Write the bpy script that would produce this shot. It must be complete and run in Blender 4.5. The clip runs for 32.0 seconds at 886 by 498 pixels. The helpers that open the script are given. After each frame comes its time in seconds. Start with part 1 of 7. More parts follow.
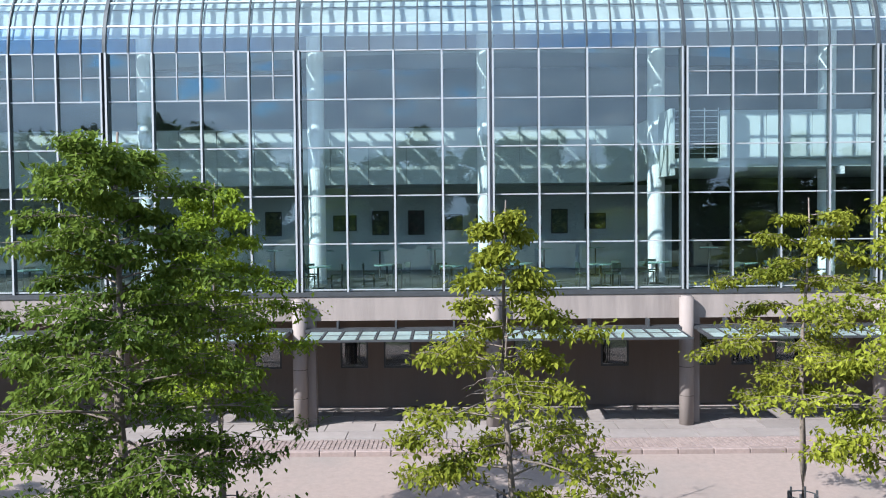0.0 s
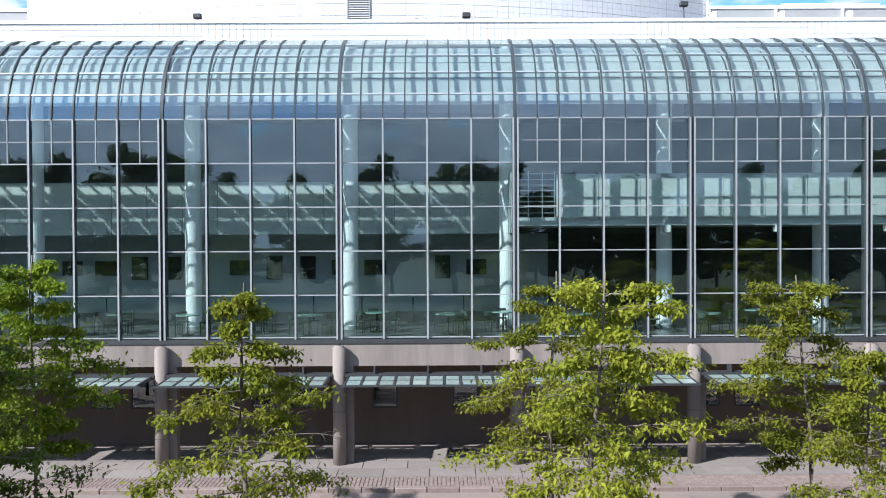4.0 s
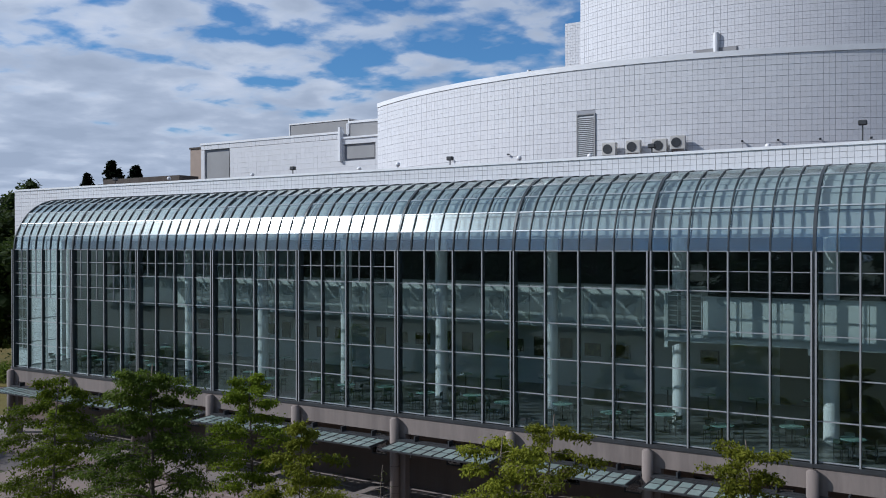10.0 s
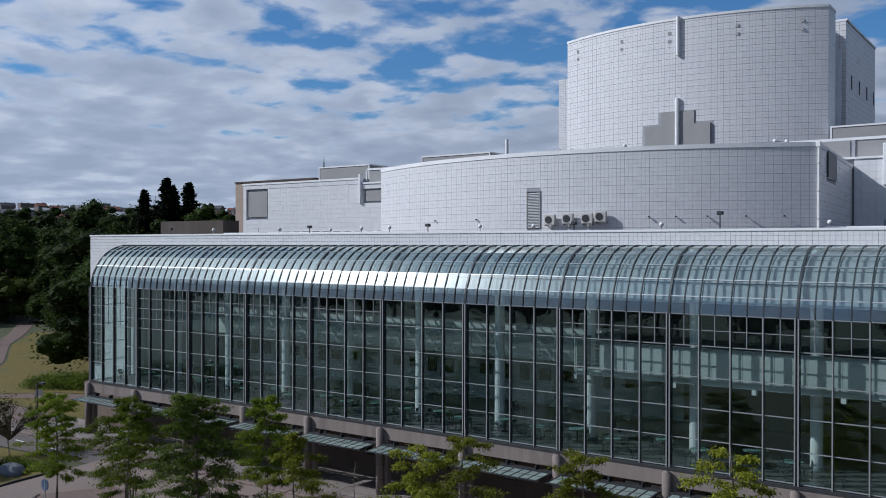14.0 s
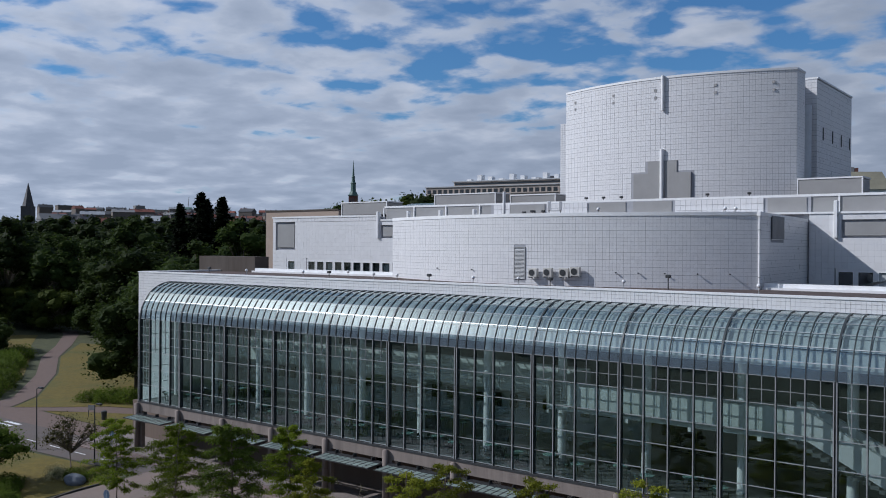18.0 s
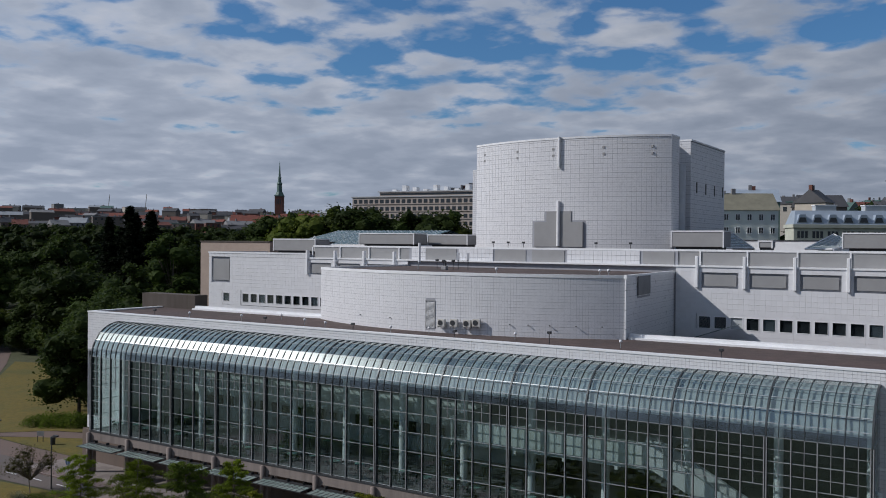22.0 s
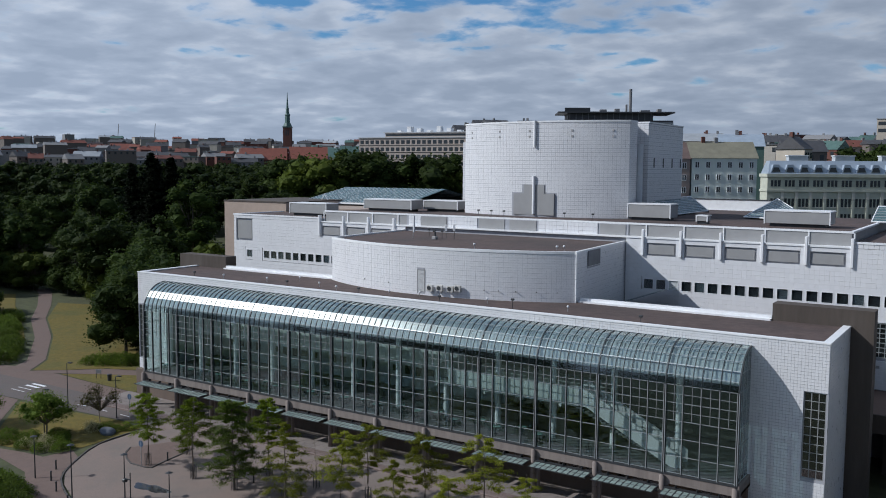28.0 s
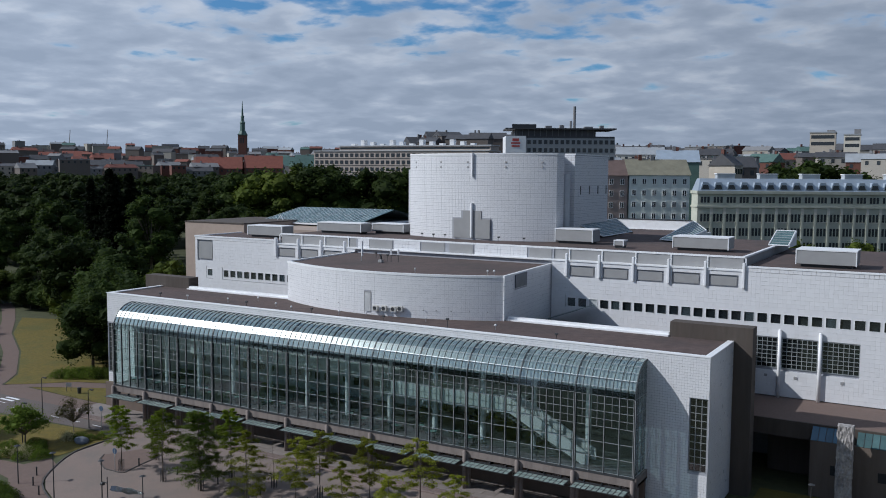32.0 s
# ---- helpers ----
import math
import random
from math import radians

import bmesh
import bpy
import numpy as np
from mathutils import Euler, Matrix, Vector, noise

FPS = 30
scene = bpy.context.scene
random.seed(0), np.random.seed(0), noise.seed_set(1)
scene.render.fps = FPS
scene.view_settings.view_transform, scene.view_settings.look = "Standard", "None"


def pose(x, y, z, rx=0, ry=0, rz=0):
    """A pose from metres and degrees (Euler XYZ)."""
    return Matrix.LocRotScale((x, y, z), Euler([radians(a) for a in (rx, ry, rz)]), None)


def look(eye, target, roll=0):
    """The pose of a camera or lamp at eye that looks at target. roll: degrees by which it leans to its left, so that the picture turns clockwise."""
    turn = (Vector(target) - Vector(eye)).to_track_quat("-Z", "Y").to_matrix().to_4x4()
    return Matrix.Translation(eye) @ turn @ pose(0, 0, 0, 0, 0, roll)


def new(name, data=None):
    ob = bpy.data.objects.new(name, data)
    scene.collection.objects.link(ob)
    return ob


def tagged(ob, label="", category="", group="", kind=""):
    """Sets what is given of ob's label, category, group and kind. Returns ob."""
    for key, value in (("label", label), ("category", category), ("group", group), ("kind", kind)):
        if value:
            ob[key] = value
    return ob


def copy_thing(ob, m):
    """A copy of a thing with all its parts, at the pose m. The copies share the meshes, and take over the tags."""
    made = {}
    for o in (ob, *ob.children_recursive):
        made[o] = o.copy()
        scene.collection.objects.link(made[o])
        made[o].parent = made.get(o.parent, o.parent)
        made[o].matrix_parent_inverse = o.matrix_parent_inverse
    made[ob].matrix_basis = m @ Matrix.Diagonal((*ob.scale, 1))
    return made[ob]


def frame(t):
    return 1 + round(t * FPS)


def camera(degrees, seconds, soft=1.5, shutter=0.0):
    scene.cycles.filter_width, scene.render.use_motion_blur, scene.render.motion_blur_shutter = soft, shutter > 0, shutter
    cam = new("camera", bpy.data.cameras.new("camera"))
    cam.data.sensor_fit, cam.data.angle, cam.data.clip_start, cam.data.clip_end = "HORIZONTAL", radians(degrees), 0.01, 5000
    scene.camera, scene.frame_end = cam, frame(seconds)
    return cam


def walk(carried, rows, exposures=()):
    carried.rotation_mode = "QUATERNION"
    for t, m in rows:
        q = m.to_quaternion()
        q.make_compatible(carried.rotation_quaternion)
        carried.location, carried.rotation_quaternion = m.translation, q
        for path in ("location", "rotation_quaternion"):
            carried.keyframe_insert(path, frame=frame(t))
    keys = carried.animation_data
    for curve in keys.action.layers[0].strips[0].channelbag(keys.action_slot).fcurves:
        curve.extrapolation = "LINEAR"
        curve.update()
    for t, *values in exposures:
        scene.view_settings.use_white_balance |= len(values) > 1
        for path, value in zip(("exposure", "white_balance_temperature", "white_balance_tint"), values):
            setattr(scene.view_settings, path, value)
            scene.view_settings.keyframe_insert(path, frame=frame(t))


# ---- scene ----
cam = camera(52.9, 32.0, 1.0)

PATH = [
    (0, (34.703, -27.828, 6.568), (34.687, -25.83, 6.492), -0.6),
    (1, (35.504, -28.119, 6.788), (35.487, -26.12, 6.712), -0.3),
    (2, (36.527, -28.655, 7.076), (36.522, -26.656, 7.009), -0.2),
    (3, (37.654, -29.425, 7.275), (37.668, -27.425, 7.236), -0.3),
    (3.5, (38.412, -29.875, 7.427), (38.429, -27.875, 7.398), -0.3),
    (5.5, (42.964, -31.51, 8.654), (42.778, -29.519, 8.625), -0.3),
    (6, (43.966, -31.808, 8.878), (43.643, -29.834, 8.859), -0.4),
    (7, (46.656, -31.999, 9.534), (45.93, -30.136, 9.525), -0.3),
    (8, (48.967, -31.915, 10.325), (48.002, -30.163, 10.32), -0.0),
    (9, (51.323, -32.534, 11.057), (50.282, -30.826, 11.052), 0.1),
    (10, (53.655, -33.712, 11.971), (52.59, -32.018, 11.961), -0.1),
    (11, (56.152, -35.68, 12.634), (55.068, -33.999, 12.632), -0.0),
    (12, (58.755, -37.696, 13.413), (57.643, -36.034, 13.411), 0.0),
    (13, (61.513, -39.824, 14.165), (60.377, -38.177, 14.161), 0.1),
    (14, (64.108, -41.927, 14.947), (62.953, -40.294, 14.941), 0.1),
    (14.5, (65.219, -42.763, 15.313), (64.055, -41.137, 15.309), 0.2),
    (16.5, (68.862, -45.619, 17.14), (67.672, -44.012, 17.134), 0.3),
    (17, (69.684, -46.413, 17.561), (68.488, -44.81, 17.557), 0.4),
    (18, (71.424, -48.314, 18.469), (70.215, -46.72, 18.464), 0.4),
    (19, (73.117, -50.35, 20.09), (71.898, -48.764, 20.083), 0.6),
    (20, (74.851, -52.434, 21.495), (73.627, -50.852, 21.49), 0.6),
    (20.5, (75.808, -53.535, 21.995), (74.694, -51.874, 21.994), 0.6),
    (21, (76.707, -54.711, 22.474), (75.641, -53.019, 22.475), 0.6),
    (21.5, (77.691, -55.944, 22.931), (76.62, -54.255, 22.933), 0.5),
    (22, (78.618, -57.159, 23.444), (77.544, -55.472, 23.432), 0.5),
    (22.5, (79.612, -58.466, 23.892), (78.536, -56.782, 23.811), 0.6),
    (23, (80.67, -59.767, 24.371), (79.594, -58.09, 24.193), 0.5),
    (24, (82.622, -62.134, 25.429), (81.542, -60.461, 25.247), 0.4),
    (25, (84.338, -64.403, 26.414), (83.256, -62.73, 26.234), 0.4),
    (25.5, (85.188, -65.574, 26.809), (84.106, -63.902, 26.632), 0.5),
    (27.5, (88.909, -69.99, 28.914), (87.827, -68.318, 28.734), 0.4),
    (28, (89.957, -71.035, 29.302), (88.873, -69.364, 29.123), 0.4),
    (29, (91.798, -73.276, 30.286), (90.711, -71.607, 30.108), 0.4),
    (30, (93.696, -75.498, 31.29), (92.607, -73.83, 31.113), 0.3),
    (31, (95.636, -77.916, 32.2), (94.552, -76.245, 32.023), 0.4),
    (31.5, (96.664, -79.016, 32.464), (95.609, -77.325, 32.29), 0.4),
    (32, (97.513, -79.902, 32.703), (96.511, -78.179, 32.535), 0.4),
]
walk(cam, [(t, look(eye, target, roll)) for t, eye, target, roll in PATH], [(0.0, 1.45, 5830, 11), (3.5, 1.19, 5870, 11), (5.5, 0.62, 5930, 10.5), (7.0, 0.30, 5880, 10), (9.0, -0.14, 5770, 12), (13.0, -0.41, 5780, 12.5), (17.0, -0.46, 5780, 13), (20.0, -0.52, 5990, 13.5), (22.0, -0.63, 6130, 13.8), (23.2, -0.55, 6330, 12.3), (25.5, -0.34, 6230, 10.5), (28.0, -0.37, 5890, 10.6), (30.0, -0.44, 5850, 10.6), (32.0, -0.43, 5850, 10.6)])

# ---- world, sun and exposure ----
SUN_TO = Vector((-0.68, -0.47, 0.59)).normalized()
sun_data = bpy.data.lights.new("sun", "SUN")
sun_data.energy, sun_data.angle, sun_data.color = 4.95, radians(0.53), (1.0, 0.95, 0.87)
sun = new("sun", sun_data)
sun.matrix_world = look(SUN_TO * 400, (0, 0, 0))

world = bpy.data.worlds.new("sky")
scene.world = world
world.use_nodes = True
wn, wl = world.node_tree.nodes, world.node_tree.links
wn.clear()
w_out = wn.new("ShaderNodeOutputWorld")
w_bg = wn.new("ShaderNodeBackground")
w_sky = wn.new("ShaderNodeTexSky")
w_sky.sky_type, w_sky.sun_disc = "NISHITA", False
w_sky.sun_elevation = math.asin(SUN_TO.z)
w_sky.sun_rotation = math.atan2(SUN_TO.x, SUN_TO.y) % (2 * math.pi)
w_sky.air_density, w_sky.dust_density, w_sky.ozone_density = 1.0, 0.8, 2.0
w_co = wn.new("ShaderNodeTexCoord")
w_sep = wn.new("ShaderNodeSeparateXYZ")
wl.new(w_co.outputs["Generated"], w_sep.inputs[0])


def w_math(op, a, b=None, clamp=False):
    n = wn.new("ShaderNodeMath")
    n.operation, n.use_clamp = op, clamp
    for i, v in enumerate((a, b)):
        if v is None:
            continue
        if isinstance(v, (int, float)):
            n.inputs[i].default_value = v
        else:
            wl.new(v, n.inputs[i])
    return n.outputs[0]


# a broken layer of cloud, seen in perspective as a flat sheet overhead
w_h = w_math("ADD", w_math("MAXIMUM", w_sep.outputs["Z"], 0.0), 0.16)
w_cx = w_math("DIVIDE", w_sep.outputs["X"], w_h)
w_cy = w_math("DIVIDE", w_sep.outputs["Y"], w_h)
w_vec = wn.new("ShaderNodeCombineXYZ")
wl.new(w_cx, w_vec.inputs[0]), wl.new(w_cy, w_vec.inputs[1])
w_vec.inputs[2].default_value = 3.7


def w_noise(scale, detail, rough, dist=0.0):
    n = wn.new("ShaderNodeTexNoise")
    n.inputs["Scale"].default_value, n.inputs["Detail"].default_value = scale, detail
    n.inputs["Roughness"].default_value, n.inputs["Distortion"].default_value = rough, dist
    wl.new(w_vec.outputs[0], n.inputs["Vector"])
    return n.outputs["Fac"]


def w_ramp(fac, stops):
    n = wn.new("ShaderNodeValToRGB")
    el = n.color_ramp.elements
    while len(el) < len(stops):
        el.new(0.5)
    for e, (p, c) in zip(el, stops):
        e.position, e.color = p, (*c, 1)
    wl.new(fac, n.inputs[0])
    return n.outputs[0]


# heaped rows of small cloud; towards the horizon they overlap and close up
w_low = w_math("MULTIPLY", w_math("SUBTRACT", 0.232, w_sep.outputs["Z"], True), 1.35)
w_wide = w_math("MULTIPLY", w_math("SUBTRACT", w_noise(0.9, 3, 0.5), 0.5), 0.42)
w_dense = w_math("ADD", w_math("ADD", w_noise(4.9, 6, 0.49, 0.15), w_low), w_wide)
w_cover = w_ramp(w_dense, [(0.395, (0, 0, 0)), (0.45, (0.25, 0.25, 0.25)), (0.51, (0.8, 0.8, 0.8)), (0.58, (1, 1, 1))])
w_body = w_ramp(w_math("ADD", w_math("MULTIPLY", w_dense, 0.55), w_math("MULTIPLY", w_noise(4.2, 6, 0.5, 0.1), 0.45)),
                [(0.40, (8.6, 8.9, 9.4)), (0.50, (6.8, 7.4, 8.2)), (0.58, (5.4, 6.1, 7.1)), (0.70, (4.45, 5.15, 6.15))])
# brighter on the sun's side of the sky
w_side = w_math("SUBTRACT", 0.815, w_math("MULTIPLY", w_sep.outputs["X"], 0.35))
w_tone = wn.new("ShaderNodeMixRGB")
w_tone.blend_type = "MULTIPLY"
w_tone.inputs[0].default_value = 1.0
wl.new(w_body, w_tone.inputs[1]), wl.new(w_side, w_tone.inputs[2])
w_shade = w_tone.outputs[0]
w_blue = wn.new("ShaderNodeMixRGB")
w_blue.blend_type = "MULTIPLY"
w_blue.inputs[0].default_value, w_blue.inputs[2].default_value = 1.0, (0.64, 1.04, 1.34, 1)
wl.new(w_sky.outputs[0], w_blue.inputs[1])
w_mix = wn.new("ShaderNodeMixRGB")
wl.new(w_cover, w_mix.inputs[0]), wl.new(w_blue.outputs[0], w_mix.inputs[1]), wl.new(w_shade, w_mix.inputs[2])
wl.new(w_mix.outputs[0], w_bg.inputs[0]), wl.new(w_bg.outputs[0], w_out.inputs[0])
w_bg.inputs[1].default_value = 0.088


# ---- materials ----
def material(name, base, rough=0.7, metal=0.0, vary=0.12, scale=2.0, bump=0.0, bump_scale=30.0, stain=None, stain_scale=0.4,
             stain_amount=0.3, pieces=0.0, spec=0.5, streak=False):
    """A painted, stone, felt or metal surface: grain, broad stains and fine relief, and a tone of its own for each piece."""
    m = bpy.data.materials.new(name)
    m.use_nodes = True
    n, l = m.node_tree.nodes, m.node_tree.links
    b = n["Principled BSDF"]
    b.inputs["Roughness"].default_value, b.inputs["Metallic"].default_value = rough, metal
    b.inputs["Specular IOR Level"].default_value = spec
    co = n.new("ShaderNodeTexCoord")
    geo = n.new("ShaderNodeNewGeometry")
    src = geo.outputs["Position"]
    if streak:
        mp = n.new("ShaderNodeMapping")
        mp.inputs["Scale"].default_value = (1, 1, 0.12)
        l.new(src, mp.inputs[0])
        src = mp.outputs[0]

    def noise_tex(s, d=6, r=0.6):
        t = n.new("ShaderNodeTexNoise")
        t.inputs["Scale"].default_value, t.inputs["Detail"].default_value, t.inputs["Roughness"].default_value = s, d, r
        l.new(src, t.inputs["Vector"])
        return t.outputs["Fac"]

    def mix(kind, fac, a, c):
        x = n.new("ShaderNodeMixRGB")
        x.blend_type = kind
        for i, v in enumerate((fac, a, c)):
            if isinstance(v, float):
                x.inputs[i].default_value = v
            elif isinstance(v, tuple):
                x.inputs[i].default_value = (*v, 1)
            else:
                l.new(v, x.inputs[i])
        return x.outputs[0]

    def ramp(fac, stops):
        r = n.new("ShaderNodeValToRGB")
        for e, (p, v) in zip(r.color_ramp.elements, stops):
            e.position, e.color = p, (v, v, v, 1)
        l.new(fac, r.inputs[0])
        return r.outputs[0]

    grain = ramp(noise_tex(scale), [(0.25, 1 - vary), (0.75, 1 + vary)])
    col = mix("MULTIPLY", 1.0, base, grain)
    if stain:
        st = ramp(noise_tex(stain_scale, 8, 0.65), [(0.46, 0.0), (0.68, stain_amount)])
        col = mix("MIX", st, col, stain)
    if pieces:
        oi = n.new("ShaderNodeObjectInfo")
        isl = n.new("ShaderNodeMath")
        isl.operation = "ADD"
        l.new(oi.outputs["Random"], isl.inputs[0]), l.new(geo.outputs["Random Per Island"], isl.inputs[1])
        fr = n.new("ShaderNodeMath")
        fr.operation = "FRACT"
        l.new(isl.outputs[0], fr.inputs[0])
        col = mix("MULTIPLY", 1.0, col, ramp(fr.outputs[0], [(0.0, 1 - pieces), (1.0, 1 + pieces)]))
    l.new(col, b.inputs["Base Color"])
    rr = ramp(noise_tex(scale * 2.3), [(0.2, max(0.02, rough - 0.1)), (0.8, min(1.0, rough + 0.1))])
    l.new(rr, b.inputs["Roughness"])
    if bump:
        bp = n.new("ShaderNodeBump")
        bp.inputs["Strength"].default_value, bp.inputs["Distance"].default_value = bump, 0.02
        l.new(noise_tex(bump_scale, 5, 0.6), bp.inputs["Height"])
        l.new(bp.outputs[0], b.inputs["Normal"])
    return m


def glass(name, tint, f0, wave=0.02, rough=0.0, gloss_tint=(1, 1, 1)):
    """A clear pane: it lets light straight through and mirrors more of it at a flat angle."""
    m = bpy.data.materials.new(name)
    m.use_nodes = True
    n, l = m.node_tree.nodes, m.node_tree.links
    n.clear()
    out = n.new("ShaderNodeOutputMaterial")
    mixs = n.new("ShaderNodeMixShader")
    tr = n.new("ShaderNodeBsdfTransparent")
    gl = n.new("ShaderNodeBsdfGlossy")
    lw = n.new("ShaderNodeLayerWeight")
    lw.inputs[0].default_value = 0.5
    pw = n.new("ShaderNodeMath")
    pw.operation = "POWER"
    l.new(lw.outputs["Facing"], pw.inputs[0])
    pw.inputs[1].default_value = 4.0
    fr = n.new("ShaderNodeMath")
    fr.operation = "MULTIPLY_ADD"
    l.new(pw.outputs[0], fr.inputs[0])
    fr.inputs[1].default_value, fr.inputs[2].default_value = 1.0 - f0, f0
    tr.inputs[0].default_value = (*tint, 1)
    gl.inputs["Color"].default_value, gl.inputs["Roughness"].default_value = (*gloss_tint, 1), rough
    geo = n.new("ShaderNodeNewGeometry")
    t = n.new("ShaderNodeTexNoise")
    t.inputs["Scale"].default_value, t.inputs["Detail"].default_value = 0.9, 2
    oi = n.new("ShaderNodeObjectInfo")
    ad = n.new("ShaderNodeVectorMath")
    ad.operation = "ADD"
    sc = n.new("ShaderNodeVectorMath")
    sc.operation = "SCALE"
    cb = n.new("ShaderNodeCombineXYZ")
    l.new(oi.outputs["Random"], cb.inputs[0]), l.new(oi.outputs["Random"], cb.inputs[1])
    l.new(cb.outputs[0], sc.inputs[0])
    sc.inputs["Scale"].default_value = 37.0
    l.new(geo.outputs["Position"], ad.inputs[0]), l.new(sc.outputs[0], ad.inputs[1])
    l.new(ad.outputs[0], t.inputs["Vector"])
    bp = n.new("ShaderNodeBump")
    bp.inputs["Strength"].default_value, bp.inputs["Distance"].default_value = 1.0, wave
    l.new(t.outputs["Fac"], bp.inputs["Height"])
    l.new(bp.outputs[0], gl.inputs["Normal"])
    l.new(fr.outputs[0], mixs.inputs[0]), l.new(tr.outputs[0], mixs.inputs[1]), l.new(gl.outputs[0], mixs.inputs[2])
    l.new(mixs.outputs[0], out.inputs[0])
    return m


def leaf_material(name, dark, light, rough=0.7, patch=0.45):
    m = bpy.data.materials.new(name)
    m.use_nodes = True
    n, l = m.node_tree.nodes, m.node_tree.links
    b = n["Principled BSDF"]
    b.inputs["Roughness"].default_value = rough
    b.inputs["Specular IOR Level"].default_value = 0.12
    geo = n.new("ShaderNodeNewGeometry")
    oi = n.new("ShaderNodeObjectInfo")
    r = n.new("ShaderNodeValToRGB")
    r.color_ramp.elements[0].color, r.color_ramp.elements[1].color = (*dark, 1), (*light, 1)
    # leaf by leaf, and in patches of older and younger shoots
    tc = n.new("ShaderNodeTexCoord")
    tn = n.new("ShaderNodeTexNoise")
    tn.inputs["Scale"].default_value, tn.inputs["Detail"].default_value = patch, 2
    l.new(tc.outputs["Object"], tn.inputs["Vector"])
    sm = n.new("ShaderNodeMath")
    sm.operation = "MULTIPLY_ADD"
    l.new(geo.outputs["Random Per Island"], sm.inputs[0])
    sm.inputs[1].default_value = 0.5
    sp = n.new("ShaderNodeMapRange")
    sp.inputs["From Min"].default_value, sp.inputs["From Max"].default_value = 0.35, 0.65
    sp.inputs["To Min"].default_value, sp.inputs["To Max"].default_value = 0.0, 0.5
    l.new(tn.outputs["Fac"], sp.inputs[0])
    l.new(sp.outputs[0], sm.inputs[2])
    l.new(sm.outputs[0], r.inputs[0])
    hs = n.new("ShaderNodeHueSaturation")
    mr = n.new("ShaderNodeMapRange")
    mr.inputs["To Min"].default_value, mr.inputs["To Max"].default_value = 0.65, 1.3
    l.new(oi.outputs["Random"], mr.inputs[0])
    l.new(mr.outputs[0], hs.inputs["Value"])
    l.new(r.outputs[0], hs.inputs["Color"])
    tr = n.new("ShaderNodeBsdfTranslucent")
    l.new(hs.outputs[0], b.inputs["Base Color"]), l.new(hs.outputs[0], tr.inputs[0])
    mx = n.new("ShaderNodeMixShader")
    mx.inputs[0].default_value = 0.42
    out = n["Material Output"]
    l.new(b.outputs[0], mx.inputs[1]), l.new(tr.outputs[0], mx.inputs[2]), l.new(mx.outputs[0], out.inputs[0])
    return m


M_TILE = material("white_glazed_tile", (0.68, 0.685, 0.70), 0.32, vary=0.02, scale=0.7, pieces=0.03, stain=(0.6, 0.6, 0.63), stain_scale=0.12, stain_amount=0.2)
M_JOINT = material("grey_joint", (0.33, 0.34, 0.37), 0.85, vary=0.1)
M_WHITE = material("white_metal_paint", (0.78, 0.79, 0.80), 0.45, vary=0.05, scale=1.5, stain=(0.55, 0.55, 0.55), stain_scale=0.8, stain_amount=0.25)
M_GREYPANEL = material("grey_metal_panel", (0.29, 0.29, 0.29), 0.5, vary=0.08, scale=0.8)
M_ROOF = material("brown_roof_felt", (0.084, 0.058, 0.052), 0.95, vary=0.3, scale=0.9, bump=0.4, bump_scale=25, stain=(0.045, 0.037, 0.036), stain_scale=0.12, stain_amount=0.7)
M_CONC = material("pinkish_concrete", (0.205, 0.172, 0.155), 0.85, vary=0.12, scale=3.0, bump=0.25, bump_scale=40, stain=(0.12, 0.10, 0.092), stain_scale=0.9, stain_amount=0.75, streak=True)
M_BROWN = material("brown_concrete", (0.068, 0.055, 0.046), 0.9, vary=0.2, scale=1.2, bump=0.3, bump_scale=20, stain=(0.10, 0.085, 0.075), stain_scale=0.4, stain_amount=0.6, streak=True)
# darker and browner than the concrete of the columns
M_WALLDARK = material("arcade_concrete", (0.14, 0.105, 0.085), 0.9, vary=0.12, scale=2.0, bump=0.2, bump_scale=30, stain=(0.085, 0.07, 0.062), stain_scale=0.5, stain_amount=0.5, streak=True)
M_TAN = material("tan_render", (0.36, 0.285, 0.235), 0.9, vary=0.08, scale=1.5, stain=(0.3, 0.24, 0.2), stain_scale=0.3, stain_amount=0.4)
M_CAP = material("mid_grey_aluminium", (0.33, 0.345, 0.355), 0.4, metal=0.3, vary=0.08, scale=3.0)
M_RIB = material("dark_grey_aluminium", (0.05, 0.058, 0.062), 0.42, metal=0.3, vary=0.1, scale=3.0)
M_ALU = material("grey_aluminium", (0.40, 0.43, 0.44), 0.4, metal=0.4, vary=0.08, scale=3.0)
M_DARKMETAL = material("dark_metal", (0.045, 0.048, 0.052), 0.5, metal=0.3, vary=0.2, scale=4.0)
# foyer lining tones darkened to hold the shade deep in the room
M_INTSHADE = material("shaded_wall_tone", (0.05, 0.054, 0.05), 0.6, vary=0.2, scale=1.2)
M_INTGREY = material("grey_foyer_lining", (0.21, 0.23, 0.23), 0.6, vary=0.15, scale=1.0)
M_UPPERSHADE = material("shaded_upper_tone", (0.085, 0.092, 0.09), 0.7, vary=0.2, scale=0.8)
M_INT = material("interior_plaster", (0.47, 0.51, 0.51), 0.8, vary=0.05, scale=0.8)
M_INTFLOOR = material("interior_stone_floor", (0.12, 0.13, 0.135), 0.35, vary=0.15, scale=1.5)
M_ASPH = material("pale_asphalt", (0.195, 0.151, 0.13), 0.92, vary=0.12, scale=6.0, bump=0.3, bump_scale=60, stain=(0.15, 0.13, 0.116), stain_scale=0.22, stain_amount=0.75)
M_ROAD = material("road_asphalt", (0.11, 0.09, 0.082), 0.92, vary=0.14, scale=5.0, bump=0.3, bump_scale=60, stain=(0.09, 0.085, 0.085), stain_scale=0.2, stain_amount=0.7)
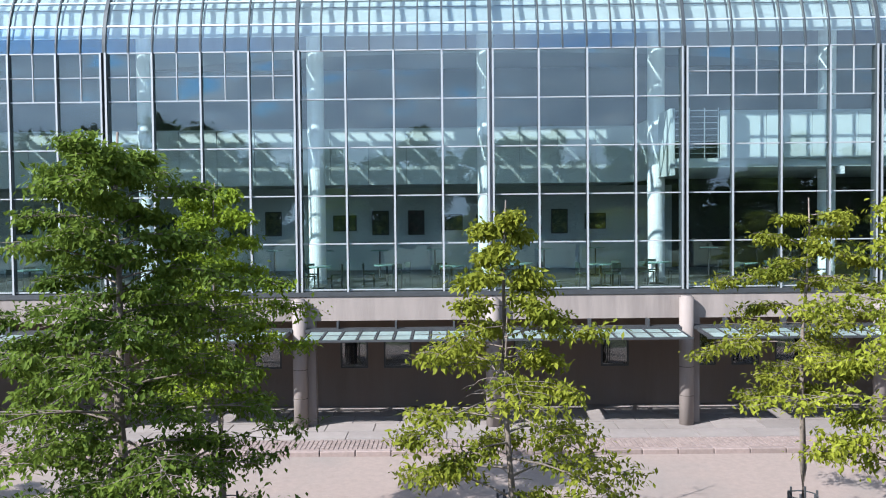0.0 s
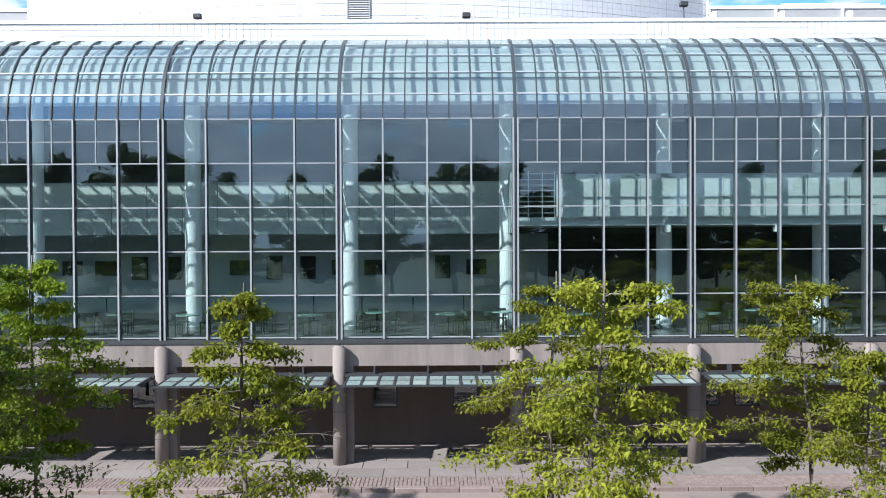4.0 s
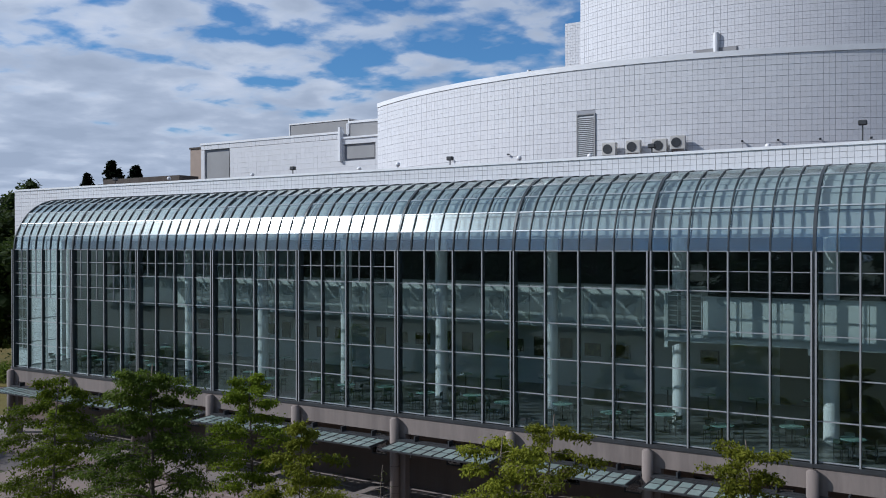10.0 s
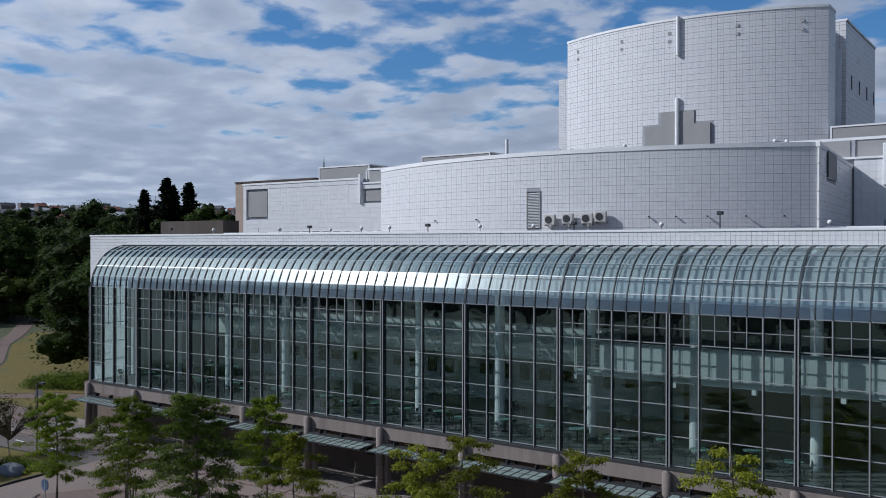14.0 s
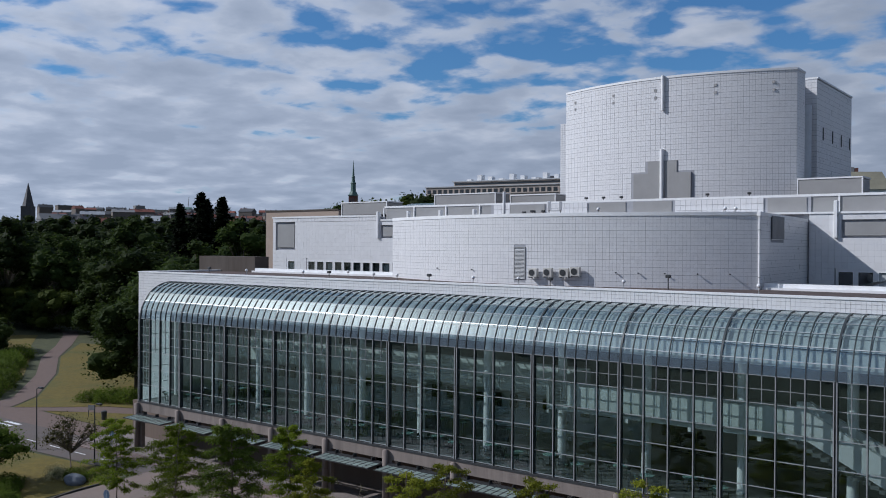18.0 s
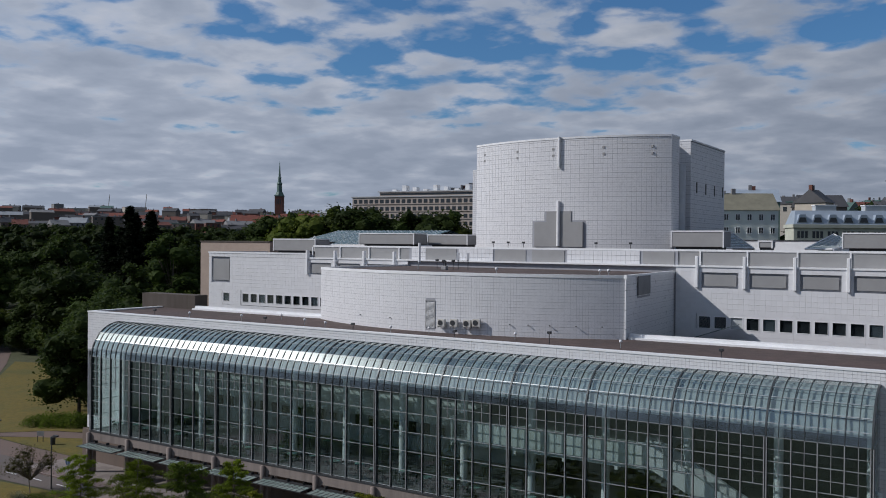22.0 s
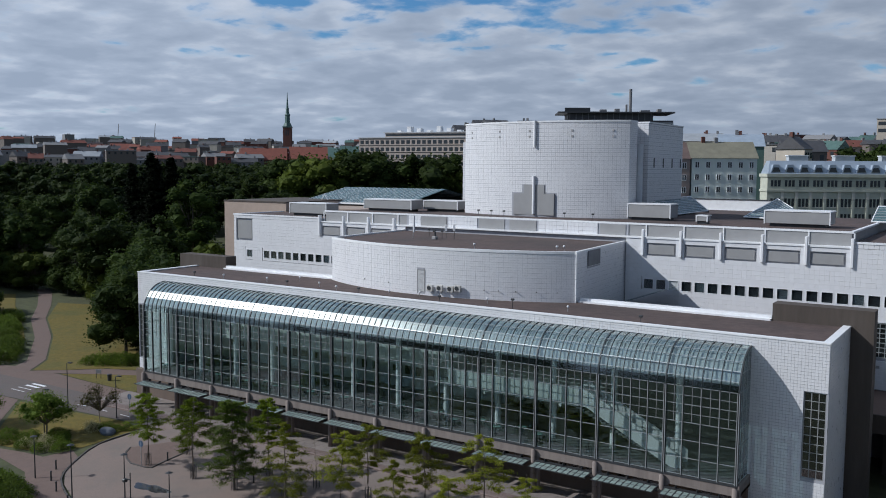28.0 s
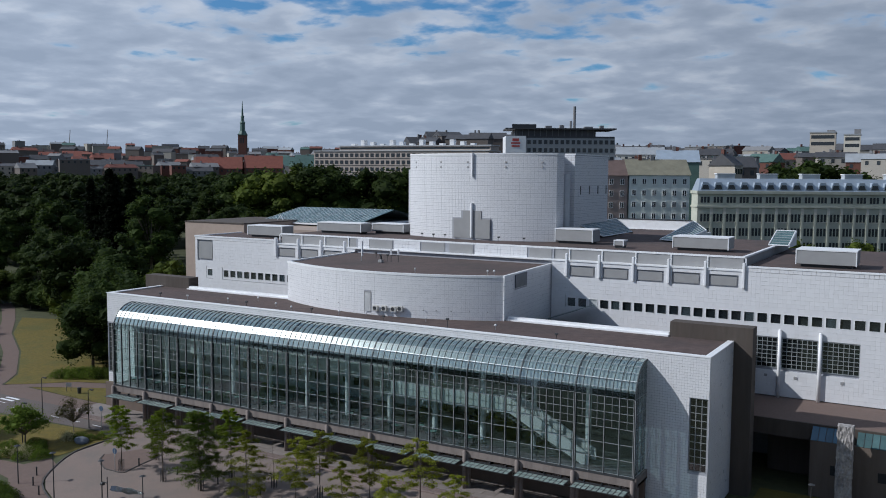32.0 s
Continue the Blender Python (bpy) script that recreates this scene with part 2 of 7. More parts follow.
M_PAVE = material("paving_slab", (0.205, 0.178, 0.165), 0.9, vary=0.1, scale=3.0, bump=0.2, pieces=0.12, stain=(0.155, 0.132, 0.122), stain_scale=0.5, stain_amount=0.5)
M_KERB = material("red_granite", (0.19, 0.145, 0.13), 0.85, vary=0.18, scale=8.0, bump=0.2, pieces=0.12)
M_PATH = material("reddish_path", (0.14, 0.098, 0.083), 0.95, vary=0.12, scale=2.0, bump=0.3, bump_scale=40, stain=(0.125, 0.095, 0.083), stain_scale=0.15, stain_amount=0.6)
M_GRASS = material("dry_lawn", (0.118, 0.09, 0.010), 0.95, vary=0.3, scale=1.5, bump=0.6, bump_scale=30, stain=(0.072, 0.076, 0.013), stain_scale=0.12, stain_amount=0.8)
M_EARTH = material("park_ground", (0.055, 0.062, 0.024), 0.95, vary=0.35, scale=0.6, bump=0.5, bump_scale=12, stain=(0.035, 0.04, 0.018), stain_scale=0.06, stain_amount=0.8)
M_PANE = glass("facade_glass", (0.885, 0.938, 0.93), 0.092, 0.0016, 0.0, (0.80, 0.93, 1.0))
# tinted deeper than the front panes, to darken the shadow it casts
M_ENDSHADE = glass("shade_tinted_end_glass", (0.42, 0.5, 0.5), 0.10, 0.0016)
M_BALC = material("balcony_front", (0.50, 0.54, 0.535), 0.6, vary=0.05)
M_ROOFPANE = glass("roof_glass", (0.87, 0.925, 0.92), 0.10, 0.0012, 0.17, (0.95, 1.0, 0.98))
M_SPANDREL = glass("lower_roof_glass", (0.87, 0.925, 0.92), 0.125, 0.0012, 0.10, (0.88, 0.95, 1.0))
M_SCREEN = material("white_sun_screen", (0.60, 0.61, 0.62), 0.7, vary=0.06, scale=1.0)
M_BLIND = material("white_screen_cloth", (0.62, 0.63, 0.64), 0.7, vary=0.06, scale=1.0)
_n, _l = M_BLIND.node_tree.nodes, M_BLIND.node_tree.links
_t, _m = _n.new("ShaderNodeBsdfTranslucent"), _n.new("ShaderNodeMixShader")
_t.inputs[0].default_value, _m.inputs[0].default_value = (0.88, 0.91, 0.91, 1), 0.5
_l.new(_n["Principled BSDF"].outputs[0], _m.inputs[1]), _l.new(_t.outputs[0], _m.inputs[2])
_l.new(_m.outputs[0], _n["Material Output"].inputs[0])
M_WINDOW = glass("window_glass", (0.62, 0.66, 0.68), 0.10, 0.001)
M_CANOPY = material("green_canopy_glass", (0.20, 0.26, 0.245), 0.22, vary=0.16, scale=1.0, pieces=0.16, stain=(0.22, 0.24, 0.22), stain_scale=1.2, stain_amount=0.5)
# near-black that paints the unlit depth behind windows and openings
M_UNLIT = material("unlit_shade", (0.022, 0.022, 0.024), 0.9, vary=0.2)
M_SHEETGREY = material("pale_grey_panel", (0.42, 0.43, 0.44), 0.5, vary=0.08)
M_BARK = material("grey_bark", (0.13, 0.105, 0.085), 0.95, vary=0.35, scale=12.0, bump=0.6, bump_scale=40)
M_LEAF = leaf_material("linden_leaf", (0.058, 0.096, 0.007), (0.21, 0.275, 0.02))
M_LEAFY = leaf_material("yellow_green_leaf", (0.098, 0.126, 0.010), (0.31, 0.325, 0.035))
M_LEAFD = leaf_material("dark_green_leaf", (0.038, 0.072, 0.010), (0.15, 0.205, 0.027))
M_PARK = leaf_material("park_leaf", (0.014, 0.030, 0.008), (0.058, 0.085, 0.016))
M_PARKL = leaf_material("park_leaf_light", (0.032, 0.054, 0.009), (0.10, 0.125, 0.018))
M_FIR = leaf_material("fir_needles", (0.006, 0.012, 0.006), (0.016, 0.024, 0.011))


# ---- mesh helpers ----
def box(bm, x0, x1, y0, y1, z0, z1, m=None):
    r = bmesh.ops.create_cube(bm, size=1.0)["verts"]
    t = Matrix.Translation(((x0 + x1) / 2, (y0 + y1) / 2, (z0 + z1) / 2)) @ Matrix.Diagonal((abs(x1 - x0), abs(y1 - y0), abs(z1 - z0), 1))
    bmesh.ops.transform(bm, matrix=(m @ t) if m else t, verts=r)
    return r


def rod(bm, a, b, r0, r1=None, n=8):
    """A round bar from a to b."""
    a, b = Vector(a), Vector(b)
    d = b - a
    q = d.to_track_quat("Z", "Y").to_matrix().to_4x4()
    bmesh.ops.create_cone(bm, cap_ends=True, segments=n, radius1=r0, radius2=r0 if r1 is None else r1, depth=d.length,
                          matrix=Matrix.Translation((a + b) / 2) @ q)


def soften(bm, w=0.01, seg=1):
    bmesh.ops.bevel(bm, geom=list(bm.edges), offset=w, segments=seg, affect="EDGES", profile=0.5)


def mesh_of(name, bm, mat, smooth=False):
    me = bpy.data.meshes.new(name)
    bm.to_mesh(me)
    bm.free()
    me.materials.append(mat)
    if smooth:
        me.polygons.foreach_set("use_smooth", [True] * len(me.polygons))
    return me


def put(name, me, parent=None, at=(0, 0, 0), rz=0.0, label=""):
    """One more object on a mesh that may be shared."""
    ob = new(name, me)
    ob.parent = parent
    ob.matrix_local = Matrix.Translation(at) @ Matrix.Rotation(rz, 4, "Z")
    if label:
        ob["label"] = label
    return ob


def part(name, bm, mat, parent, label="", smooth=False):
    return put(name, mesh_of(name, bm, mat, smooth), parent, label=label)


def root(name, at=(0, 0, 0), rz=0.0, label="", category="", group="", kind=""):
    ob = new(name)
    ob.empty_display_size = 0.2
    ob.matrix_world = Matrix.Translation(at) @ Matrix.Rotation(rz, 4, "Z")
    return tagged(ob, label, category, group, kind)


def B(*boxes):
    """A bmesh of boxes."""
    bm = bmesh.new()
    for b in boxes:
        box(bm, *b)
    return bm


def prism(bm, pts, z0, z1):
    """An upright prism over a closed outline in plan (counter-clockwise)."""
    lo = [bm.verts.new((x, y, z0)) for x, y in pts]
    hi = [bm.verts.new((x, y, z1)) for x, y in pts]
    bm.faces.new(hi)
    bm.faces.new(lo[::-1])
    k = len(pts)
    for i in range(k):
        bm.faces.new((lo[i], lo[(i + 1) % k], hi[(i + 1) % k], hi[i]))


def raw(name, verts, faces, mat, parent=None, label="", smooth=False):
    me = bpy.data.meshes.new(name)
    me.from_pydata(verts, [], faces)
    me.materials.append(mat)
    if smooth:
        me.polygons.foreach_set("use_smooth", [True] * len(me.polygons))
    me.update()
    return put(name, me, parent, label=label)


def tile_field(path, z0, z1, size, gap=0.021, proud=0.03, holes=(), minor=1.0):
    """Verts and faces of wall tiles along a path in plan (its outer side to the right of the way), each a slab of its own."""
    verts, faces = [], []
    lens = [0.0]
    for a, b in zip(path, path[1:]):
        lens.append(lens[-1] + math.hypot(b[0] - a[0], b[1] - a[1]))
    total = lens[-1]
    n = max(1, round(total / size))
    nz = max(1, round((z1 - z0) / size))
    dz, ds = (z1 - z0) / nz, total / n

    def at(s):
        i = 0
        while i < len(path) - 2 and s > lens[i + 1]:
            i += 1
        f = (s - lens[i]) / max(1e-6, lens[i + 1] - lens[i])
        (ax, ay), (bx, by) = path[i], path[i + 1]
        l = math.hypot(bx - ax, by - ay)
        return ax + (bx - ax) * f, ay + (by - ay) * f, (by - ay) / l, -(bx - ax) / l

    def half(k, f=0.95):
        return gap / 2 * f * (minor if k % 2 else 1.0)

    for i in range(n):
        s0, s1 = i * ds + half(i), (i + 1) * ds - half(i + 1)
        p0, p1 = at(s0), at(s1)
        for j in range(nz):
            za, zb = z0 + j * dz + half(j, 1.4), z0 + (j + 1) * dz - half(j + 1, 1.4)
            if any(s1 > h[0] and s0 < h[1] and zb > h[2] and za < h[3] for h in holes):
                continue
            k = len(verts)
            for px, py, nx, ny in (p0, p1):
                for z in (za, zb):
                    verts.append((px, py, z))
                    verts.append((px + nx * proud, py + ny * proud, z))
            # 0 back low a, 1 front low a, 2 back high a, 3 front high a, 4..7 the same at b
            faces += [(k + 1, k + 5, k + 7, k + 3), (k, k + 4, k + 5, k + 1), (k + 2, k + 3, k + 7, k + 6), (k, k + 1, k + 3, k + 2), (k + 4, k + 6, k + 7, k + 5)]
    return verts, faces


def tiles(parent, path, z0, z1, size, **kw):
    v, f = tile_field(path, z0, z1, size, **kw)
    ob = raw("tile_facing", v, f, M_TILE, parent)
    ob["kind"] = "stuff"
    return ob



def put_m(name, me, parent, m, label=""):
    ob = new(name, me)
    ob.parent = parent
    ob.matrix_local = m
    if label:
        ob["label"] = label
    return ob


# ---- the large structure: ground ----
def ground_z(y):
    """The forecourt falls gently away from the house."""
    if y > -3.2:
        return -0.14
    return -0.14 - 0.072 * (min(22.0, -y) - 3.2)


def sheet(name, outline, lift, mat, label, category, kind="structure"):
    """A sheet of ground cover over an outline in plan, laid on the fall of the ground."""
    bm = bmesh.new()
    f = bm.faces.new([bm.verts.new((x, y, 0)) for x, y in outline])
    bmesh.ops.triangulate(bm, faces=[f])
    for y in (-3.2, -22.0):
        bmesh.ops.bisect_plane(bm, geom=bm.verts[:] + bm.edges[:] + bm.faces[:], plane_co=(0, y, 0), plane_no=(0, 1, 0))
    for v in bm.verts:
        v.co.z = ground_z(v.co.y) + lift
    bmesh.ops.recalc_face_normals(bm, faces=bm.faces[:])
    for f in bm.faces:
        if f.normal.z < 0:
            f.normal_flip()
    ob = put(name, mesh_of(name, bm, mat))
    return tagged(ob, label, category, kind=kind)


def arc_pts(cx, cy, r, a0, a1, n):
    return [(cx + r * math.cos(radians(a0 + (a1 - a0) * i / n)), cy + r * math.sin(radians(a0 + (a1 - a0) * i / n))) for i in range(n + 1)]


sheet("ground", [(-2600, -700), (2600, -700), (2600, 3800), (-2600, 3800)], -0.06, M_EARTH, "dark green and brown park ground reaching the horizon", "ground")
# unseen south edge past x 40 drawn in, so the glass mirrors less asphalt
sheet("forecourt", [(8, -3.2), (7.6, -8.7), (7.3, -12), (8.6, -15.2), (10.9, -18.6), (13.7, -20.6), (17, -22), (21, -23.8), (28, -22.5), (40, -18), (60, -17), (140, -17), (140, -3.2)], 0.0, M_ASPH, "pale grey asphalt forecourt with dark damp stains", "forecourt")
sheet("road", [(-60, -1.2), (-60, -7.4), (-20, -6.9), (3.9, -5.6), (8.0, -5.4), (8.0, -3.2), (8, -1.0), (-12, -0.6)], -0.012, M_ROAD, "grey asphalt street beside the lawn", "road")
sheet("footpath", [(-70, 2.0), (-36, 2.4), (-29, 2.8), (-24, 3.8), (-15, 3.3), (-6.5, 3.1), (-6.5, -0.75), (-12, -0.65), (-60, -1.1)], -0.02, M_PATH, "reddish asphalt footpath crossing", "footpath")
sheet("park_path", [(-37, 2.0), (-29.0, 2.6), (-30.5, 4.5), (-34, 8.5), (-40.5, 13.2), (-50, 20), (-68, 30.6), (-82, 41), (-99, 52.5), (-121, 64), (-122.5, 61.5), (-100.5, 50), (-83.5, 38.8), (-69.4, 28.4), (-51.4, 17.8), (-41.9, 11), (-35.8, 6.6), (-33.6, 3.4)], -0.016, M_PATH, "reddish winding park path between lawns", "path")
sheet("side_path", [(-33, -7.2), (-16.2, -6.9), (-9.7, -13.4), (-2, -21), (6, -26.5), (0, -30), (-10, -22)], -0.02, M_PATH, "reddish footpath beside the shrubbery", "path")
sheet("kerb_walk", [(6.2, -14.5), (8.4, -15.4), (10.7, -18.8), (13.5, -20.8), (16.8, -22.2), (20.8, -24.0), (24, -24.4), (24, -28.5), (19, -27.2), (11.5, -23.4), (7.2, -20.6), (0.5, -19.5), (-3.5, -20.5), (-4, -18.4), (2, -17.4), (5, -17.2)], -0.016, M_PATH, "pinkish footpath round the forecourt", "path")
sheet("branch_path", [(-28.9, 2.8), (-26, 2.4), (-23.7, 4.3), (-18, 7.5), (-12.5, 10.3), (-14, 12.4), (-21, 9.8), (-25, 5.9)], -0.012, M_PATH, "narrow reddish path between two lawns", "path")
sheet("near_lawn", [(-23.6, 4.0), (-15, 3.4), (-6.4, 3.2), (-6.4, 12), (-12.4, 10.3), (-18, 7.4)], -0.004, M_GRASS, "small dry lawn beside the house", "lawn")
sheet("lawn", [(-28.8, 3.0), (-25.2, 6.0), (-21, 10), (-14, 12.6), (-8, 14), (-9, 26), (-15, 44), (-60, 52), (-84, 44), (-68, 31), (-50, 20.4), (-40, 13.2), (-33.5, 8.5), (-30, 4.5)], -0.004, M_GRASS, "dry yellowish mown lawn", "lawn")
sheet("park_lawn", [(-37, 4.6), (-42.6, 9.6), (-52.4, 16.6), (-70.6, 27.2), (-87, 36), (-104, 46.5), (-125, 36), (-90, 4)], -0.01, M_GRASS, "dry mown lawn in the park", "lawn")
# unseen ground, added for what the glass front mirrors
sheet("front_lawn", [(-80, -30), (200, -30), (200, -105), (-80, -105)], -0.03, M_EARTH, "unseen dark grass and earth, added for its reflection in the glass front", "lawn")
sheet("verge", [(-15.2, -7.2), (3.9, -5.8), (7.2, -6.6), (7.0, -9), (6.4, -13.5), (2, -16.8), (-4, -17.8), (-9.3, -13.0)], -0.006, M_GRASS, "grass verge with shrubs beside the street", "lawn")


def dashes():
    for i in range(5):
        x = 0.9 - 4.2 * i
        tagged(put("lane_mark", mesh_of("lane_mark", B((x, x + 1.7, -4.5, -4.38, -0.225, -0.2185)), M_WHITE)), "worn white dash on the asphalt street", "lane mark", "dashes of the street", "structure")
    for i in range(4):
        y = -4.6 + 0.95 * i
        tagged(put("zebra_mark", mesh_of("zebra_mark", B((-21.5, -18.6, y, y + 0.45, ground_z(y) - 0.011, ground_z(y) - 0.004)), M_WHITE)), "worn white crossing bar on the asphalt", "crossing mark", "bars of the crossing", "structure")


dashes()

# the raised pavement along the front: slab edge, kerb stones, slabs
pavement = root("pavement", (0, 0, 0), 0, "raised pavement of pinkish slabs with a red granite kerb", "pavement", kind="structure")
part("bed", B((-7, 72.3, -3.0, 2.9, -0.4, -0.03)), M_PAVE, pavement)
_k = bmesh.new()
box(_k, -0.49, 0.49, -0.12, 0.12, -0.16, 0.16)
soften(_k, 0.02)
KERB = mesh_of("kerb_stone", _k, M_KERB)
for i in range(78):
    put("kerb_stone", KERB, pavement, (-5.5 + i, -3.12, -0.155 + random.uniform(-0.006, 0.006)))
_k = bmesh.new()
box(_k, -0.735, 0.735, -0.485, 0.485, -0.03, 0.0)
SLAB = mesh_of("paving_slab", _k, M_PAVE)
for j, (y, n) in enumerate(((-1.35, 52), (-0.35, 51), (0.65, 52), (1.65, 51))):
    for i in range(n):
        put("paving_slab", SLAB, pavement, (-5.2 + 1.5 * i + (0.75 if j % 2 else 0), y, random.uniform(-0.004, 0.004)))
v, f = [], []
for i in range(578):
    for j in range(7):
        x, y, z = -5.9 + i * 0.135, -2.92 + j * 0.145, random.uniform(-0.008, 0.004)
        k = len(v)
        v += [(x, y, -0.03), (x + 0.12, y, -0.03), (x + 0.12, y + 0.13, -0.03), (x, y + 0.13, -0.03)]
        v += [(x + 0.008, y + 0.008, z), (x + 0.112, y + 0.008, z), (x + 0.112, y + 0.122, z), (x + 0.008, y + 0.122, z)]
        f += [(k + 4, k + 5, k + 6, k + 7), (k, k + 1, k + 5, k + 4), (k + 1, k + 2, k + 6, k + 5), (k + 2, k + 3, k + 7, k + 6), (k + 3, k, k + 4, k + 7)]
setts = raw("sett_band", v, f, M_KERB, pavement, "band of small red granite setts")
setts["kind"] = "stuff"

M_DARKKERB = material("dark_granite", (0.075, 0.068, 0.065), 0.85, vary=0.2, scale=5.0)
# kerb round the forecourt, and the planting island with its own kerb
def kerb_line(name, pts, w, h, mat, label):
    bm = bmesh.new()
    for a, b in zip(pts, pts[1:]):
        l = math.hypot(b[0] - a[0], b[1] - a[1])
        za, zb = ground_z(a[1]), ground_z(b[1])
        m = Matrix.Translation(((a[0] + b[0]) / 2, (a[1] + b[1]) / 2, (za + zb) / 2)) @ Vector((b[0] - a[0], b[1] - a[1], zb - za)).to_track_quat("X", "Z").to_matrix().to_4x4()
        box(bm, -l / 2 - 0.02, l / 2 + 0.02, -w / 2, w / 2, -0.1, h, m)
    return tagged(put(name, mesh_of(name, bm, mat)), label, "kerb", kind="structure")


kerb_line("kerb_curve", [(7.6, -7.2), (7.3, -8.7), (7.1, -10.5), (7.2, -12), (7.8, -13.8), (8.7, -15.4), (9.8, -17.2), (11, -18.8), (12.3, -20), (13.8, -20.9), (15.5, -21.7), (17.2, -22.4), (19.2, -23.2), (21, -23.8), (28, -22.5)], 0.16, 0.10, M_DARKKERB, "dark stone kerb curving round the forecourt")
kerb_line("island_kerb", [(17.6, -7.9), (17.7, -9.5), (17.7, -11.5), (17.9, -13.6), (17.3, -13.9), (15, -13.9), (13.4, -13.2), (12.0, -12.2), (11.2, -11.0)], 0.15, 0.08, M_DARKKERB, "dark stone edge of the tree island")
sheet("island", [(11.2, -11), (12, -12.2), (13.4, -13.2), (15, -13.9), (17.3, -13.9), (17.8, -13.6), (17.6, -9.5), (17.6, -7.9), (14, -7.6)], 0.03, M_PATH, "pinkish paved tree island in the forecourt", "island")


# ---- the large structure: the glass front ----
BAY, NB, ZS, ZSPR, RY, RZ = 6.0, 12, 4.2, 11.7, 3.4, 3.3
ROWS_C = 6
EDGES = (0, 15, 30, 45, 60, 75, 90)
SPLITS = (2, 2, 1, 1, 1, 0, 0, 1, 1, 1, 2, 2)


def arc(a):
    """A point of the barrel's section: a in degrees from the springing."""
    return RY - RY * math.cos(radians(a)), ZSPR + RZ * math.sin(radians(a))


def pane_mesh(name, w, h, mat):
    bm = B((-w / 2, w / 2, -0.008, 0.008, -h / 2, h / 2))
    return mesh_of(name, bm, mat)


PANE = pane_mesh("pane", 1.44, 1.45, M_PANE)
PANE_H = pane_mesh("pane_small", 0.69, 0.70, M_PANE)


def flat_pane(r, lean=0.0):
    """A flat pane across row r of the barrel; lean: how far its upper edge stands proud of the lower one."""
    (y0, z0), (y1, z1) = arc(EDGES[r] + 0.35), arc(EDGES[r + 1] - 0.35)
    l = math.hypot(y1 - y0, z1 - z0)
    oy, oz = -(z1 - z0) / l * lean / 2, (y1 - y0) / l * lean / 2
    y0, z0, y1, z1 = y0 - oy, z0 - oz, y1 + oy, z1 + oz
    ny, nz = -(z1 - z0) / l * 0.008, (y1 - y0) / l * 0.008
    v = [(x, y + ny * o, z + nz * o) for o in (1, -1) for y, z in ((y0, z0), (y1, z1)) for x in (-0.3525, 0.3525)]
    me = bpy.data.meshes.new("roof_pane")
    me.from_pydata(v, [], [(0, 1, 3, 2), (5, 4, 6, 7), (0, 4, 5, 1), (2, 3, 7, 6), (0, 2, 6, 4), (1, 5, 7, 3)])
    me.materials.append(M_ROOFPANE if r else M_SPANDREL)
    me.update()
    return me


ROOF_PANES = [flat_pane(r, 0.05 if r == 2 else 0.0) for r in range(ROWS_C)]


def two_tone(name, bm, n_y=-0.5):
    """A dark bar with a pale outer cap."""
    me = mesh_of(name, bm, M_RIB)
    me.materials.append(M_CAP)
    for p in me.polygons:
        if p.normal.y < n_y:
            p.material_index = 1
    return me


_b = B((-0.03, 0.03, -0.09, 0.14, 0, 7.5))
MULLION = two_tone("mullion", _b)
_b = bmesh.new()
for sx in (-0.075, 0.075):
    box(_b, sx - 0.03, sx + 0.03, -0.15, 0.22, 0, 7.5)
box(_b, -0.04, 0.04, 0.02, 0.12, 0, 7.5)
MULLION_D = two_tone("main_mullion", _b)
TRANSOM = mesh_of("transom", B((0.045, 1.455, -0.015, 0.09, -0.019, 0.019)), M_CAP)
TRANSOM_H = mesh_of("glazing_bar", B((0.03, 0.72, -0.012, 0.05, -0.015, 0.015)), M_CAP)
BAR_V = mesh_of("glazing_bar_upright", B((-0.015, 0.015, -0.014, 0.05, 0, 1.5)), M_CAP)


def rib_mesh(name, w, d, mat):
    """A bent bar that follows the barrel."""
    bm = bmesh.new()
    rings = []
    for i in range(19):
        a = i * 5
        y, z = arc(a)
        n = Vector((0, -math.cos(radians(a)), math.sin(radians(a))))
        c = Vector((0, y, z))
        rings.append([bm.verts.new(c + n * o + Vector((s, 0, 0))) for o, s in ((0.045, -w / 2), (0.045, w / 2), (-d, w / 2), (-d, -w / 2))])
    for r0, r1 in zip(rings, rings[1:]):
        for i in range(4):
            bm.faces.new((r0[i], r0[(i + 1) % 4], r1[(i + 1) % 4], r1[i]))
    bm.faces.new(rings[0]), bm.faces.new(rings[-1][::-1])
    bmesh.ops.recalc_face_normals(bm, faces=bm.faces[:])
    return mesh_of(name, bm, mat)


RIB = rib_mesh("rib", 0.045, 0.075, M_RIB)
RIB_D = rib_mesh("main_rib", 0.11, 0.14, M_RIB)
PURLIN = mesh_of("purlin", B((0.03, 0.72, -0.02, 0.06, -0.025, 0.025)), M_ALU)
SCREEN = mesh_of("sun_screen", B((-0.63, -0.02, -0.01, 0.01, -0.37, 0.37), (0.02, 0.63, -0.01, 0.01, -0.37, 0.37), (-0.02, 0.02, 0.0, 0.02, -0.37, 0.37)), M_BLIND)


def glazed(ob):
    return ob


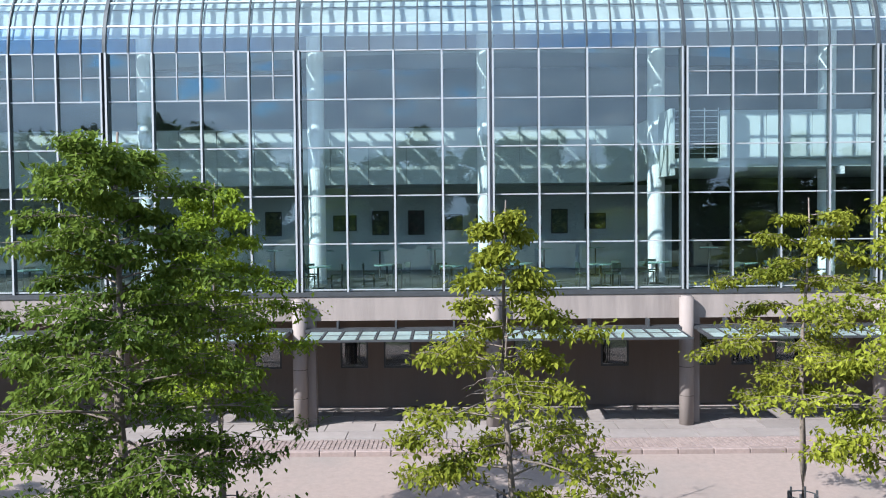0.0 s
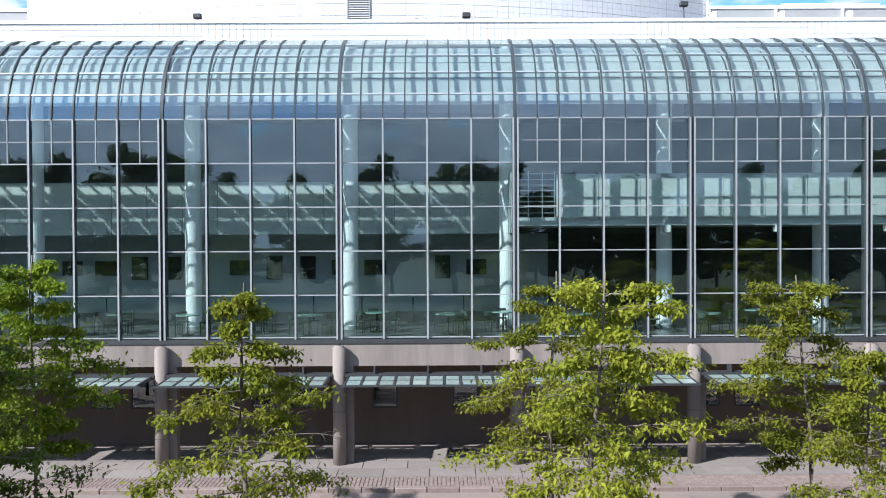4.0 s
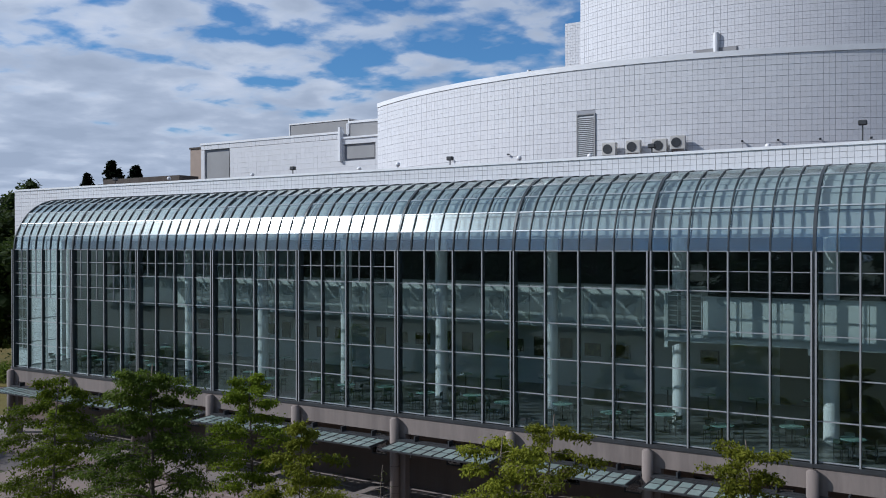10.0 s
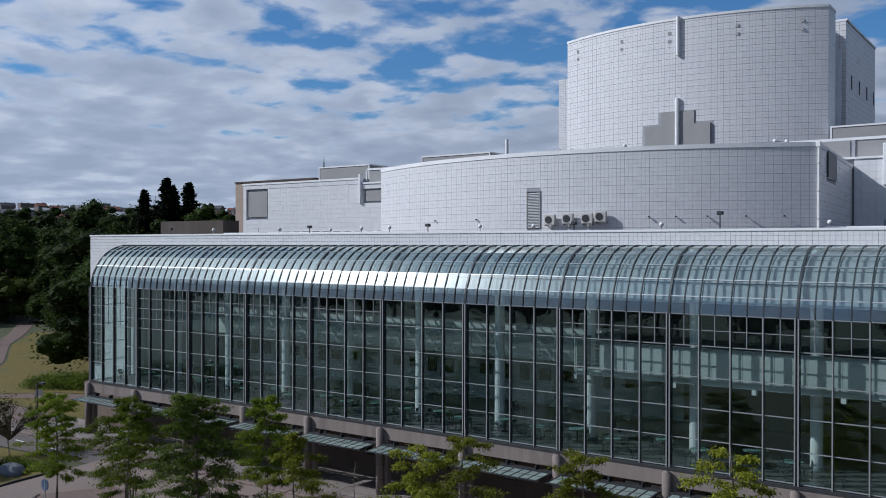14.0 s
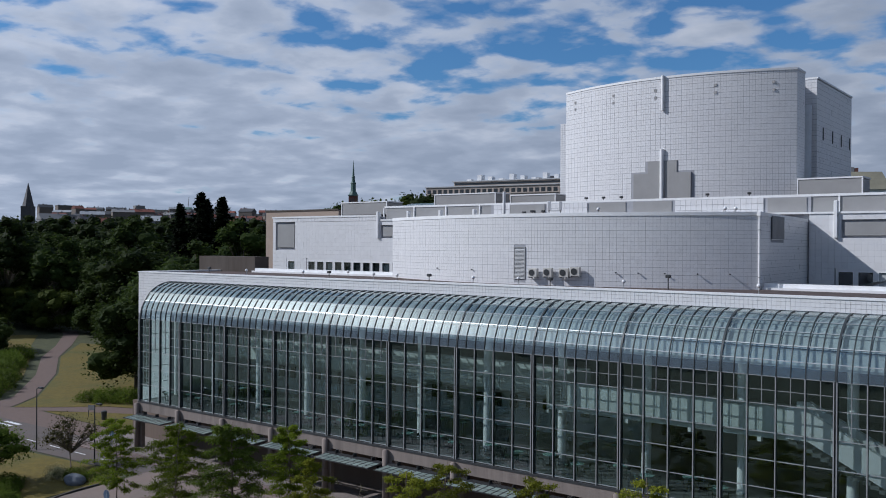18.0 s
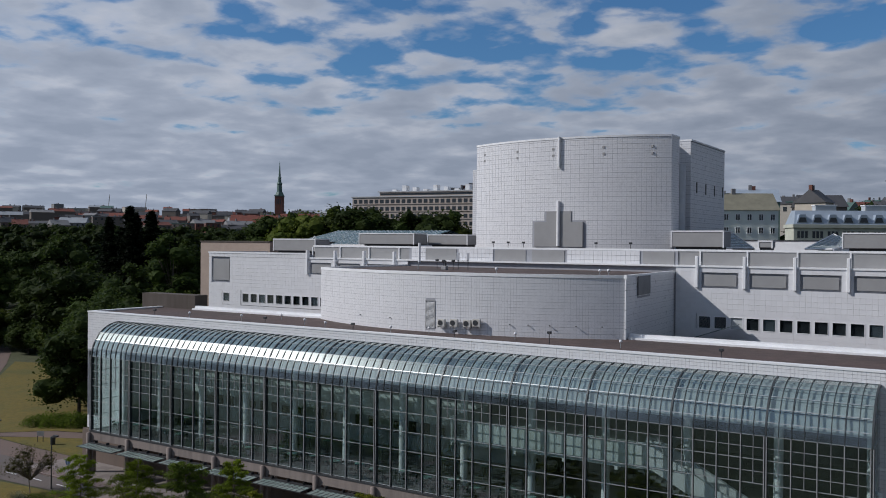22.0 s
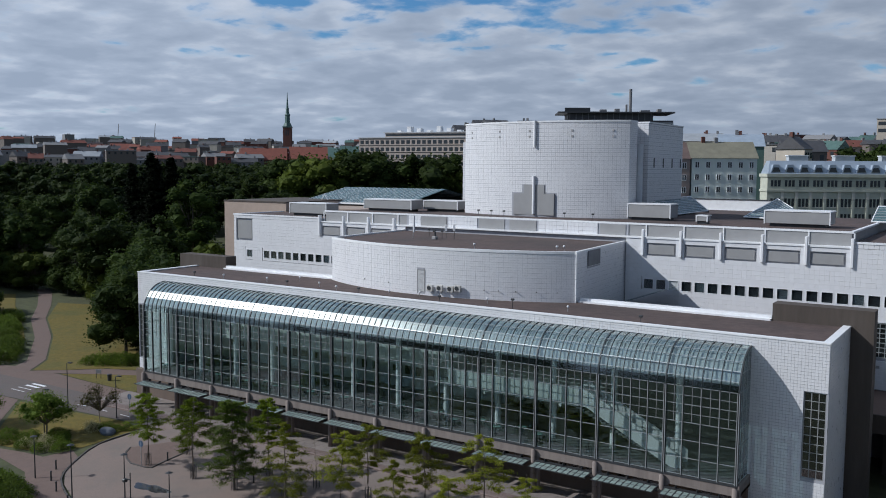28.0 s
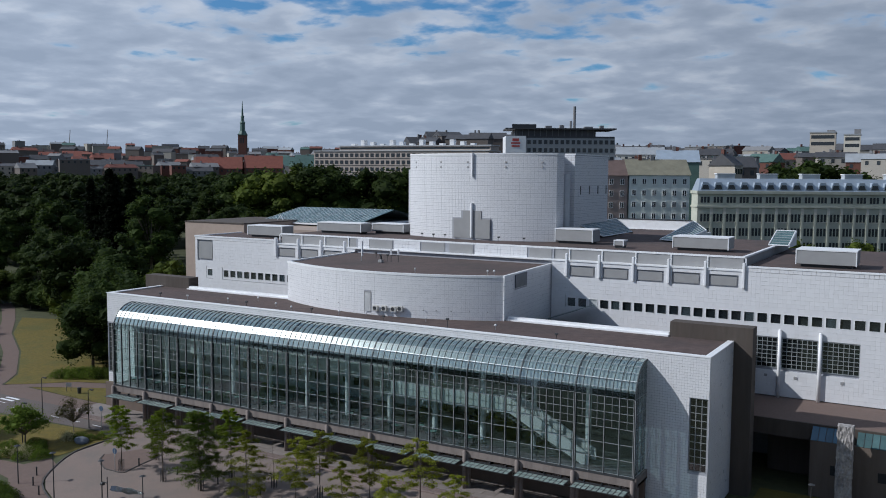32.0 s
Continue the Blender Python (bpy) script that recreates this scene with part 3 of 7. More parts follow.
for b in range(NB):
    g = root("glazed_bay", (b * BAY, 0, 0), 0, "bay of the glass front with square panes and a curved top", "glazed bay", "bays of the glass front")
    if b:
        put("main_mullion", MULLION_D, g, (0, 0, ZS))
        put("main_rib", RIB_D, g)
    split = SPLITS[b]
    for i in range(4):
        x = 1.5 * i
        if i:
            put("mullion", MULLION, g, (x, 0, ZS))
        for j in range(5):
            z = ZS + 1.5 * j
            put("transom", TRANSOM, g, (x, 0, z + (0.06 if j == 0 else 0)))
            if j >= 5 - split:
                put("glazing_bar_upright", BAR_V, g, (x + 0.75, 0, z))
                for s in (0, 1):
                    put("glazing_bar", TRANSOM_H, g, (x + 0.75 * s, 0, z + 0.75))
                    for u in (0, 1):
                        glazed(put("pane", PANE_H, g, (x + 0.375 + 0.75 * s, 0.03, z + 0.375 + 0.75 * u)))
            else:
                glazed(put("pane", PANE, g, (x + 0.75, 0.03, z + 0.75)))
        put("transom", TRANSOM, g, (x, 0, ZSPR))
    for i in range(8):
        x = 0.75 * i
        if i:
            put("rib", RIB, g, (x, 0, 0))
        for r in range(ROWS_C):
            y0, z0 = arc(EDGES[r])
            put("roof_pane", ROOF_PANES[r], g, (x + 0.375, 0, 0))
            if r:
                put_m("purlin", PURLIN, g, Matrix.Translation((x, y0, z0)) @ Matrix.Rotation(-radians(EDGES[r]), 4, "X"))

# closed ends of the glass front
for name, x, s in (("end_left", 0.0, -1), ("end_right", BAY * NB, 1)):
    g = root("glazed_end", (x, 0, 0), 0, "glazed end of the barrel with a grid of panes", "glazed end", "ends of the glass front")
    put("main_mullion", MULLION_D, g, (0, 0, ZS))
    put("main_rib", RIB_D, g)
    for k, y in enumerate((1.15, 2.25)):
        top = ZSPR + RZ * math.sqrt(max(0, 1 - ((RY - y) / RY) ** 2))
        part("mullion", B((-0.05, 0.05, y - 0.03, y + 0.03, ZS, top)), M_ALU, g)
    for j in range(7):
        z = ZS + 1.5 * j
        y0 = 0.05 if z <= ZSPR else RY - RY * math.sqrt(max(0, 1 - ((z - ZSPR) / RZ) ** 2)) + 0.05
        part("transom", B((-0.04, 0.04, y0, RY, z - 0.03, z + 0.03)), M_ALU, g)
    bm = bmesh.new()
    outline = [(0.05, ZS)] + [arc(a) for a in range(0, 91, 10)] + [(RY, ZS)]
    lo = [bm.verts.new((-0.008, y, z)) for y, z in outline]
    hi = [bm.verts.new((0.008, y, z)) for y, z in outline]
    bm.faces.new(lo), bm.faces.new(hi[::-1])
    for i in range(len(lo)):
        k = (i + 1) % len(lo)
        bm.faces.new((lo[i], hi[i], hi[k], lo[k]))
    bmesh.ops.recalc_face_normals(bm, faces=bm.faces[:])
    # the right end takes the shade tint, the left one the clear glass
    part("pane", bm, M_PANE if s < 0 else M_ENDSHADE, g)

# concrete beam under the glass, its dark sill, and the columns of the arcade
beam = root("front_beam", (0, 0, 0), 0, "stained pinkish concrete beam under the glass front", "beam", kind="structure")
for b in range(NB):
    part("beam_segment", B((b * BAY + 0.01, (b + 1) * BAY - 0.01, -0.12, 0.45, 3.3, 4.06)), M_CONC, beam)
part("sill", B((-0.1, 72.1, -0.16, 0.4, 4.062, 4.2)), M_DARKMETAL, beam)
part("end_beam", B((72.0, 72.3, -0.10, 3.4, 3.3, 4.19)), M_CONC, beam)
part("end_beam", B((-0.3, -0.0, -0.10, 3.4, 3.3, 4.19)), M_CONC, beam)

_c = bmesh.new()
rod(_c, (0, 0, -0.1), (0, 0, 4.0), 0.22, n=20)
bmesh.ops.bevel(_c, geom=[e for e in _c.edges if abs(e.verts[0].co.z - 4.0) < 0.01 and abs(e.verts[1].co.z - 4.0) < 0.01], offset=0.05, segments=2, affect="EDGES")
SHAFT = mesh_of("shaft", _c, M_CONC, True)
_c = bmesh.new()
for z in (0.9, 1.8, 2.7):
    rod(_c, (0, 0, z), (0, 0, z + 0.02), 0.223, n=20)
JOINTS = mesh_of("joint", _c, M_BROWN)
PIER = mesh_of("rear_pier", B((0.08, 0.46, 0.2, 0.55, -0.1, 3.3)), M_CONC)
for k in range(NB + 1):
    g = root("arcade_column", (k * BAY, -0.30, 0), 0, "round weathered concrete column of the arcade", "column", "columns of the arcade")
    put("shaft", SHAFT, g), put("joint", JOINTS, g)
    put("rear_pier", PIER, g)

# slatted glass canopies between the columns
CANOPY = mesh_of("canopy_pane", B((-0.215, 0.215, -0.30, 0.30, -0.010, 0.010)), M_CANOPY)
_c = B((-0.05, 0.05, -0.72, 0.72, -0.07, -0.012), (-0.02, 0.02, -0.72, 0.72, -0.012, 0.03))
CRIB = mesh_of("canopy_rib", _c, M_DARKMETAL)
for b in range(NB):
    g = root("canopy", (b * BAY, -1.15, 2.97), 0, "greenish glass canopy on thin dark ribs", "canopy", "canopies of the arcade")
    lean = Matrix.Rotation(radians(2.5), 4, "X")
    for i in range(10):
        x = 0.34 + 0.535 * i
        for y in (-0.37, 0.30):
            put_m("canopy_pane", CANOPY, g, lean @ Matrix.Translation((x + 0.265, y, 0)))
        put_m("canopy_rib", CRIB, g, lean @ Matrix.Translation((x, 0, -0.005)))
    put_m("canopy_rib", CRIB, g, lean @ Matrix.Translation((5.69, 0, -0.005)))
    part("middle_rail", B((0.3, 5.7, -0.062, -0.008, -0.05, 0.016)), M_DARKMETAL, g)
    part("front_rail", B((0.2, 5.8, -0.74, -0.69, -0.10, -0.04)), M_DARKMETAL, g)
    part("rear_rail", B((0.2, 5.8, 0.69, 0.76, 0.0, 0.10)), M_DARKMETAL, g)
    # added strip over the open rear gap, keeps sun off the arcade floor
    part("flashing", B((0.2, 5.8, 0.78, 1.02, 0.10, 0.12)), M_DARKMETAL, g)
    for x in (1.2, 3.0, 4.8):
        part("bracket", B((x - 0.03, x + 0.03, 0.7, 1.06, 0.02, 0.34)), M_DARKMETAL, g)

# arcade: back wall with windows, soffit
arcade = root("wall_arcade", (0, 0, 0), 0, "dark brownish concrete wall behind the arcade", "wall", kind="structure")
WINS = []
for b in range(NB):
    for i, w in enumerate((1.35, 2.85, 4.35)):
        if (b * 3 + i) % 7 == 5:
            continue
        WINS.append((b * BAY + w - 0.48, b * BAY + w + 0.48, 1.3, 2.45))
prev = -5.3
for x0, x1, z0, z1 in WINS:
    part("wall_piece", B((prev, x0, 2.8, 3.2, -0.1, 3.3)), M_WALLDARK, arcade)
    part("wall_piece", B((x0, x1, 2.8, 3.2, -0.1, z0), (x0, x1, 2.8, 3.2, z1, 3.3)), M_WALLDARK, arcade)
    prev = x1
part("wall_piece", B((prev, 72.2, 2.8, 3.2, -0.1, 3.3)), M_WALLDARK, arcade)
_w = bmesh.new()
for a in ((-0.48, -0.42, -0.57, 0.57), (0.42, 0.48, -0.57, 0.57), (-0.42, 0.42, -0.57, -0.51), (-0.42, 0.42, 0.51, 0.57)):
    box(_w, a[0], a[1], -0.03, 0.05, a[2], a[3])
WFRAME = mesh_of("window_frame", _w, M_DARKMETAL)
WPANE = mesh_of("window_pane", B((-0.42, 0.42, 0.0, 0.012, -0.51, 0.51)), M_WINDOW)
# backing sheet whose dark colour stands for the unlit room
WBACK = mesh_of("unlit_backing", B((-0.47, 0.47, 0.2, 0.25, -0.56, 0.56)), M_UNLIT)
for x0, x1, z0, z1 in WINS:
    g = root("arcade_window", ((x0 + x1) / 2, 2.84, (z0 + z1) / 2), 0, "small dark-framed window in the arcade wall", "window", "windows of the arcade")
    put("window_frame", WFRAME, g), put("pane", WPANE, g), put("interior", WBACK, g)
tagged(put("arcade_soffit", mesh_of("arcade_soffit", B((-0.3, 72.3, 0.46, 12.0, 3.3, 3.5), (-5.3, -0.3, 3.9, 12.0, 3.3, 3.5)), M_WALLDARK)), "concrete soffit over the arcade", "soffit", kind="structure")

# ---- the large structure: foyer block ----
PX0, PX1, PY, PTOP = -5.3, 78.0, 3.4, 15.87
front = root("wall_front", (0, 0, 0), 0, "white tiled parapet and end walls round the glass front", "wall", kind="structure")
part("parapet_core", B((0.0, 72.0, PY, PY + 0.5, 15.0, 15.75)), M_JOINT, front)
part("end_core", B((-3.5, 0.0, PY, PY + 0.5, 3.3, 15.75), (PX0 + 0.1, -3.5, PY, PY + 0.5, 3.3, 4.7), (PX0 + 0.1, -3.5, PY, PY + 0.5, 11.6, 15.75), (PX0, PX0 + 0.1, PY, PY + 0.5, 3.3, 15.75)), M_JOINT, front)
bm = B((72.0, 76.2, PY, PY + 0.5, -0.1, 15.75), (76.2, 77.9, PY, PY + 0.5, -0.1, 4.7), (76.2, 77.9, PY, PY + 0.5, 11.8, 15.75), (77.9, 78.0, PY, PY + 0.5, -0.1, 15.75))
part("end_core", bm, M_JOINT, front)
part("return_core", B((77.5, 78.0, PY + 0.5, 14.5, -0.1, 15.75)), M_JOINT, front)
part("return_core", B((PX0, PX0 + 0.5, PY + 0.5, 14.5, 3.3, 15.75)), M_JOINT, front)
part("coping", B((PX0 - 0.06, PX1 + 0.06, PY - 0.08, PY + 0.58, 15.75, 15.87)), M_WHITE, front)
part("coping", B((77.42, 78.06, PY + 0.58, 14.5, 15.75, 15.87)), M_WHITE, front)
part("coping", B((PX0 - 0.06, PX0 + 0.58, PY + 0.58, 14.5, 15.75, 15.87)), M_WHITE, front)
TW = 72.0 / 274
TILE = mesh_of("tile", B((-TW / 2 + 0.007, TW / 2 - 0.007, -0.03, 0.0, -0.113, 0.113)), M_TILE)
for i in range(148, 220):
    for j in range(3):
        put("tile", TILE, front, (TW * (i + 0.5), PY, 15.15 + 0.24 * j))
tiles(front, [(0, PY), (TW * 148, PY)], 15.03, 15.75, 0.2626, gap=0.014)
tiles(front, [(TW * 220, PY), (72, PY)], 15.03, 15.75, 0.2626, gap=0.014)
tiles(front, [(PX0, PY), (0, PY)], 3.3, 15.75, 0.265, gap=0.014, holes=[(0.1, 1.75, 4.75, 11.55)])
tiles(front, [(72, PY), (PX1, PY)], 0.0, 15.75, 0.2625, gap=0.014, holes=[(4.2, 5.9, 4.7, 11.8)])
tiles(front, [(PX1, PY), (PX1, 14.5)], 0.0, 15.75, 0.2625, gap=0.014)
# corner windows of the end walls
def corner_window(g):
    part("pane", B((-0.83, 0.83, 0, 0.02, -3.53, 3.53)), M_WINDOW, g)
    # dark backing sheet in place of an unlit room
    part("interior", B((-0.84, 0.84, 0.3, 0.34, -3.54, 3.54)), M_UNLIT, g)
    for x in (-0.81, -0.28, 0.28, 0.81):
        part("window_bar", B((x - 0.03, x + 0.03, -0.05, -0.005, -3.5, 3.5)), M_CAP, g)
    for i in range(11):
        z = -3.5 + 0.7 * i
        part("window_bar", B((-0.81, 0.81, -0.045, -0.008, z - 0.025, z + 0.025)), M_CAP, g)


for wx in (77.05, -4.35):
    g = root("end_window", (wx, PY + 0.12, 8.25), 0, "tall dark corner window with a grid of bars", "window", "corner windows of the glass front")
    corner_window(g)

tagged(put("foyer_roof", mesh_of("foyer_roof", B((PX0 + 0.5, 77.5, PY + 0.5, 13.0, 15.5, 15.72)), M_ROOF)), "flat foyer roof of worn brown felt", "roof", kind="structure")
for nm, x0, x1 in (("brown_wall", 71.4, 79.9), ("brown_wall", -8.4, 0.6)):
    g = root(nm, ((x0 + x1) / 2, 12.5, 0), 0, "rough brown concrete stair wall beside the foyer roof", "wall", "brown stair walls", "structure")
    part("slab", B((-(x1 - x0) / 2, (x1 - x0) / 2, 0.5, 2.4, -0.5, 17.3)), M_BROWN, g)
for nm, x0, x1 in (("roof_curb", 52.3, 71.35), ("roof_curb", 0.65, 19.6)):
    g = root(nm, (0, 0, 15.72), 0, "white metal curb along the foyer roof", "curb", "curbs of the foyer roof", "structure")
    part("step", B((x0, x1, 12.55, 13.0, 0.0, 0.16)), M_WHITE, g)
    part("step", B((x0, x1, 13.0, 13.5, -0.3, 0.42)), M_WHITE, g)

# ---- drum ----
DC, DR, DTOP = (36.0, 39.5), 31.65, 20.9
_a0 = math.degrees(math.atan2(12.4 - DC[1], -16.1))
_a1 = math.degrees(math.atan2(12.4 - DC[1], 16.1))
DARC = arc_pts(DC[0], DC[1], DR, _a0 % 360, _a1 % 360, 64)
DL, DRT = (18.6, 29.3), (50.8, 29.3)
drum = root("wall_drum", (0, 0, 0), 0, "white tiled drum with a curved front on the roof", "drum", kind="structure")
bm = bmesh.new()
prism(bm, DARC + [DRT, DL], 13.0, 20.75)
part("drum_core", bm, M_JOINT, drum)
bm = bmesh.new()
prism(bm, [(36 + (x - 36) * 0.985, y + 0.25) for x, y in DARC] + [(DRT[0] - 0.3, 29.2), (DL[0] + 0.3, 29.2)], 20.75, 20.8)
part("drum_roof", bm, M_ROOF, drum, "brown roof felt of the drum")
bm = bmesh.new()
ring = [DL] + DARC + [DRT]
for a, b in zip(ring, ring[1:]):
    d = Vector((b[0] - a[0], b[1] - a[1], 0))
    m = Matrix.Translation(((a[0] + b[0]) / 2, (a[1] + b[1]) / 2, 0)) @ d.to_track_quat("X", "Z").to_matrix().to_4x4()
    box(bm, -d.length / 2 - 0.01, d.length / 2 + 0.01, -0.06, 0.28, 20.72, 20.98, m)
part("coping", bm, M_WHITE, drum)
_dl = sum(math.hypot(b[0] - a[0], b[1] - a[1]) for a, b in zip(DARC, DARC[1:]))
tiles(drum, DARC, 15.6, 20.72, 0.25, gap=0.016, minor=0.4, proud=0.016, holes=[(_dl / 2 - 0.5, _dl / 2 + 0.5, 16.0, 18.5)])
tiles(drum, [DARC[-1], DRT], 13.6, 20.72, 0.25, gap=0.016, minor=0.4, proud=0.016, holes=[(3.3, 7.3, 19.1, 20.9)])
tiles(drum, [DL, DARC[0]], 13.6, 20.72, 0.25, gap=0.016, minor=0.4, proud=0.016)
g = root("wall_vent", (36.0, DC[1] - DR, 16.15), 0, "tall pale grey louvred vent in the drum wall", "vent")
part("frame", B((-0.5, -0.44, -0.07, 0.05, -0.05, 2.35), (0.44, 0.5, -0.07, 0.05, -0.05, 2.35), (-0.44, 0.44, -0.07, 0.05, 2.29, 2.35)), M_GREYPANEL, g)
part("backing", B((-0.44, 0.44, 0.02, 0.05, -0.05, 2.29)), M_DARKMETAL, g)
bm = bmesh.new()
box(bm, -0.44, 0.44, -0.075, 0.075, -0.008, 0.008, Matrix.Rotation(radians(50), 4, "X"))
LOUV = mesh_of("louvre", bm, M_SHEETGREY)
for i in range(23):
    put("louvre", LOUV, g, (0, -0.02, 0.03 + 0.098 * i))
M_SLATE = material("slate_grey_panel", (0.12, 0.13, 0.15), 0.5, vary=0.1, scale=0.8)
_d = Vector((DRT[0] - DARC[-1][0], DRT[1] - DARC[-1][1], 0)).normalized()
g = root("drum_window", (DARC[-1][0] + _d.x * 5.3 + 0.05, DARC[-1][1] + _d.y * 5.3, 20.0), math.atan2(_d.y, _d.x), "dark grey panel high on the drum's side", "panel")
part("panel", B((-1.95, 1.95, -0.07, 0.0, -0.82, 0.82)), M_SLATE, g)
part("frame", B((-2.0, 2.0, -0.05, 0.0, -0.86, -0.82), (-2.0, 2.0, -0.05, 0.0, 0.82, 0.86)), M_WHITE, g)

g = root("downpipe", (DARC[-1][0] + 0.05, DARC[-1][1] - 0.12, 15.72), 0, "white downpipe at the corner of the drum", "downpipe")
bm = bmesh.new()
rod(bm, (0, 0, 0), (0, 0, 5.0), 0.07, n=10)
part("pipe", bm, M_WHITE, g)
bm = B((-0.12, 0.12, -0.1, 0.1, 4.95, 5.3))
soften(bm, 0.03)
part("rainwater_head", bm, M_WHITE, g)
bm = bmesh.new()
for z in (0.8, 2.4, 4.0):
    rod(bm, (0, 0, z), (0, 0, z + 0.06), 0.085, n=10)
part("clip", bm, M_ALU, g)
for x in (27.5, 31.5, 43.4, 44.9, 46.6, 48.6, 50.5):
    a = math.asin((x - DC[0]) / DR)
    g = root("wall_spot", (x, DC[1] - math.cos(a) * DR, 16.75), a, "small dark spot lamp on a bracket on the drum wall", "spot lamp", "spot lamps of the drum")
    part("bracket", B((-0.02, 0.02, -0.10, 0.0, -0.015, 0.015)), M_ALU, g)
    bm = B((-0.05, 0.05, -0.19, -0.09, -0.06, 0.03))
    soften(bm, 0.012)
    part("head", bm, M_DARKMETAL, g)

# ---- main block behind, with its wings ----
WY = 28.8
block = root("wall_block", (0, 0, 0), 0, "long white tiled main block with piers and a window band", "wall", kind="structure")
part("wing_core", B((-14.2, 3.6, WY + 0.25, 40.0, -0.5, 21.9)), M_JOINT, block)
part("block_core", B((3.6, 75.6, WY + 0.25, 62.0, -0.5, 21.5)), M_JOINT, block)
part("upper_core", B((3.9, 75.3, WY + 1.0, 62.0, 21.5, 22.9)), M_GREYPANEL, block)
part("block_core", B((75.6, 150.0, WY + 0.25, 62.0, -0.5, 21.9)), M_JOINT, block)
part("roof_sheet", B((4.2, 75.0, WY + 1.3, 62.0, 22.9, 22.96)), M_ROOF, block, "brown roof felt")
part("roof_sheet", B((-13.8, 3.5, WY + 0.6, 40.0, 21.9, 21.96)), M_ROOF, block, "brown roof felt")
part("roof_sheet", B((75.7, 150.0, WY + 0.6, 62.0, 21.9, 21.96)), M_ROOF, block, "brown roof felt")
for x0, x1, y0, z in ((3.7, 75.5, WY + 0.92, 22.9), (-14.3, 3.7, WY - 0.06, 21.9), (75.5, 150.0, WY - 0.06, 21.9)):
    part("coping", B((x0, x1, y0, y0 + 0.42, z, z + 0.2)), M_WHITE, block)
part("coping", B((75.1, 75.5, WY + 1.3, 62, 22.9, 23.1)), M_WHITE, block)
part("coping", B((-14.3, -13.9, WY + 0.36, 40, 21.9, 22.1)), M_WHITE, block)
part("ledge", B((3.7, 75.5, WY - 0.10, WY + 1.0, 21.4, 21.56)), M_WHITE, block)
WIN_R = [53.3 + 1.5 * i for i in range(64) if i != 2]
WIN_L = [-11.4] + [-7.8 + 1.5 * i for i in range(10)]
PIERS = [3.6 + 4.5 * i for i in range(17)]
PANELS_R = [(p + 0.6, p + 3.75) for p in PIERS if p > 50 and p < 75] 
PANELS_L = [(p + 0.6, p + 3.75) for p in PIERS if p < 17]
holes = [(w - 0.04 - 51.0, w + 1.14 - 51.0, 15.5, 16.7) for w in WIN_R + [56.3]] + [(a - 51.0, b - 51.0, 19.55, 20.75) for a, b in PANELS_R]
holes += [(76.8 - 51.0, 88.5 - 51.0, 10.3, 13.9)]
tiles(block, [(51.0, WY + 0.25), (110.0, WY + 0.25)], 7.0, 21.4, 0.5, holes=holes, proud=0.25, gap=0.006)
holes = [(w - 0.04 + 14.2, w + 1.14 + 14.2, 15.4, 16.6) for w in WIN_L] + [(a + 14.2, b + 14.2, 19.55, 20.75) for a, b in PANELS_L] + [(0.7, 3.9, 18.2, 21.2)]
tiles(block, [(-14.2, WY + 0.25), (19.0, WY + 0.25)], 12.0, 21.4, 0.5, holes=holes, proud=0.25, gap=0.006)
tiles(block, [(-14.2, WY + 0.25), (3.6, WY + 0.25)], 21.42, 21.9, 0.5, proud=0.25)
tiles(block, [(75.6, WY + 0.25), (110, WY + 0.25)], 21.42, 21.9, 0.5, proud=0.25)
MIDP = ((21.0, 25.2), (30.2, 34.1), (34.8, 38.7), (47.3, 50.6))
tiles(block, [(19.0, WY + 0.9), (51.0, WY + 0.9)], 20.95, 22.88, 0.5, holes=[(a - 19, b - 19, 21.2, 22.85) for a, b in MIDP], proud=0.1)
part("middle_core", B((18.6, 50.9, WY + 0.9, WY + 1.0, 20.9, 22.9)), M_JOINT, block)


def wall_panel(x0, x1, y, z0, z1):
    g = root("wall_panel", ((x0 + x1) / 2, y, z0), 0, "flat grey metal panel set in the white wall", "panel", "grey wall panels")
    bm = B((-(x1 - x0) / 2, (x1 - x0) / 2, -0.03, 0.05, 0, z1 - z0))
    soften(bm, 0.01)
    part("sheet", bm, M_GREYPANEL, g)


for a, b in PANELS_R + PANELS_L:
    wall_panel(a + 0.05, b - 0.05, WY + 0.08, 19.6, 20.7)
wall_panel(-13.4, -10.35, WY + 0.08, 18.25, 21.15)
for a, b in MIDP:
    wall_panel(a + 0.03, b - 0.03, WY + 0.86, 21.22, 22.84)
_p = B((-0.15, 0.15, -0.38, 0.12, 19.4, 22.45))
soften(_p, 0.04)
WPIER = mesh_of("pier", _p, M_WHITE)
PRIB = mesh_of("panel_rib", B((-0.07, 0.07, -0.02, 0.098, 21.56, 22.9)), M_WHITE)
for p in PIERS:
    if 18 < p < 51:
        continue
    put("pier", WPIER, block, (p, WY + 0.1, 0))
    put("panel_rib", PRIB, block, (p, WY + 0.9, 0))
SURROUND = mesh_of("surround", B((-0.21, -0.05, 0.012, 0.2, -0.42, 1.52), (1.15, 1.31, 0.012, 0.2, -0.42, 1.52), (-0.05, 1.15, 0.012, 0.2, 1.15, 1.52), (-0.05, 1.15, 0.012, 0.2, -0.42, -0.05)), M_TILE)
_w = bmesh.new()
for a in ((-0.05, 0.0, -0.05, 1.15), (1.1, 1.15, -0.05, 1.15), (0.0, 1.1, -0.05, 0.0), (0.0, 1.1, 1.1, 1.15)):
    box(_w, a[0], a[1], -0.02, 0.16, a[2], a[3])
BFRAME = mesh_of("window_frame", _w, M_WHITE)
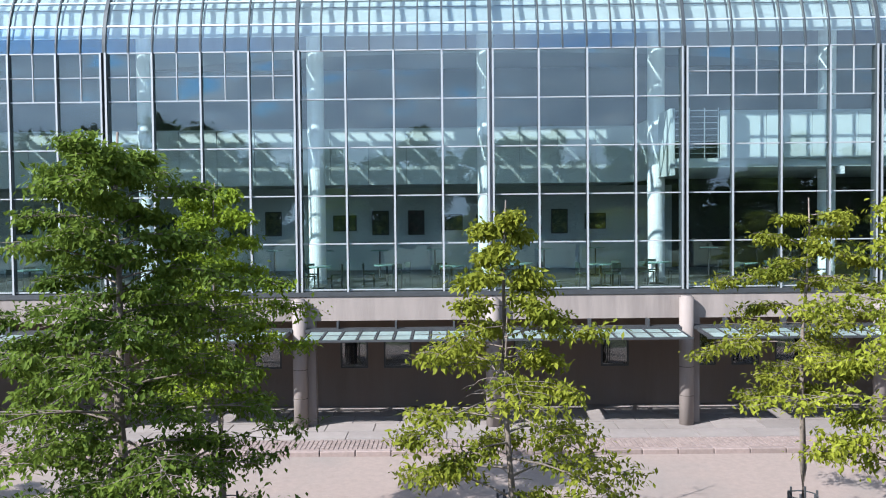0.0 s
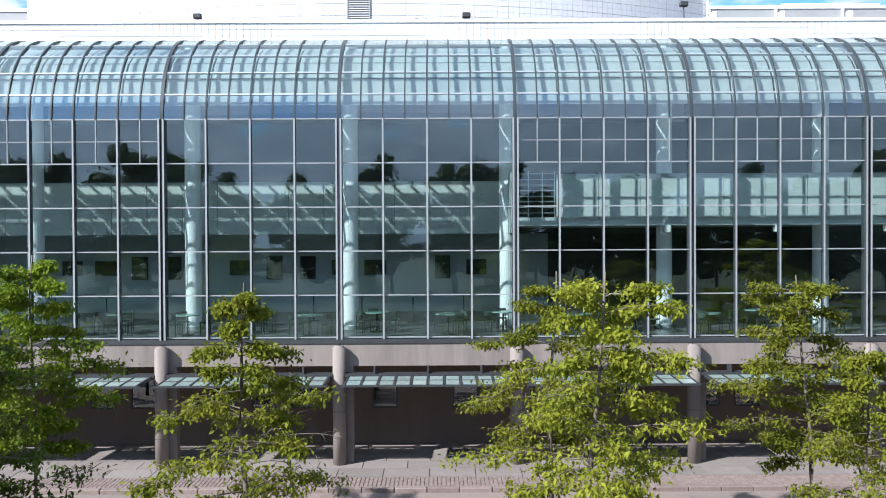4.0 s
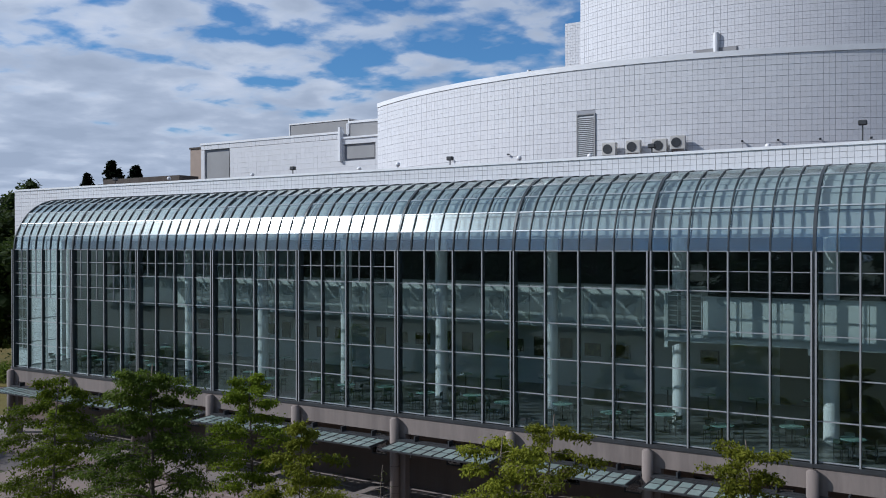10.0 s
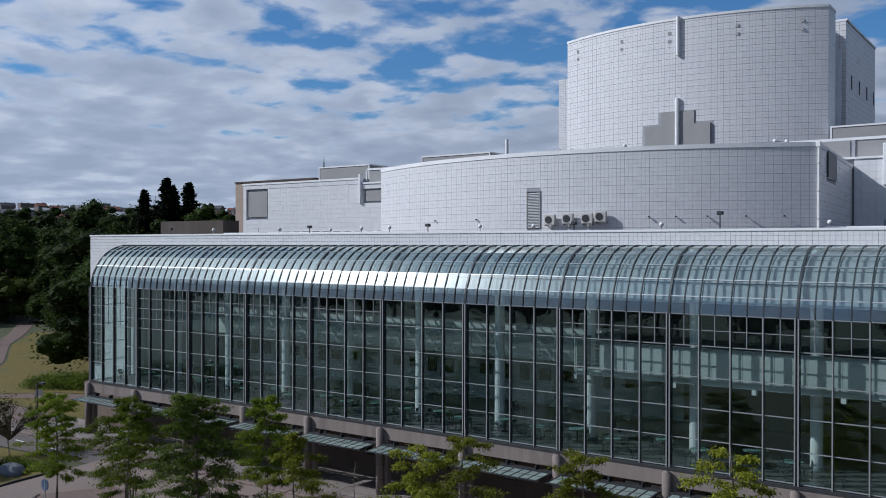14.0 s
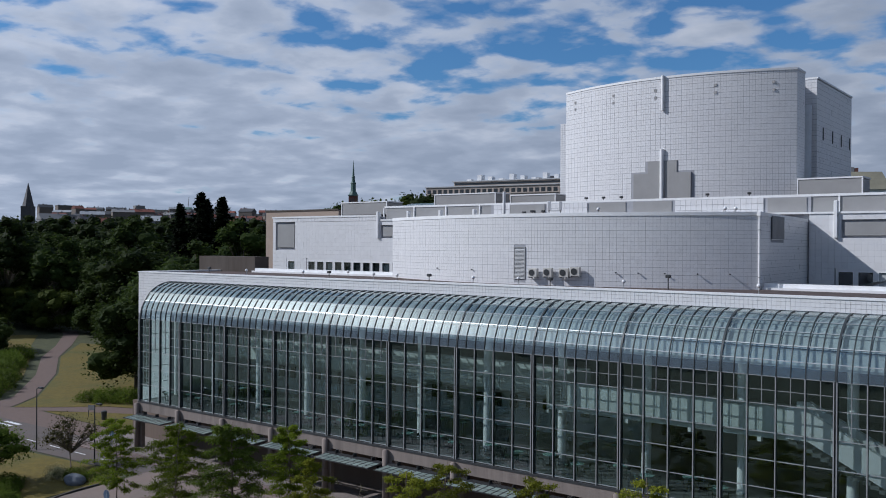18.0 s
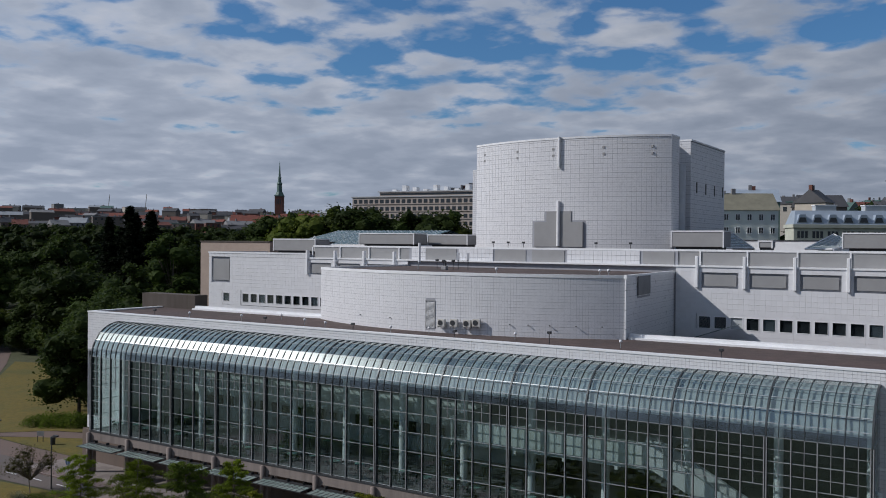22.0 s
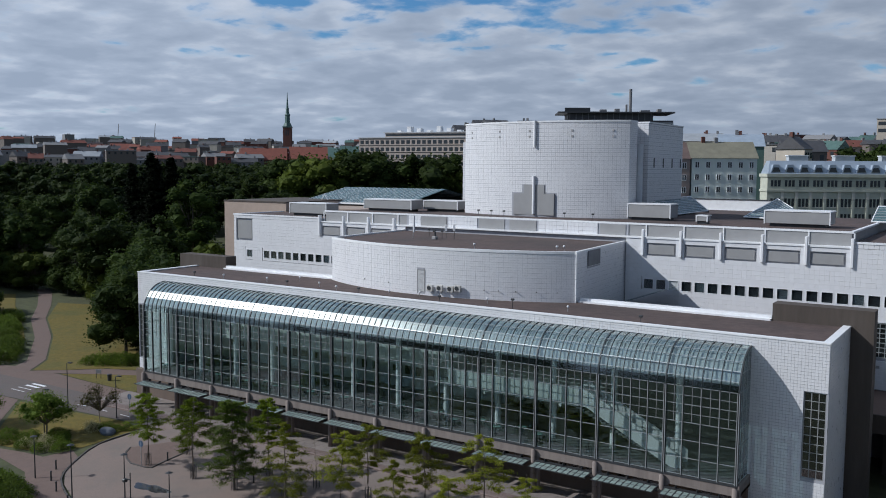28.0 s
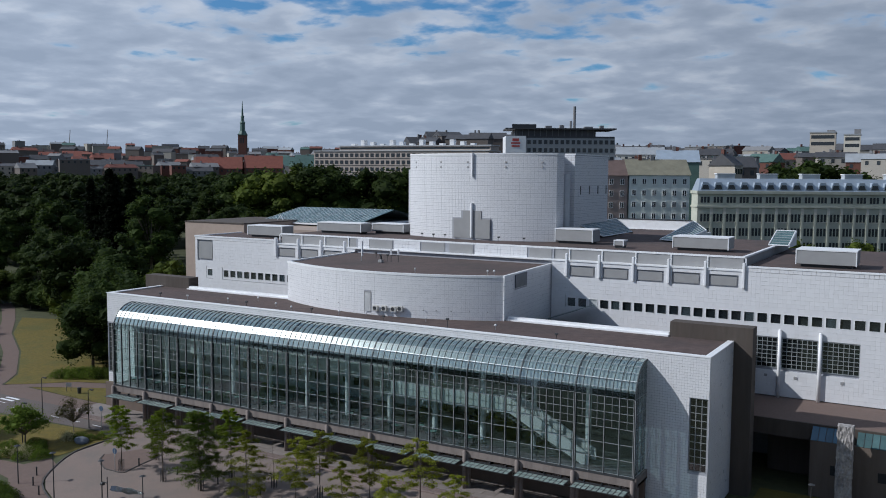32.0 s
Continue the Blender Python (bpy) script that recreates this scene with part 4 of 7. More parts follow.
BPANE = mesh_of("window_pane", B((0.0, 1.1, 0.07, 0.085, 0.0, 1.1)), M_WINDOW)
BBLIND = mesh_of("blind", B((-0.02, 1.12, 0.13, 0.15, 0.02, 1.12)), material("pale_blind", (0.42, 0.45, 0.46), 0.8, vary=0.08))
# grey panel: room gloom and the pane's reflection put into one colour
BBACK = mesh_of("window_backing", B((-0.04, 1.14, 0.19, 0.22, -0.04, 1.14)), material("dim_pane_tone", (0.13, 0.135, 0.14), 0.8, vary=0.3, scale=1.2))
for w in WIN_R:
    if w > 108:
        continue
    g = root("band_window", (w, WY, 15.55), 0, "square dark window of the window band", "window", "window band")
    put("window_frame", BFRAME, g), put("pane", BPANE, g), put("interior", BBACK, g), put("surround", SURROUND, g)
    if round(w * 7.3) % 6 == 1:
        put("blind", BBLIND, g)
g = root("band_panel", (56.3, WY, 15.55), 0, "closed pale grey panel in the window band", "panel")
put("window_frame", BFRAME, g), put("infill", BBLIND, g), put("surround", SURROUND, g)
for w in WIN_L:
    g = root("band_window", (w, WY, 15.45), 0, "square dark window of the window band", "window", "window band of the far wing")
    put("window_frame", BFRAME, g), put("pane", BPANE, g), put("interior", BBACK, g), put("surround", SURROUND, g)
    if round(w * 7.3) % 6 == 1:
        put("blind", BBLIND, g)
g = root("tan_block", (-21.0, 50, 0), 0, "tan rendered end block behind the white wing", "building", kind="structure")
part("wall", B((-7.7, 7.0, -9.5, 10, -0.5, 23.4)), M_TAN, g)
part("coping", B((-7.8, 7.0, -9.6, 10, 23.4, 23.6)), M_BROWN, g)

# ---- fly tower ----
M_DUCT = material("pale_galvanised_steel", (0.52, 0.55, 0.58), 0.45, metal=0.25, vary=0.1, scale=1.5)
TX0, TX1, TTOP = 22.0, 46.95, 35.8
_c = arc_pts(34.475, 64.85, 28.2, 270 - 26.26, 270 + 26.26, 44)
TARC = [(x, y) for x, y in _c]
tower = root("wall_tower", (0, 0, 0), 0, "tall white tiled fly tower with a gently curved front", "tower", kind="structure")
bm = bmesh.new()
prism(bm, TARC + [(TX1, 42.2), (TX0, 42.2)], 22.9, TTOP - 0.2)
part("tower_core", bm, M_JOINT, tower)
part("tower_core", B((23.0, 45.4, 42.2, 46.0, 22.9, TTOP - 0.35)), M_JOINT, tower)
part("tower_core", B((22.0, 47.1, 46.0, 60.5, 22.9, TTOP - 0.1)), M_JOINT, tower)
part("tower_core", B((17.6, 22.0, 46.0, 58.0, 22.9, 33.4)), M_JOINT, tower)
tiles(tower, TARC, 23.0, TTOP - 0.2, 0.27, gap=0.026, minor=0.3, proud=0.016, holes=[(9.9, 16.4, 23.2, 26.1), (11.5, 14.8, 26.1, 27.3)])
tiles(tower, [(TX1, TARC[-1][1]), (TX1, 42.2)], 23.0, TTOP - 0.2, 0.27, gap=0.016, proud=0.016)
tiles(tower, [(47.1, 46.0), (47.1, 60.5)], 23.0, TTOP - 0.2, 0.27, gap=0.026, minor=0.3, proud=0.016)
tiles(tower, [(45.4, 46.0), (47.1, 46.0)], 23.0, TTOP - 0.2, 0.27, gap=0.026, minor=0.3, proud=0.016)
tiles(tower, [(45.4, 42.2), (45.4, 46.0)], 23.0, TTOP - 0.5, 0.27, gap=0.016, proud=0.016)
tiles(tower, [(17.6, 46.0), (22.0, 46.0)], 23.0, 33.4, 0.27, gap=0.016, proud=0.016)
bm = bmesh.new()
rim = TARC + [(TX1, 42.2)]
for a, b in zip(rim, rim[1:]):
    d = Vector((b[0] - a[0], b[1] - a[1], 0))
    m = Matrix.Translation(((a[0] + b[0]) / 2, (a[1] + b[1]) / 2, 0)) @ d.to_track_quat("X", "Z").to_matrix().to_4x4()
    box(bm, -d.length / 2 - 0.01, d.length / 2 + 0.01, -0.07, 0.35, TTOP - 0.22, TTOP, m)
box(bm, 45.0, 47.2, 46.0, 46.4, TTOP - 0.1, TTOP + 0.08), box(bm, 46.8, 47.2, 46.4, 60.5, TTOP - 0.1, TTOP + 0.08)
part("coping", bm, M_WHITE, tower)
_dt = lambda x: 64.85 - math.sqrt(28.2 ** 2 - (x - 34.475) ** 2)
g = root("stepped_panel", (34.63, 36.62, 23.2), 0, "stepped grey panel on the tower front", "panel")
part("sheet", B((-3.05, 3.05, -0.02, 0.35, 0, 2.88)), M_GREYPANEL, g)
part("sheet", B((-1.5, 1.6, -0.025, 0.30, 2.88, 4.08)), M_GREYPANEL, g)
g = root("tower_duct", (34.7, 36.48, 23.3), 0, "white vertical duct on the tower front", "duct", "ducts of the tower")
bm = bmesh.new()
rod(bm, (0, 0, 0), (0, 0, 5.15), 0.2, n=12)
part("pipe", bm, M_WHITE, g, smooth=False)
g = root("tower_duct", (34.75, 36.45, 32.35), 0, "white vertical duct at the tower top", "duct", "ducts of the tower")
bm = bmesh.new()
rod(bm, (0, 0, 0), (0, 0, 3.5), 0.17, n=12)
part("pipe", bm, M_WHITE, g)
for i, x in enumerate((23.6, 29.0, 33.9, 39.9, 45.0)):
    for z in (34.35, 33.6):
        tagged(put("tower_vent", mesh_of("tower_vent", B((x - 0.14, x + 0.14, _dt(x) - 0.06, _dt(x) + 0.02, z, z + 0.26)), M_GREYPANEL)), "small square grey vent on the tower", "vent", "vents of the tower")
for i in range(4):
    y = 48.2 + 3.75 * i
    tagged(put("tower_slit", mesh_of("tower_slit", B((47.08, 47.17, y, y + 0.32, 29.7, 31.0)), M_DARKMETAL)), "narrow dark slit window in the tower's side", "window", "slits of the tower")
g = root("tower_shaft", (46.42, 44.2, 22.96), 0, "ribbed silver ventilation shaft beside the tower", "shaft")
bm = bmesh.new()
rod(bm, (0, 0, 0), (0, 0, 9.85), 0.64, n=20)
part("tube", bm, M_DUCT, g)
_c = bmesh.new()
rod(_c, (0, 0, 0.4), (0, 0, 0.48), 0.68, n=20)
HOOP = mesh_of("hoop", _c, M_DUCT)
for i in range(12):
    put("hoop", HOOP, g, (0, 0, 0.8 * i))



# ---- inside the glass front ----
tagged(put("foyer_floor", mesh_of("foyer_floor", B((0.05, 71.95, 0.45, 11.6, 3.5, 4.16)), M_INTFLOOR)), "grey stone foyer floor", "floor", kind="structure")
tagged(put("wall_foyer", mesh_of("wall_foyer", B((-0.4, 44.5, 11.6, 11.9, 3.5, 7.8)), M_INT)), "pale plaster back wall of the foyer", "wall", kind="structure")
# one back wall in pale and dark lengths: the shade is in the colour
tagged(put("wall_foyer_stair", mesh_of("wall_foyer_stair", B((44.5, 72.4, 11.6, 11.9, 3.5, 7.8)), M_INTSHADE)), "foyer wall behind the stair, coloured dark for its shade", "wall", kind="structure")
tagged(put("wall_foyer_upper", mesh_of("wall_foyer_upper", B((14.0, 72.4, 11.6, 11.9, 7.8, 15.5)), M_UPPERSHADE)), "upper back wall of the foyer, coloured dark for its shade", "wall", kind="structure")
tagged(put("wall_foyer_upper", mesh_of("wall_foyer_upper", B((-0.4, 14.0, 11.6, 11.9, 7.8, 15.5)), M_INT)), "pale upper back wall at the end of the foyer", "wall", kind="structure")
tagged(put("foyer_ceiling", mesh_of("foyer_ceiling", B((-0.4, 72.4, 3.9, 11.6, 15.1, 15.48)), M_INTGREY)), "grey foyer ceiling, toned down for its shade", "ceiling", kind="structure")
tagged(put("wall_foyer_side", mesh_of("wall_foyer_side", B((-0.4, 0.0, 3.9, 11.6, 3.5, 15.1)), M_INT)), "pale plaster side wall of the foyer", "wall", kind="structure")
tagged(put("wall_foyer_side", mesh_of("wall_foyer_side", B((72.0, 72.4, 3.9, 11.6, 3.5, 15.1)), M_INTSHADE)), "side wall of the foyer, coloured dark for its shade", "wall", kind="structure")

_c = bmesh.new()
rod(_c, (0, 0, 4.16), (0, 0, 15.05), 0.30, n=24)
ICOL = mesh_of("foyer_shaft", _c, M_WHITE, False)
_c = bmesh.new()
rod(_c, (0, 0, 4.16), (0, 0, 4.30), 0.34, n=24)
IBASE = mesh_of("foyer_base", _c, M_ALU)
for k in range(NB + 1):
    g = root("foyer_column", (k * BAY + (0.45 if k == 0 else -0.45 if k == NB else 0), 3.75, 0), 0, "round white column inside the foyer", "column", "columns of the foyer")
    put("shaft", ICOL, g), put("base_ring", IBASE, g)

# balconies: the far one along the wall, the near one close to the glass
g = root("balcony", (0, 7.5, 7.8), 0, "long white balcony front at the back of the foyer", "balcony", "foyer balconies", "structure")
part("slab", B((0.0, 42.0, 0.12, 4.1, 0.0, 0.4)), M_INT, g)
for k in range(28):
    part("front_panel", B((0.01 + 1.5 * k, 1.49 + 1.5 * k, 0.0, 0.10, 0.0, 2.15)), M_BALC, g)
part("handrail", B((0.0, 42.0, -0.02, 0.14, 2.15, 2.22)), M_ALU, g)
g = root("balcony", (43.6, 1.55, 7.85), 0, "white balcony front close to the glass", "balcony", "foyer balconies", "structure")
part("slab", B((-1.44, 13.6, 0.12, 10.0, 0.2, 0.5)), M_INT, g)
for k in range(9):
    part("front_panel", B((0.01 + 1.5 * k, 1.49 + 1.5 * k, 0.0, 0.10, 0.48, 1.98)), M_BALC, g)
part("handrail", B((0.0, 13.6, -0.03, 0.13, 1.98, 2.05)), M_ALU, g)
for k in range(3):
    part("console", B((3.9 + 4.0 * k, 4.12 + 4.0 * k, 0.12, 0.4, -0.05, 0.2)), M_WHITE, g)
g = root("balcony_rail", (42.1, 1.6, 8.25), 0, "thin steel railing beside the balcony", "railing")
for x in (0.0, 0.5, 1.0, 1.45):
    part("post", B((x - 0.015, x + 0.015, 0, 0.03, 0, 1.75)), M_ALU, g)
for i in range(8):
    part("rail_bar", B((-0.02, 1.47, 0.03, 0.045, 0.25 + 0.2 * i, 0.27 + 0.2 * i)), M_ALU, g)
tagged(put("wall_link", mesh_of("wall_link", B((42.0, 42.15, 1.7, 7.5, 7.8, 10.0)), M_INT)), "short white parapet joining the balconies", "wall", kind="structure")

# stair down along the glass
g = root("stair", (57.2, 1.55, 4.16), 0, "white stair running down along the glass", "stair", kind="structure")
NST = 23
for i in range(NST):
    x, z = 0.41 * i, (8.25 - 4.16) * (1 - (i + 1) / NST)
    part("step", B((x, x + 0.43, 0.12, 1.95, z - 0.20, z)), M_INTFLOOR, g)
for y0 in (0.0, 1.97):
    bm = bmesh.new()
    pts = [(-0.1, 4.0), (-0.1, 5.78), (0.6, 5.78), (9.75, 1.05), (9.75, 0.0), (8.9, 0.0), (1.0, 4.0)]
    lo = [bm.verts.new((x, y0, z)) for x, z in pts]
    hi = [bm.verts.new((x, y0 + 0.1, z)) for x, z in pts]
    bm.faces.new(lo), bm.faces.new(hi[::-1])
    for i in range(len(pts)):
        k = (i + 1) % len(pts)
        bm.faces.new((lo[i], hi[i], hi[k], lo[k]))
    bmesh.ops.recalc_face_normals(bm, faces=bm.faces[:])
    part("balustrade", bm, M_SCREEN, g)
    bm = bmesh.new()
    rod(bm, (0.6, y0 + 0.05, 5.84), (9.75, y0 + 0.05, 1.12), 0.035, n=8)
    part("handrail", bm, M_ALU, g)

# pictures on the back wall
M_ART = [material("canvas", c, 0.8, vary=0.6, scale=6.0, stain=s, stain_scale=3.0, stain_amount=0.8) for c, s in (((0.05, 0.06, 0.04), (0.16, 0.15, 0.05)), ((0.03, 0.03, 0.035), (0.12, 0.05, 0.05)), ((0.06, 0.08, 0.05), (0.2, 0.2, 0.08)))]
for i in range(25):
    x = 3.2 + 1.58 * i
    if i % 6 == 4:
        continue
    w, hgt = ((0.85, 0.62), (0.95, 0.62), (0.66, 1.0), (0.64, 1.0))[i % 4]
    g = root("picture", (x, 11.56, 6.25), 0, "dark framed picture on the foyer wall", "picture", "pictures in the foyer")
    part("canvas", B((-w / 2, w / 2, -0.03, 0.03, -hgt / 2, hgt / 2)), M_ART[i % 3], g)
    part("picture_frame", B((-w / 2 - 0.04, -w / 2, -0.05, 0.03, -hgt / 2 - 0.04, hgt / 2 + 0.04), (w / 2, w / 2 + 0.04, -0.05, 0.03, -hgt / 2 - 0.04, hgt / 2 + 0.04), (-w / 2, w / 2, -0.05, 0.03, hgt / 2, hgt / 2 + 0.04), (-w / 2, w / 2, -0.05, 0.03, -hgt / 2 - 0.04, -hgt / 2)), M_DARKMETAL, g)

# cafe tables and chairs
M_TABLE = material("sea_green_tabletop", (0.22, 0.36, 0.33), 0.25, vary=0.08)
M_CHAIR = material("dark_green_chair", (0.035, 0.06, 0.055), 0.45, vary=0.15)
_t = bmesh.new()
rod(_t, (0, 0, 0.71), (0, 0, 0.745), 0.45, n=24)
TTOPM = mesh_of("tabletop", _t, M_TABLE)
_t = bmesh.new()
rod(_t, (0, 0, 0.03), (0, 0, 0.71), 0.035, n=10)
TPOST = mesh_of("post", _t, M_DARKMETAL)
_t = bmesh.new()
rod(_t, (0, 0, 0.0), (0, 0, 0.03), 0.26, 0.22, n=20)
TFOOT = mesh_of("foot", _t, M_DARKMETAL)
_t = bmesh.new()
box(_t, -0.2, 0.2, -0.2, 0.2, 0.43, 0.46)
soften(_t, 0.012)
CSEAT = mesh_of("seat", _t, M_CHAIR)
_t = bmesh.new()
box(_t, -0.19, 0.19, 0.185, 0.205, 0.62, 0.80)
soften(_t, 0.008)
CBACK = mesh_of("backrest", _t, M_CHAIR)
_t = bmesh.new()
rod(_t, (0, 0, 0), (0, 0, 0.44), 0.013, n=6)
CLEG = mesh_of("leg", _t, M_DARKMETAL)
_t = bmesh.new()
rod(_t, (0, 0, 0), (0, 0, 0.80), 0.013, n=6)
CLEGB = mesh_of("leg_back", _t, M_DARKMETAL)


def chair():
    g = root("cafe_chair", (0, 0, -50), 0, "slim dark green cafe chair in the foyer", "chair", "cafe chairs")
    put("seat", CSEAT, g), put("backrest", CBACK, g)
    for x in (-0.17, 0.17):
        put("leg", CLEG, g, (x, -0.17, 0)), put("leg", CLEGB, g, (x, 0.18, 0))
    return g


def table():
    g = root("cafe_table", (0, 0, -50), 0, "round sea-green cafe table on one post", "table", "cafe tables")
    put("tabletop", TTOPM, g), put("post", TPOST, g), put("foot", TFOOT, g)
    return g


rt = random.Random(5)
T0 = C0 = None
for i in range(26):
    x = 1.9 + 2.35 * i
    if 55.5 < x < 68.5:
        continue
    y = 1.7 + 0.9 * (i % 2) + rt.uniform(-0.2, 0.2)
    x += rt.uniform(-0.2, 0.2)
    m = pose(x, y, 4.16)
    if T0 is None:
        T0 = table()
        T0.matrix_world = m
    else:
        copy_thing(T0, m)
    a0 = rt.uniform(0, 360)
    for k in range(3):
        a = a0 + 120 * k + rt.uniform(-15, 15)
        m = pose(x + 0.62 * math.cos(radians(a)), y + 0.62 * math.sin(radians(a)), 4.16, 0, 0, a - 90)
        if C0 is None:
            C0 = chair()
            C0.matrix_world = m
        else:
            copy_thing(C0, m)
_t = bmesh.new()
rod(_t, (0, 0, 1.06), (0, 0, 1.09), 0.34, n=20)
HTOP = mesh_of("bar_tabletop", _t, M_TABLE)
_t = bmesh.new()
rod(_t, (0, 0, 0.03), (0, 0, 1.06), 0.03, n=8)
HPOST = mesh_of("bar_post", _t, M_DARKMETAL)
H0 = None
for i in range(22):
    m = pose(2.6 + 2.1 * i, 6.3 + (0.8 if i % 3 == 0 else 0), 4.16)
    if H0 is None:
        H0 = root("standing_table", (0, 0, 0), 0, "tall round standing table on one post", "table", "standing tables")
        put("tabletop", HTOP, H0), put("post", HPOST, H0), put("foot", TFOOT, H0)
        H0.matrix_world = m
    else:
        copy_thing(H0, m)

# white sun screens under the curved roof
for b in range(NB):
    g = root("roof_screen", (b * BAY, 0, 0), 0, "white lattice of sun screens under the curved glass", "sun screen", "screens under the roof")
    for i in range(4):
        for r in range(1, ROWS_C):
            am = (EDGES[r] + EDGES[r + 1]) / 2 - (3.2 if r == 1 else 0)
            y, z = arc(am)
            n = Vector((0, -math.cos(radians(am)), math.sin(radians(am))))
            put_m("screen", SCREEN, g, Matrix.Translation((1.5 * i + 0.75, y - n.y * 0.32, z - n.z * 0.32)) @ Matrix.Rotation(-radians(am), 4, "X") @ Matrix.Diagonal((1.135, 1, 1.34 if r == 1 else 1.02, 1)))

# ---- right side: tall windows, terrace, low wing ----
g = root("terrace_window", (82.65, WY + 0.2, 10.35), 0, "wide window of small panes in white bars", "window", "tall terrace windows")
# dull green backing that paints the dim, reflecting look of the glass
M_DIMGREEN = material("dim_green_pane_tone", (0.085, 0.10, 0.09), 0.8, vary=0.4, scale=1.2)
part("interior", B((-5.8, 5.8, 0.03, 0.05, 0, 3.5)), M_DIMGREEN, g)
part("pane", B((-5.8, 5.8, -0.06, -0.04, 0, 3.5)), M_WINDOW, g)
for i in range(22):
    x = -5.8 + 11.6 * i / 21
    part("window_bar", B((x - 0.03, x + 0.03, -0.12, -0.062, 0, 3.5)), M_ALU, g)
for i in range(8):
    part("window_bar", B((-5.8, 5.8, -0.115, -0.064, 0.5 * i - 0.03, 0.5 * i + 0.03)), M_ALU, g)
g = root("terrace_window", (92.2, WY + 0.2, 11.6), 0, "small window of small panes beside the terrace", "window", "tall terrace windows")
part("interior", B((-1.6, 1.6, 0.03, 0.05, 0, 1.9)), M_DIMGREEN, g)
part("pane", B((-1.6, 1.6, -0.06, -0.04, 0, 1.9)), M_WINDOW, g)
for i in range(6):
    part("window_bar", B((-1.63 + 0.64 * i, -1.57 + 0.64 * i, -0.12, -0.062, 0, 1.9)), M_ALU, g)
for i in range(4):
    part("window_bar", B((-1.6, 1.6, -0.115, -0.064, 0.62 * i - 0.03, 0.62 * i + 0.03)), M_ALU, g)
_c = bmesh.new()
rod(_c, (0, 0, 6.9), (0, 0, 14.75), 0.2, n=18)
bmesh.ops.create_uvsphere(_c, u_segments=18, v_segments=8, radius=0.2, matrix=Matrix.Translation((0, 0, 14.75)))
TCOL = mesh_of("terrace_shaft", _c, M_WHITE, True)
for x in (79.95, 84.35):
    g = root("terrace_column", (x, WY - 0.25, 0), 0, "slim white round column with a domed top", "column", "terrace columns")
    put("shaft", TCOL, g)
for x in (78.3, 81.6, 86.6):
    tagged(put("wall_box", mesh_of("wall_box", B((x, x + 0.35, WY - 0.08, WY + 0.02, 9.2, 9.5)), M_GREYPANEL)), "small grey box on the white wall", "wall box", "boxes on the terrace wall")
terr = root("terrace", (80, 18.6, 0), 0, "brown paved terrace roof of the low wing", "terrace", kind="structure")
part("deck", B((-8, 60, 0.0, 10.45, 6.4, 6.9)), M_PATH, terr)
part("edge", B((-8, 60, -0.25, 0.0, 5.2, 6.98)), M_BROWN, terr)
# lighter copy of the stained brown concrete: sunlight put into the colour
M_LOWWALL = material("sunlit_brown_concrete", (0.135, 0.108, 0.09), 0.9, vary=0.15, scale=1.5, bump=0.3, bump_scale=20, stain=(0.085, 0.068, 0.058), stain_scale=0.4, stain_amount=0.6, streak=True)
part("wall", B((5.2, 8.0, -1.8, -1.4, -0.5, 5.65)), M_LOWWALL, terr)
part("wall", B((9.4, 60.0, -1.8, -1.4, -0.5, 5.65)), M_LOWWALL, terr)
part("wall", B((8.0, 9.4, -1.75, -1.4, -0.5, 5.65)), M_LOWWALL, terr)
part("rear_wall", B((-0.1, 60, 5.0, 5.3, -0.5, 6.4)), M_BROWN, terr)
M_ROOFGLASS = material("teal_roof_glass", (0.07, 0.125, 0.13), 0.25, vary=0.15, scale=0.7, pieces=0.2, spec=0.15)
M_BLUEGLASS = material("blue_roof_glass", (0.06, 0.13, 0.19), 0.12, vary=0.15, scale=0.7, pieces=0.2)
for k, (x0, x1, mt) in enumerate(((5.2, 8.0, M_BLUEGLASS), (9.5, 21.5, M_ROOFGLASS))):
    g = root("sloping_rooflight", (80 + x0, 16.8, 5.65), 0, "sloping strip of tinted glass along the terrace", "rooflight", "sloping rooflights")
    n = round((x1 - x0) / 0.7)
    for i in range(n):
        m = Matrix.Translation((0.7 * i + 0.35, 0.85, 0.6)) @ Matrix.Rotation(radians(35), 4, "X")
        bm = bmesh.new()
        box(bm, -0.32, 0.32, -1.02, 1.02, -0.02, 0.02, m)
        part("pane", bm, mt, g)
        bm = bmesh.new()
        box(bm, 0.33, 0.37, -1.03, 1.03, -0.03, 0.05, m)
        part("glazing_bar", bm, M_DARKMETAL, g)
# no real recess: its shade is a dark panel on the wall
for x in (87.2, 91.6):
    tagged(put("wall_niche", mesh_of("wall_niche", B((x, x + 0.9, 16.76, 16.82, 2.3, 3.3)), M_UNLIT)), "dark panel on the low wall painted as a shaded opening", "opening", "openings of the low wall")
# rough stone pillar
bm = bmesh.new()
box(bm, -0.70, 0.70, -0.6, 0.6, -0.5, 8.35)
bmesh.ops.subdivide_edges(bm, edges=bm.edges[:], cuts=24, use_grid_fill=True)
rs = random.Random(3)
for v in bm.verts:
    lump = 0.13 * noise.noise(Vector((v.co.x * 3.1, v.co.y * 3.1, v.co.z * 2.6)))
    v.co += Vector((v.co.x * lump + rs.uniform(-0.055, 0.055), v.co.y * lump + rs.uniform(-0.055, 0.055), rs.uniform(-0.05, 0.05) if -0.4 < v.co.z < 8.2 else 0))
M_STONE = material("rough_granite", (0.36, 0.34, 0.33), 0.95, vary=0.3, scale=4.0, bump=0.8, bump_scale=8, stain=(0.16, 0.15, 0.15), stain_scale=1.5, stain_amount=0.8)
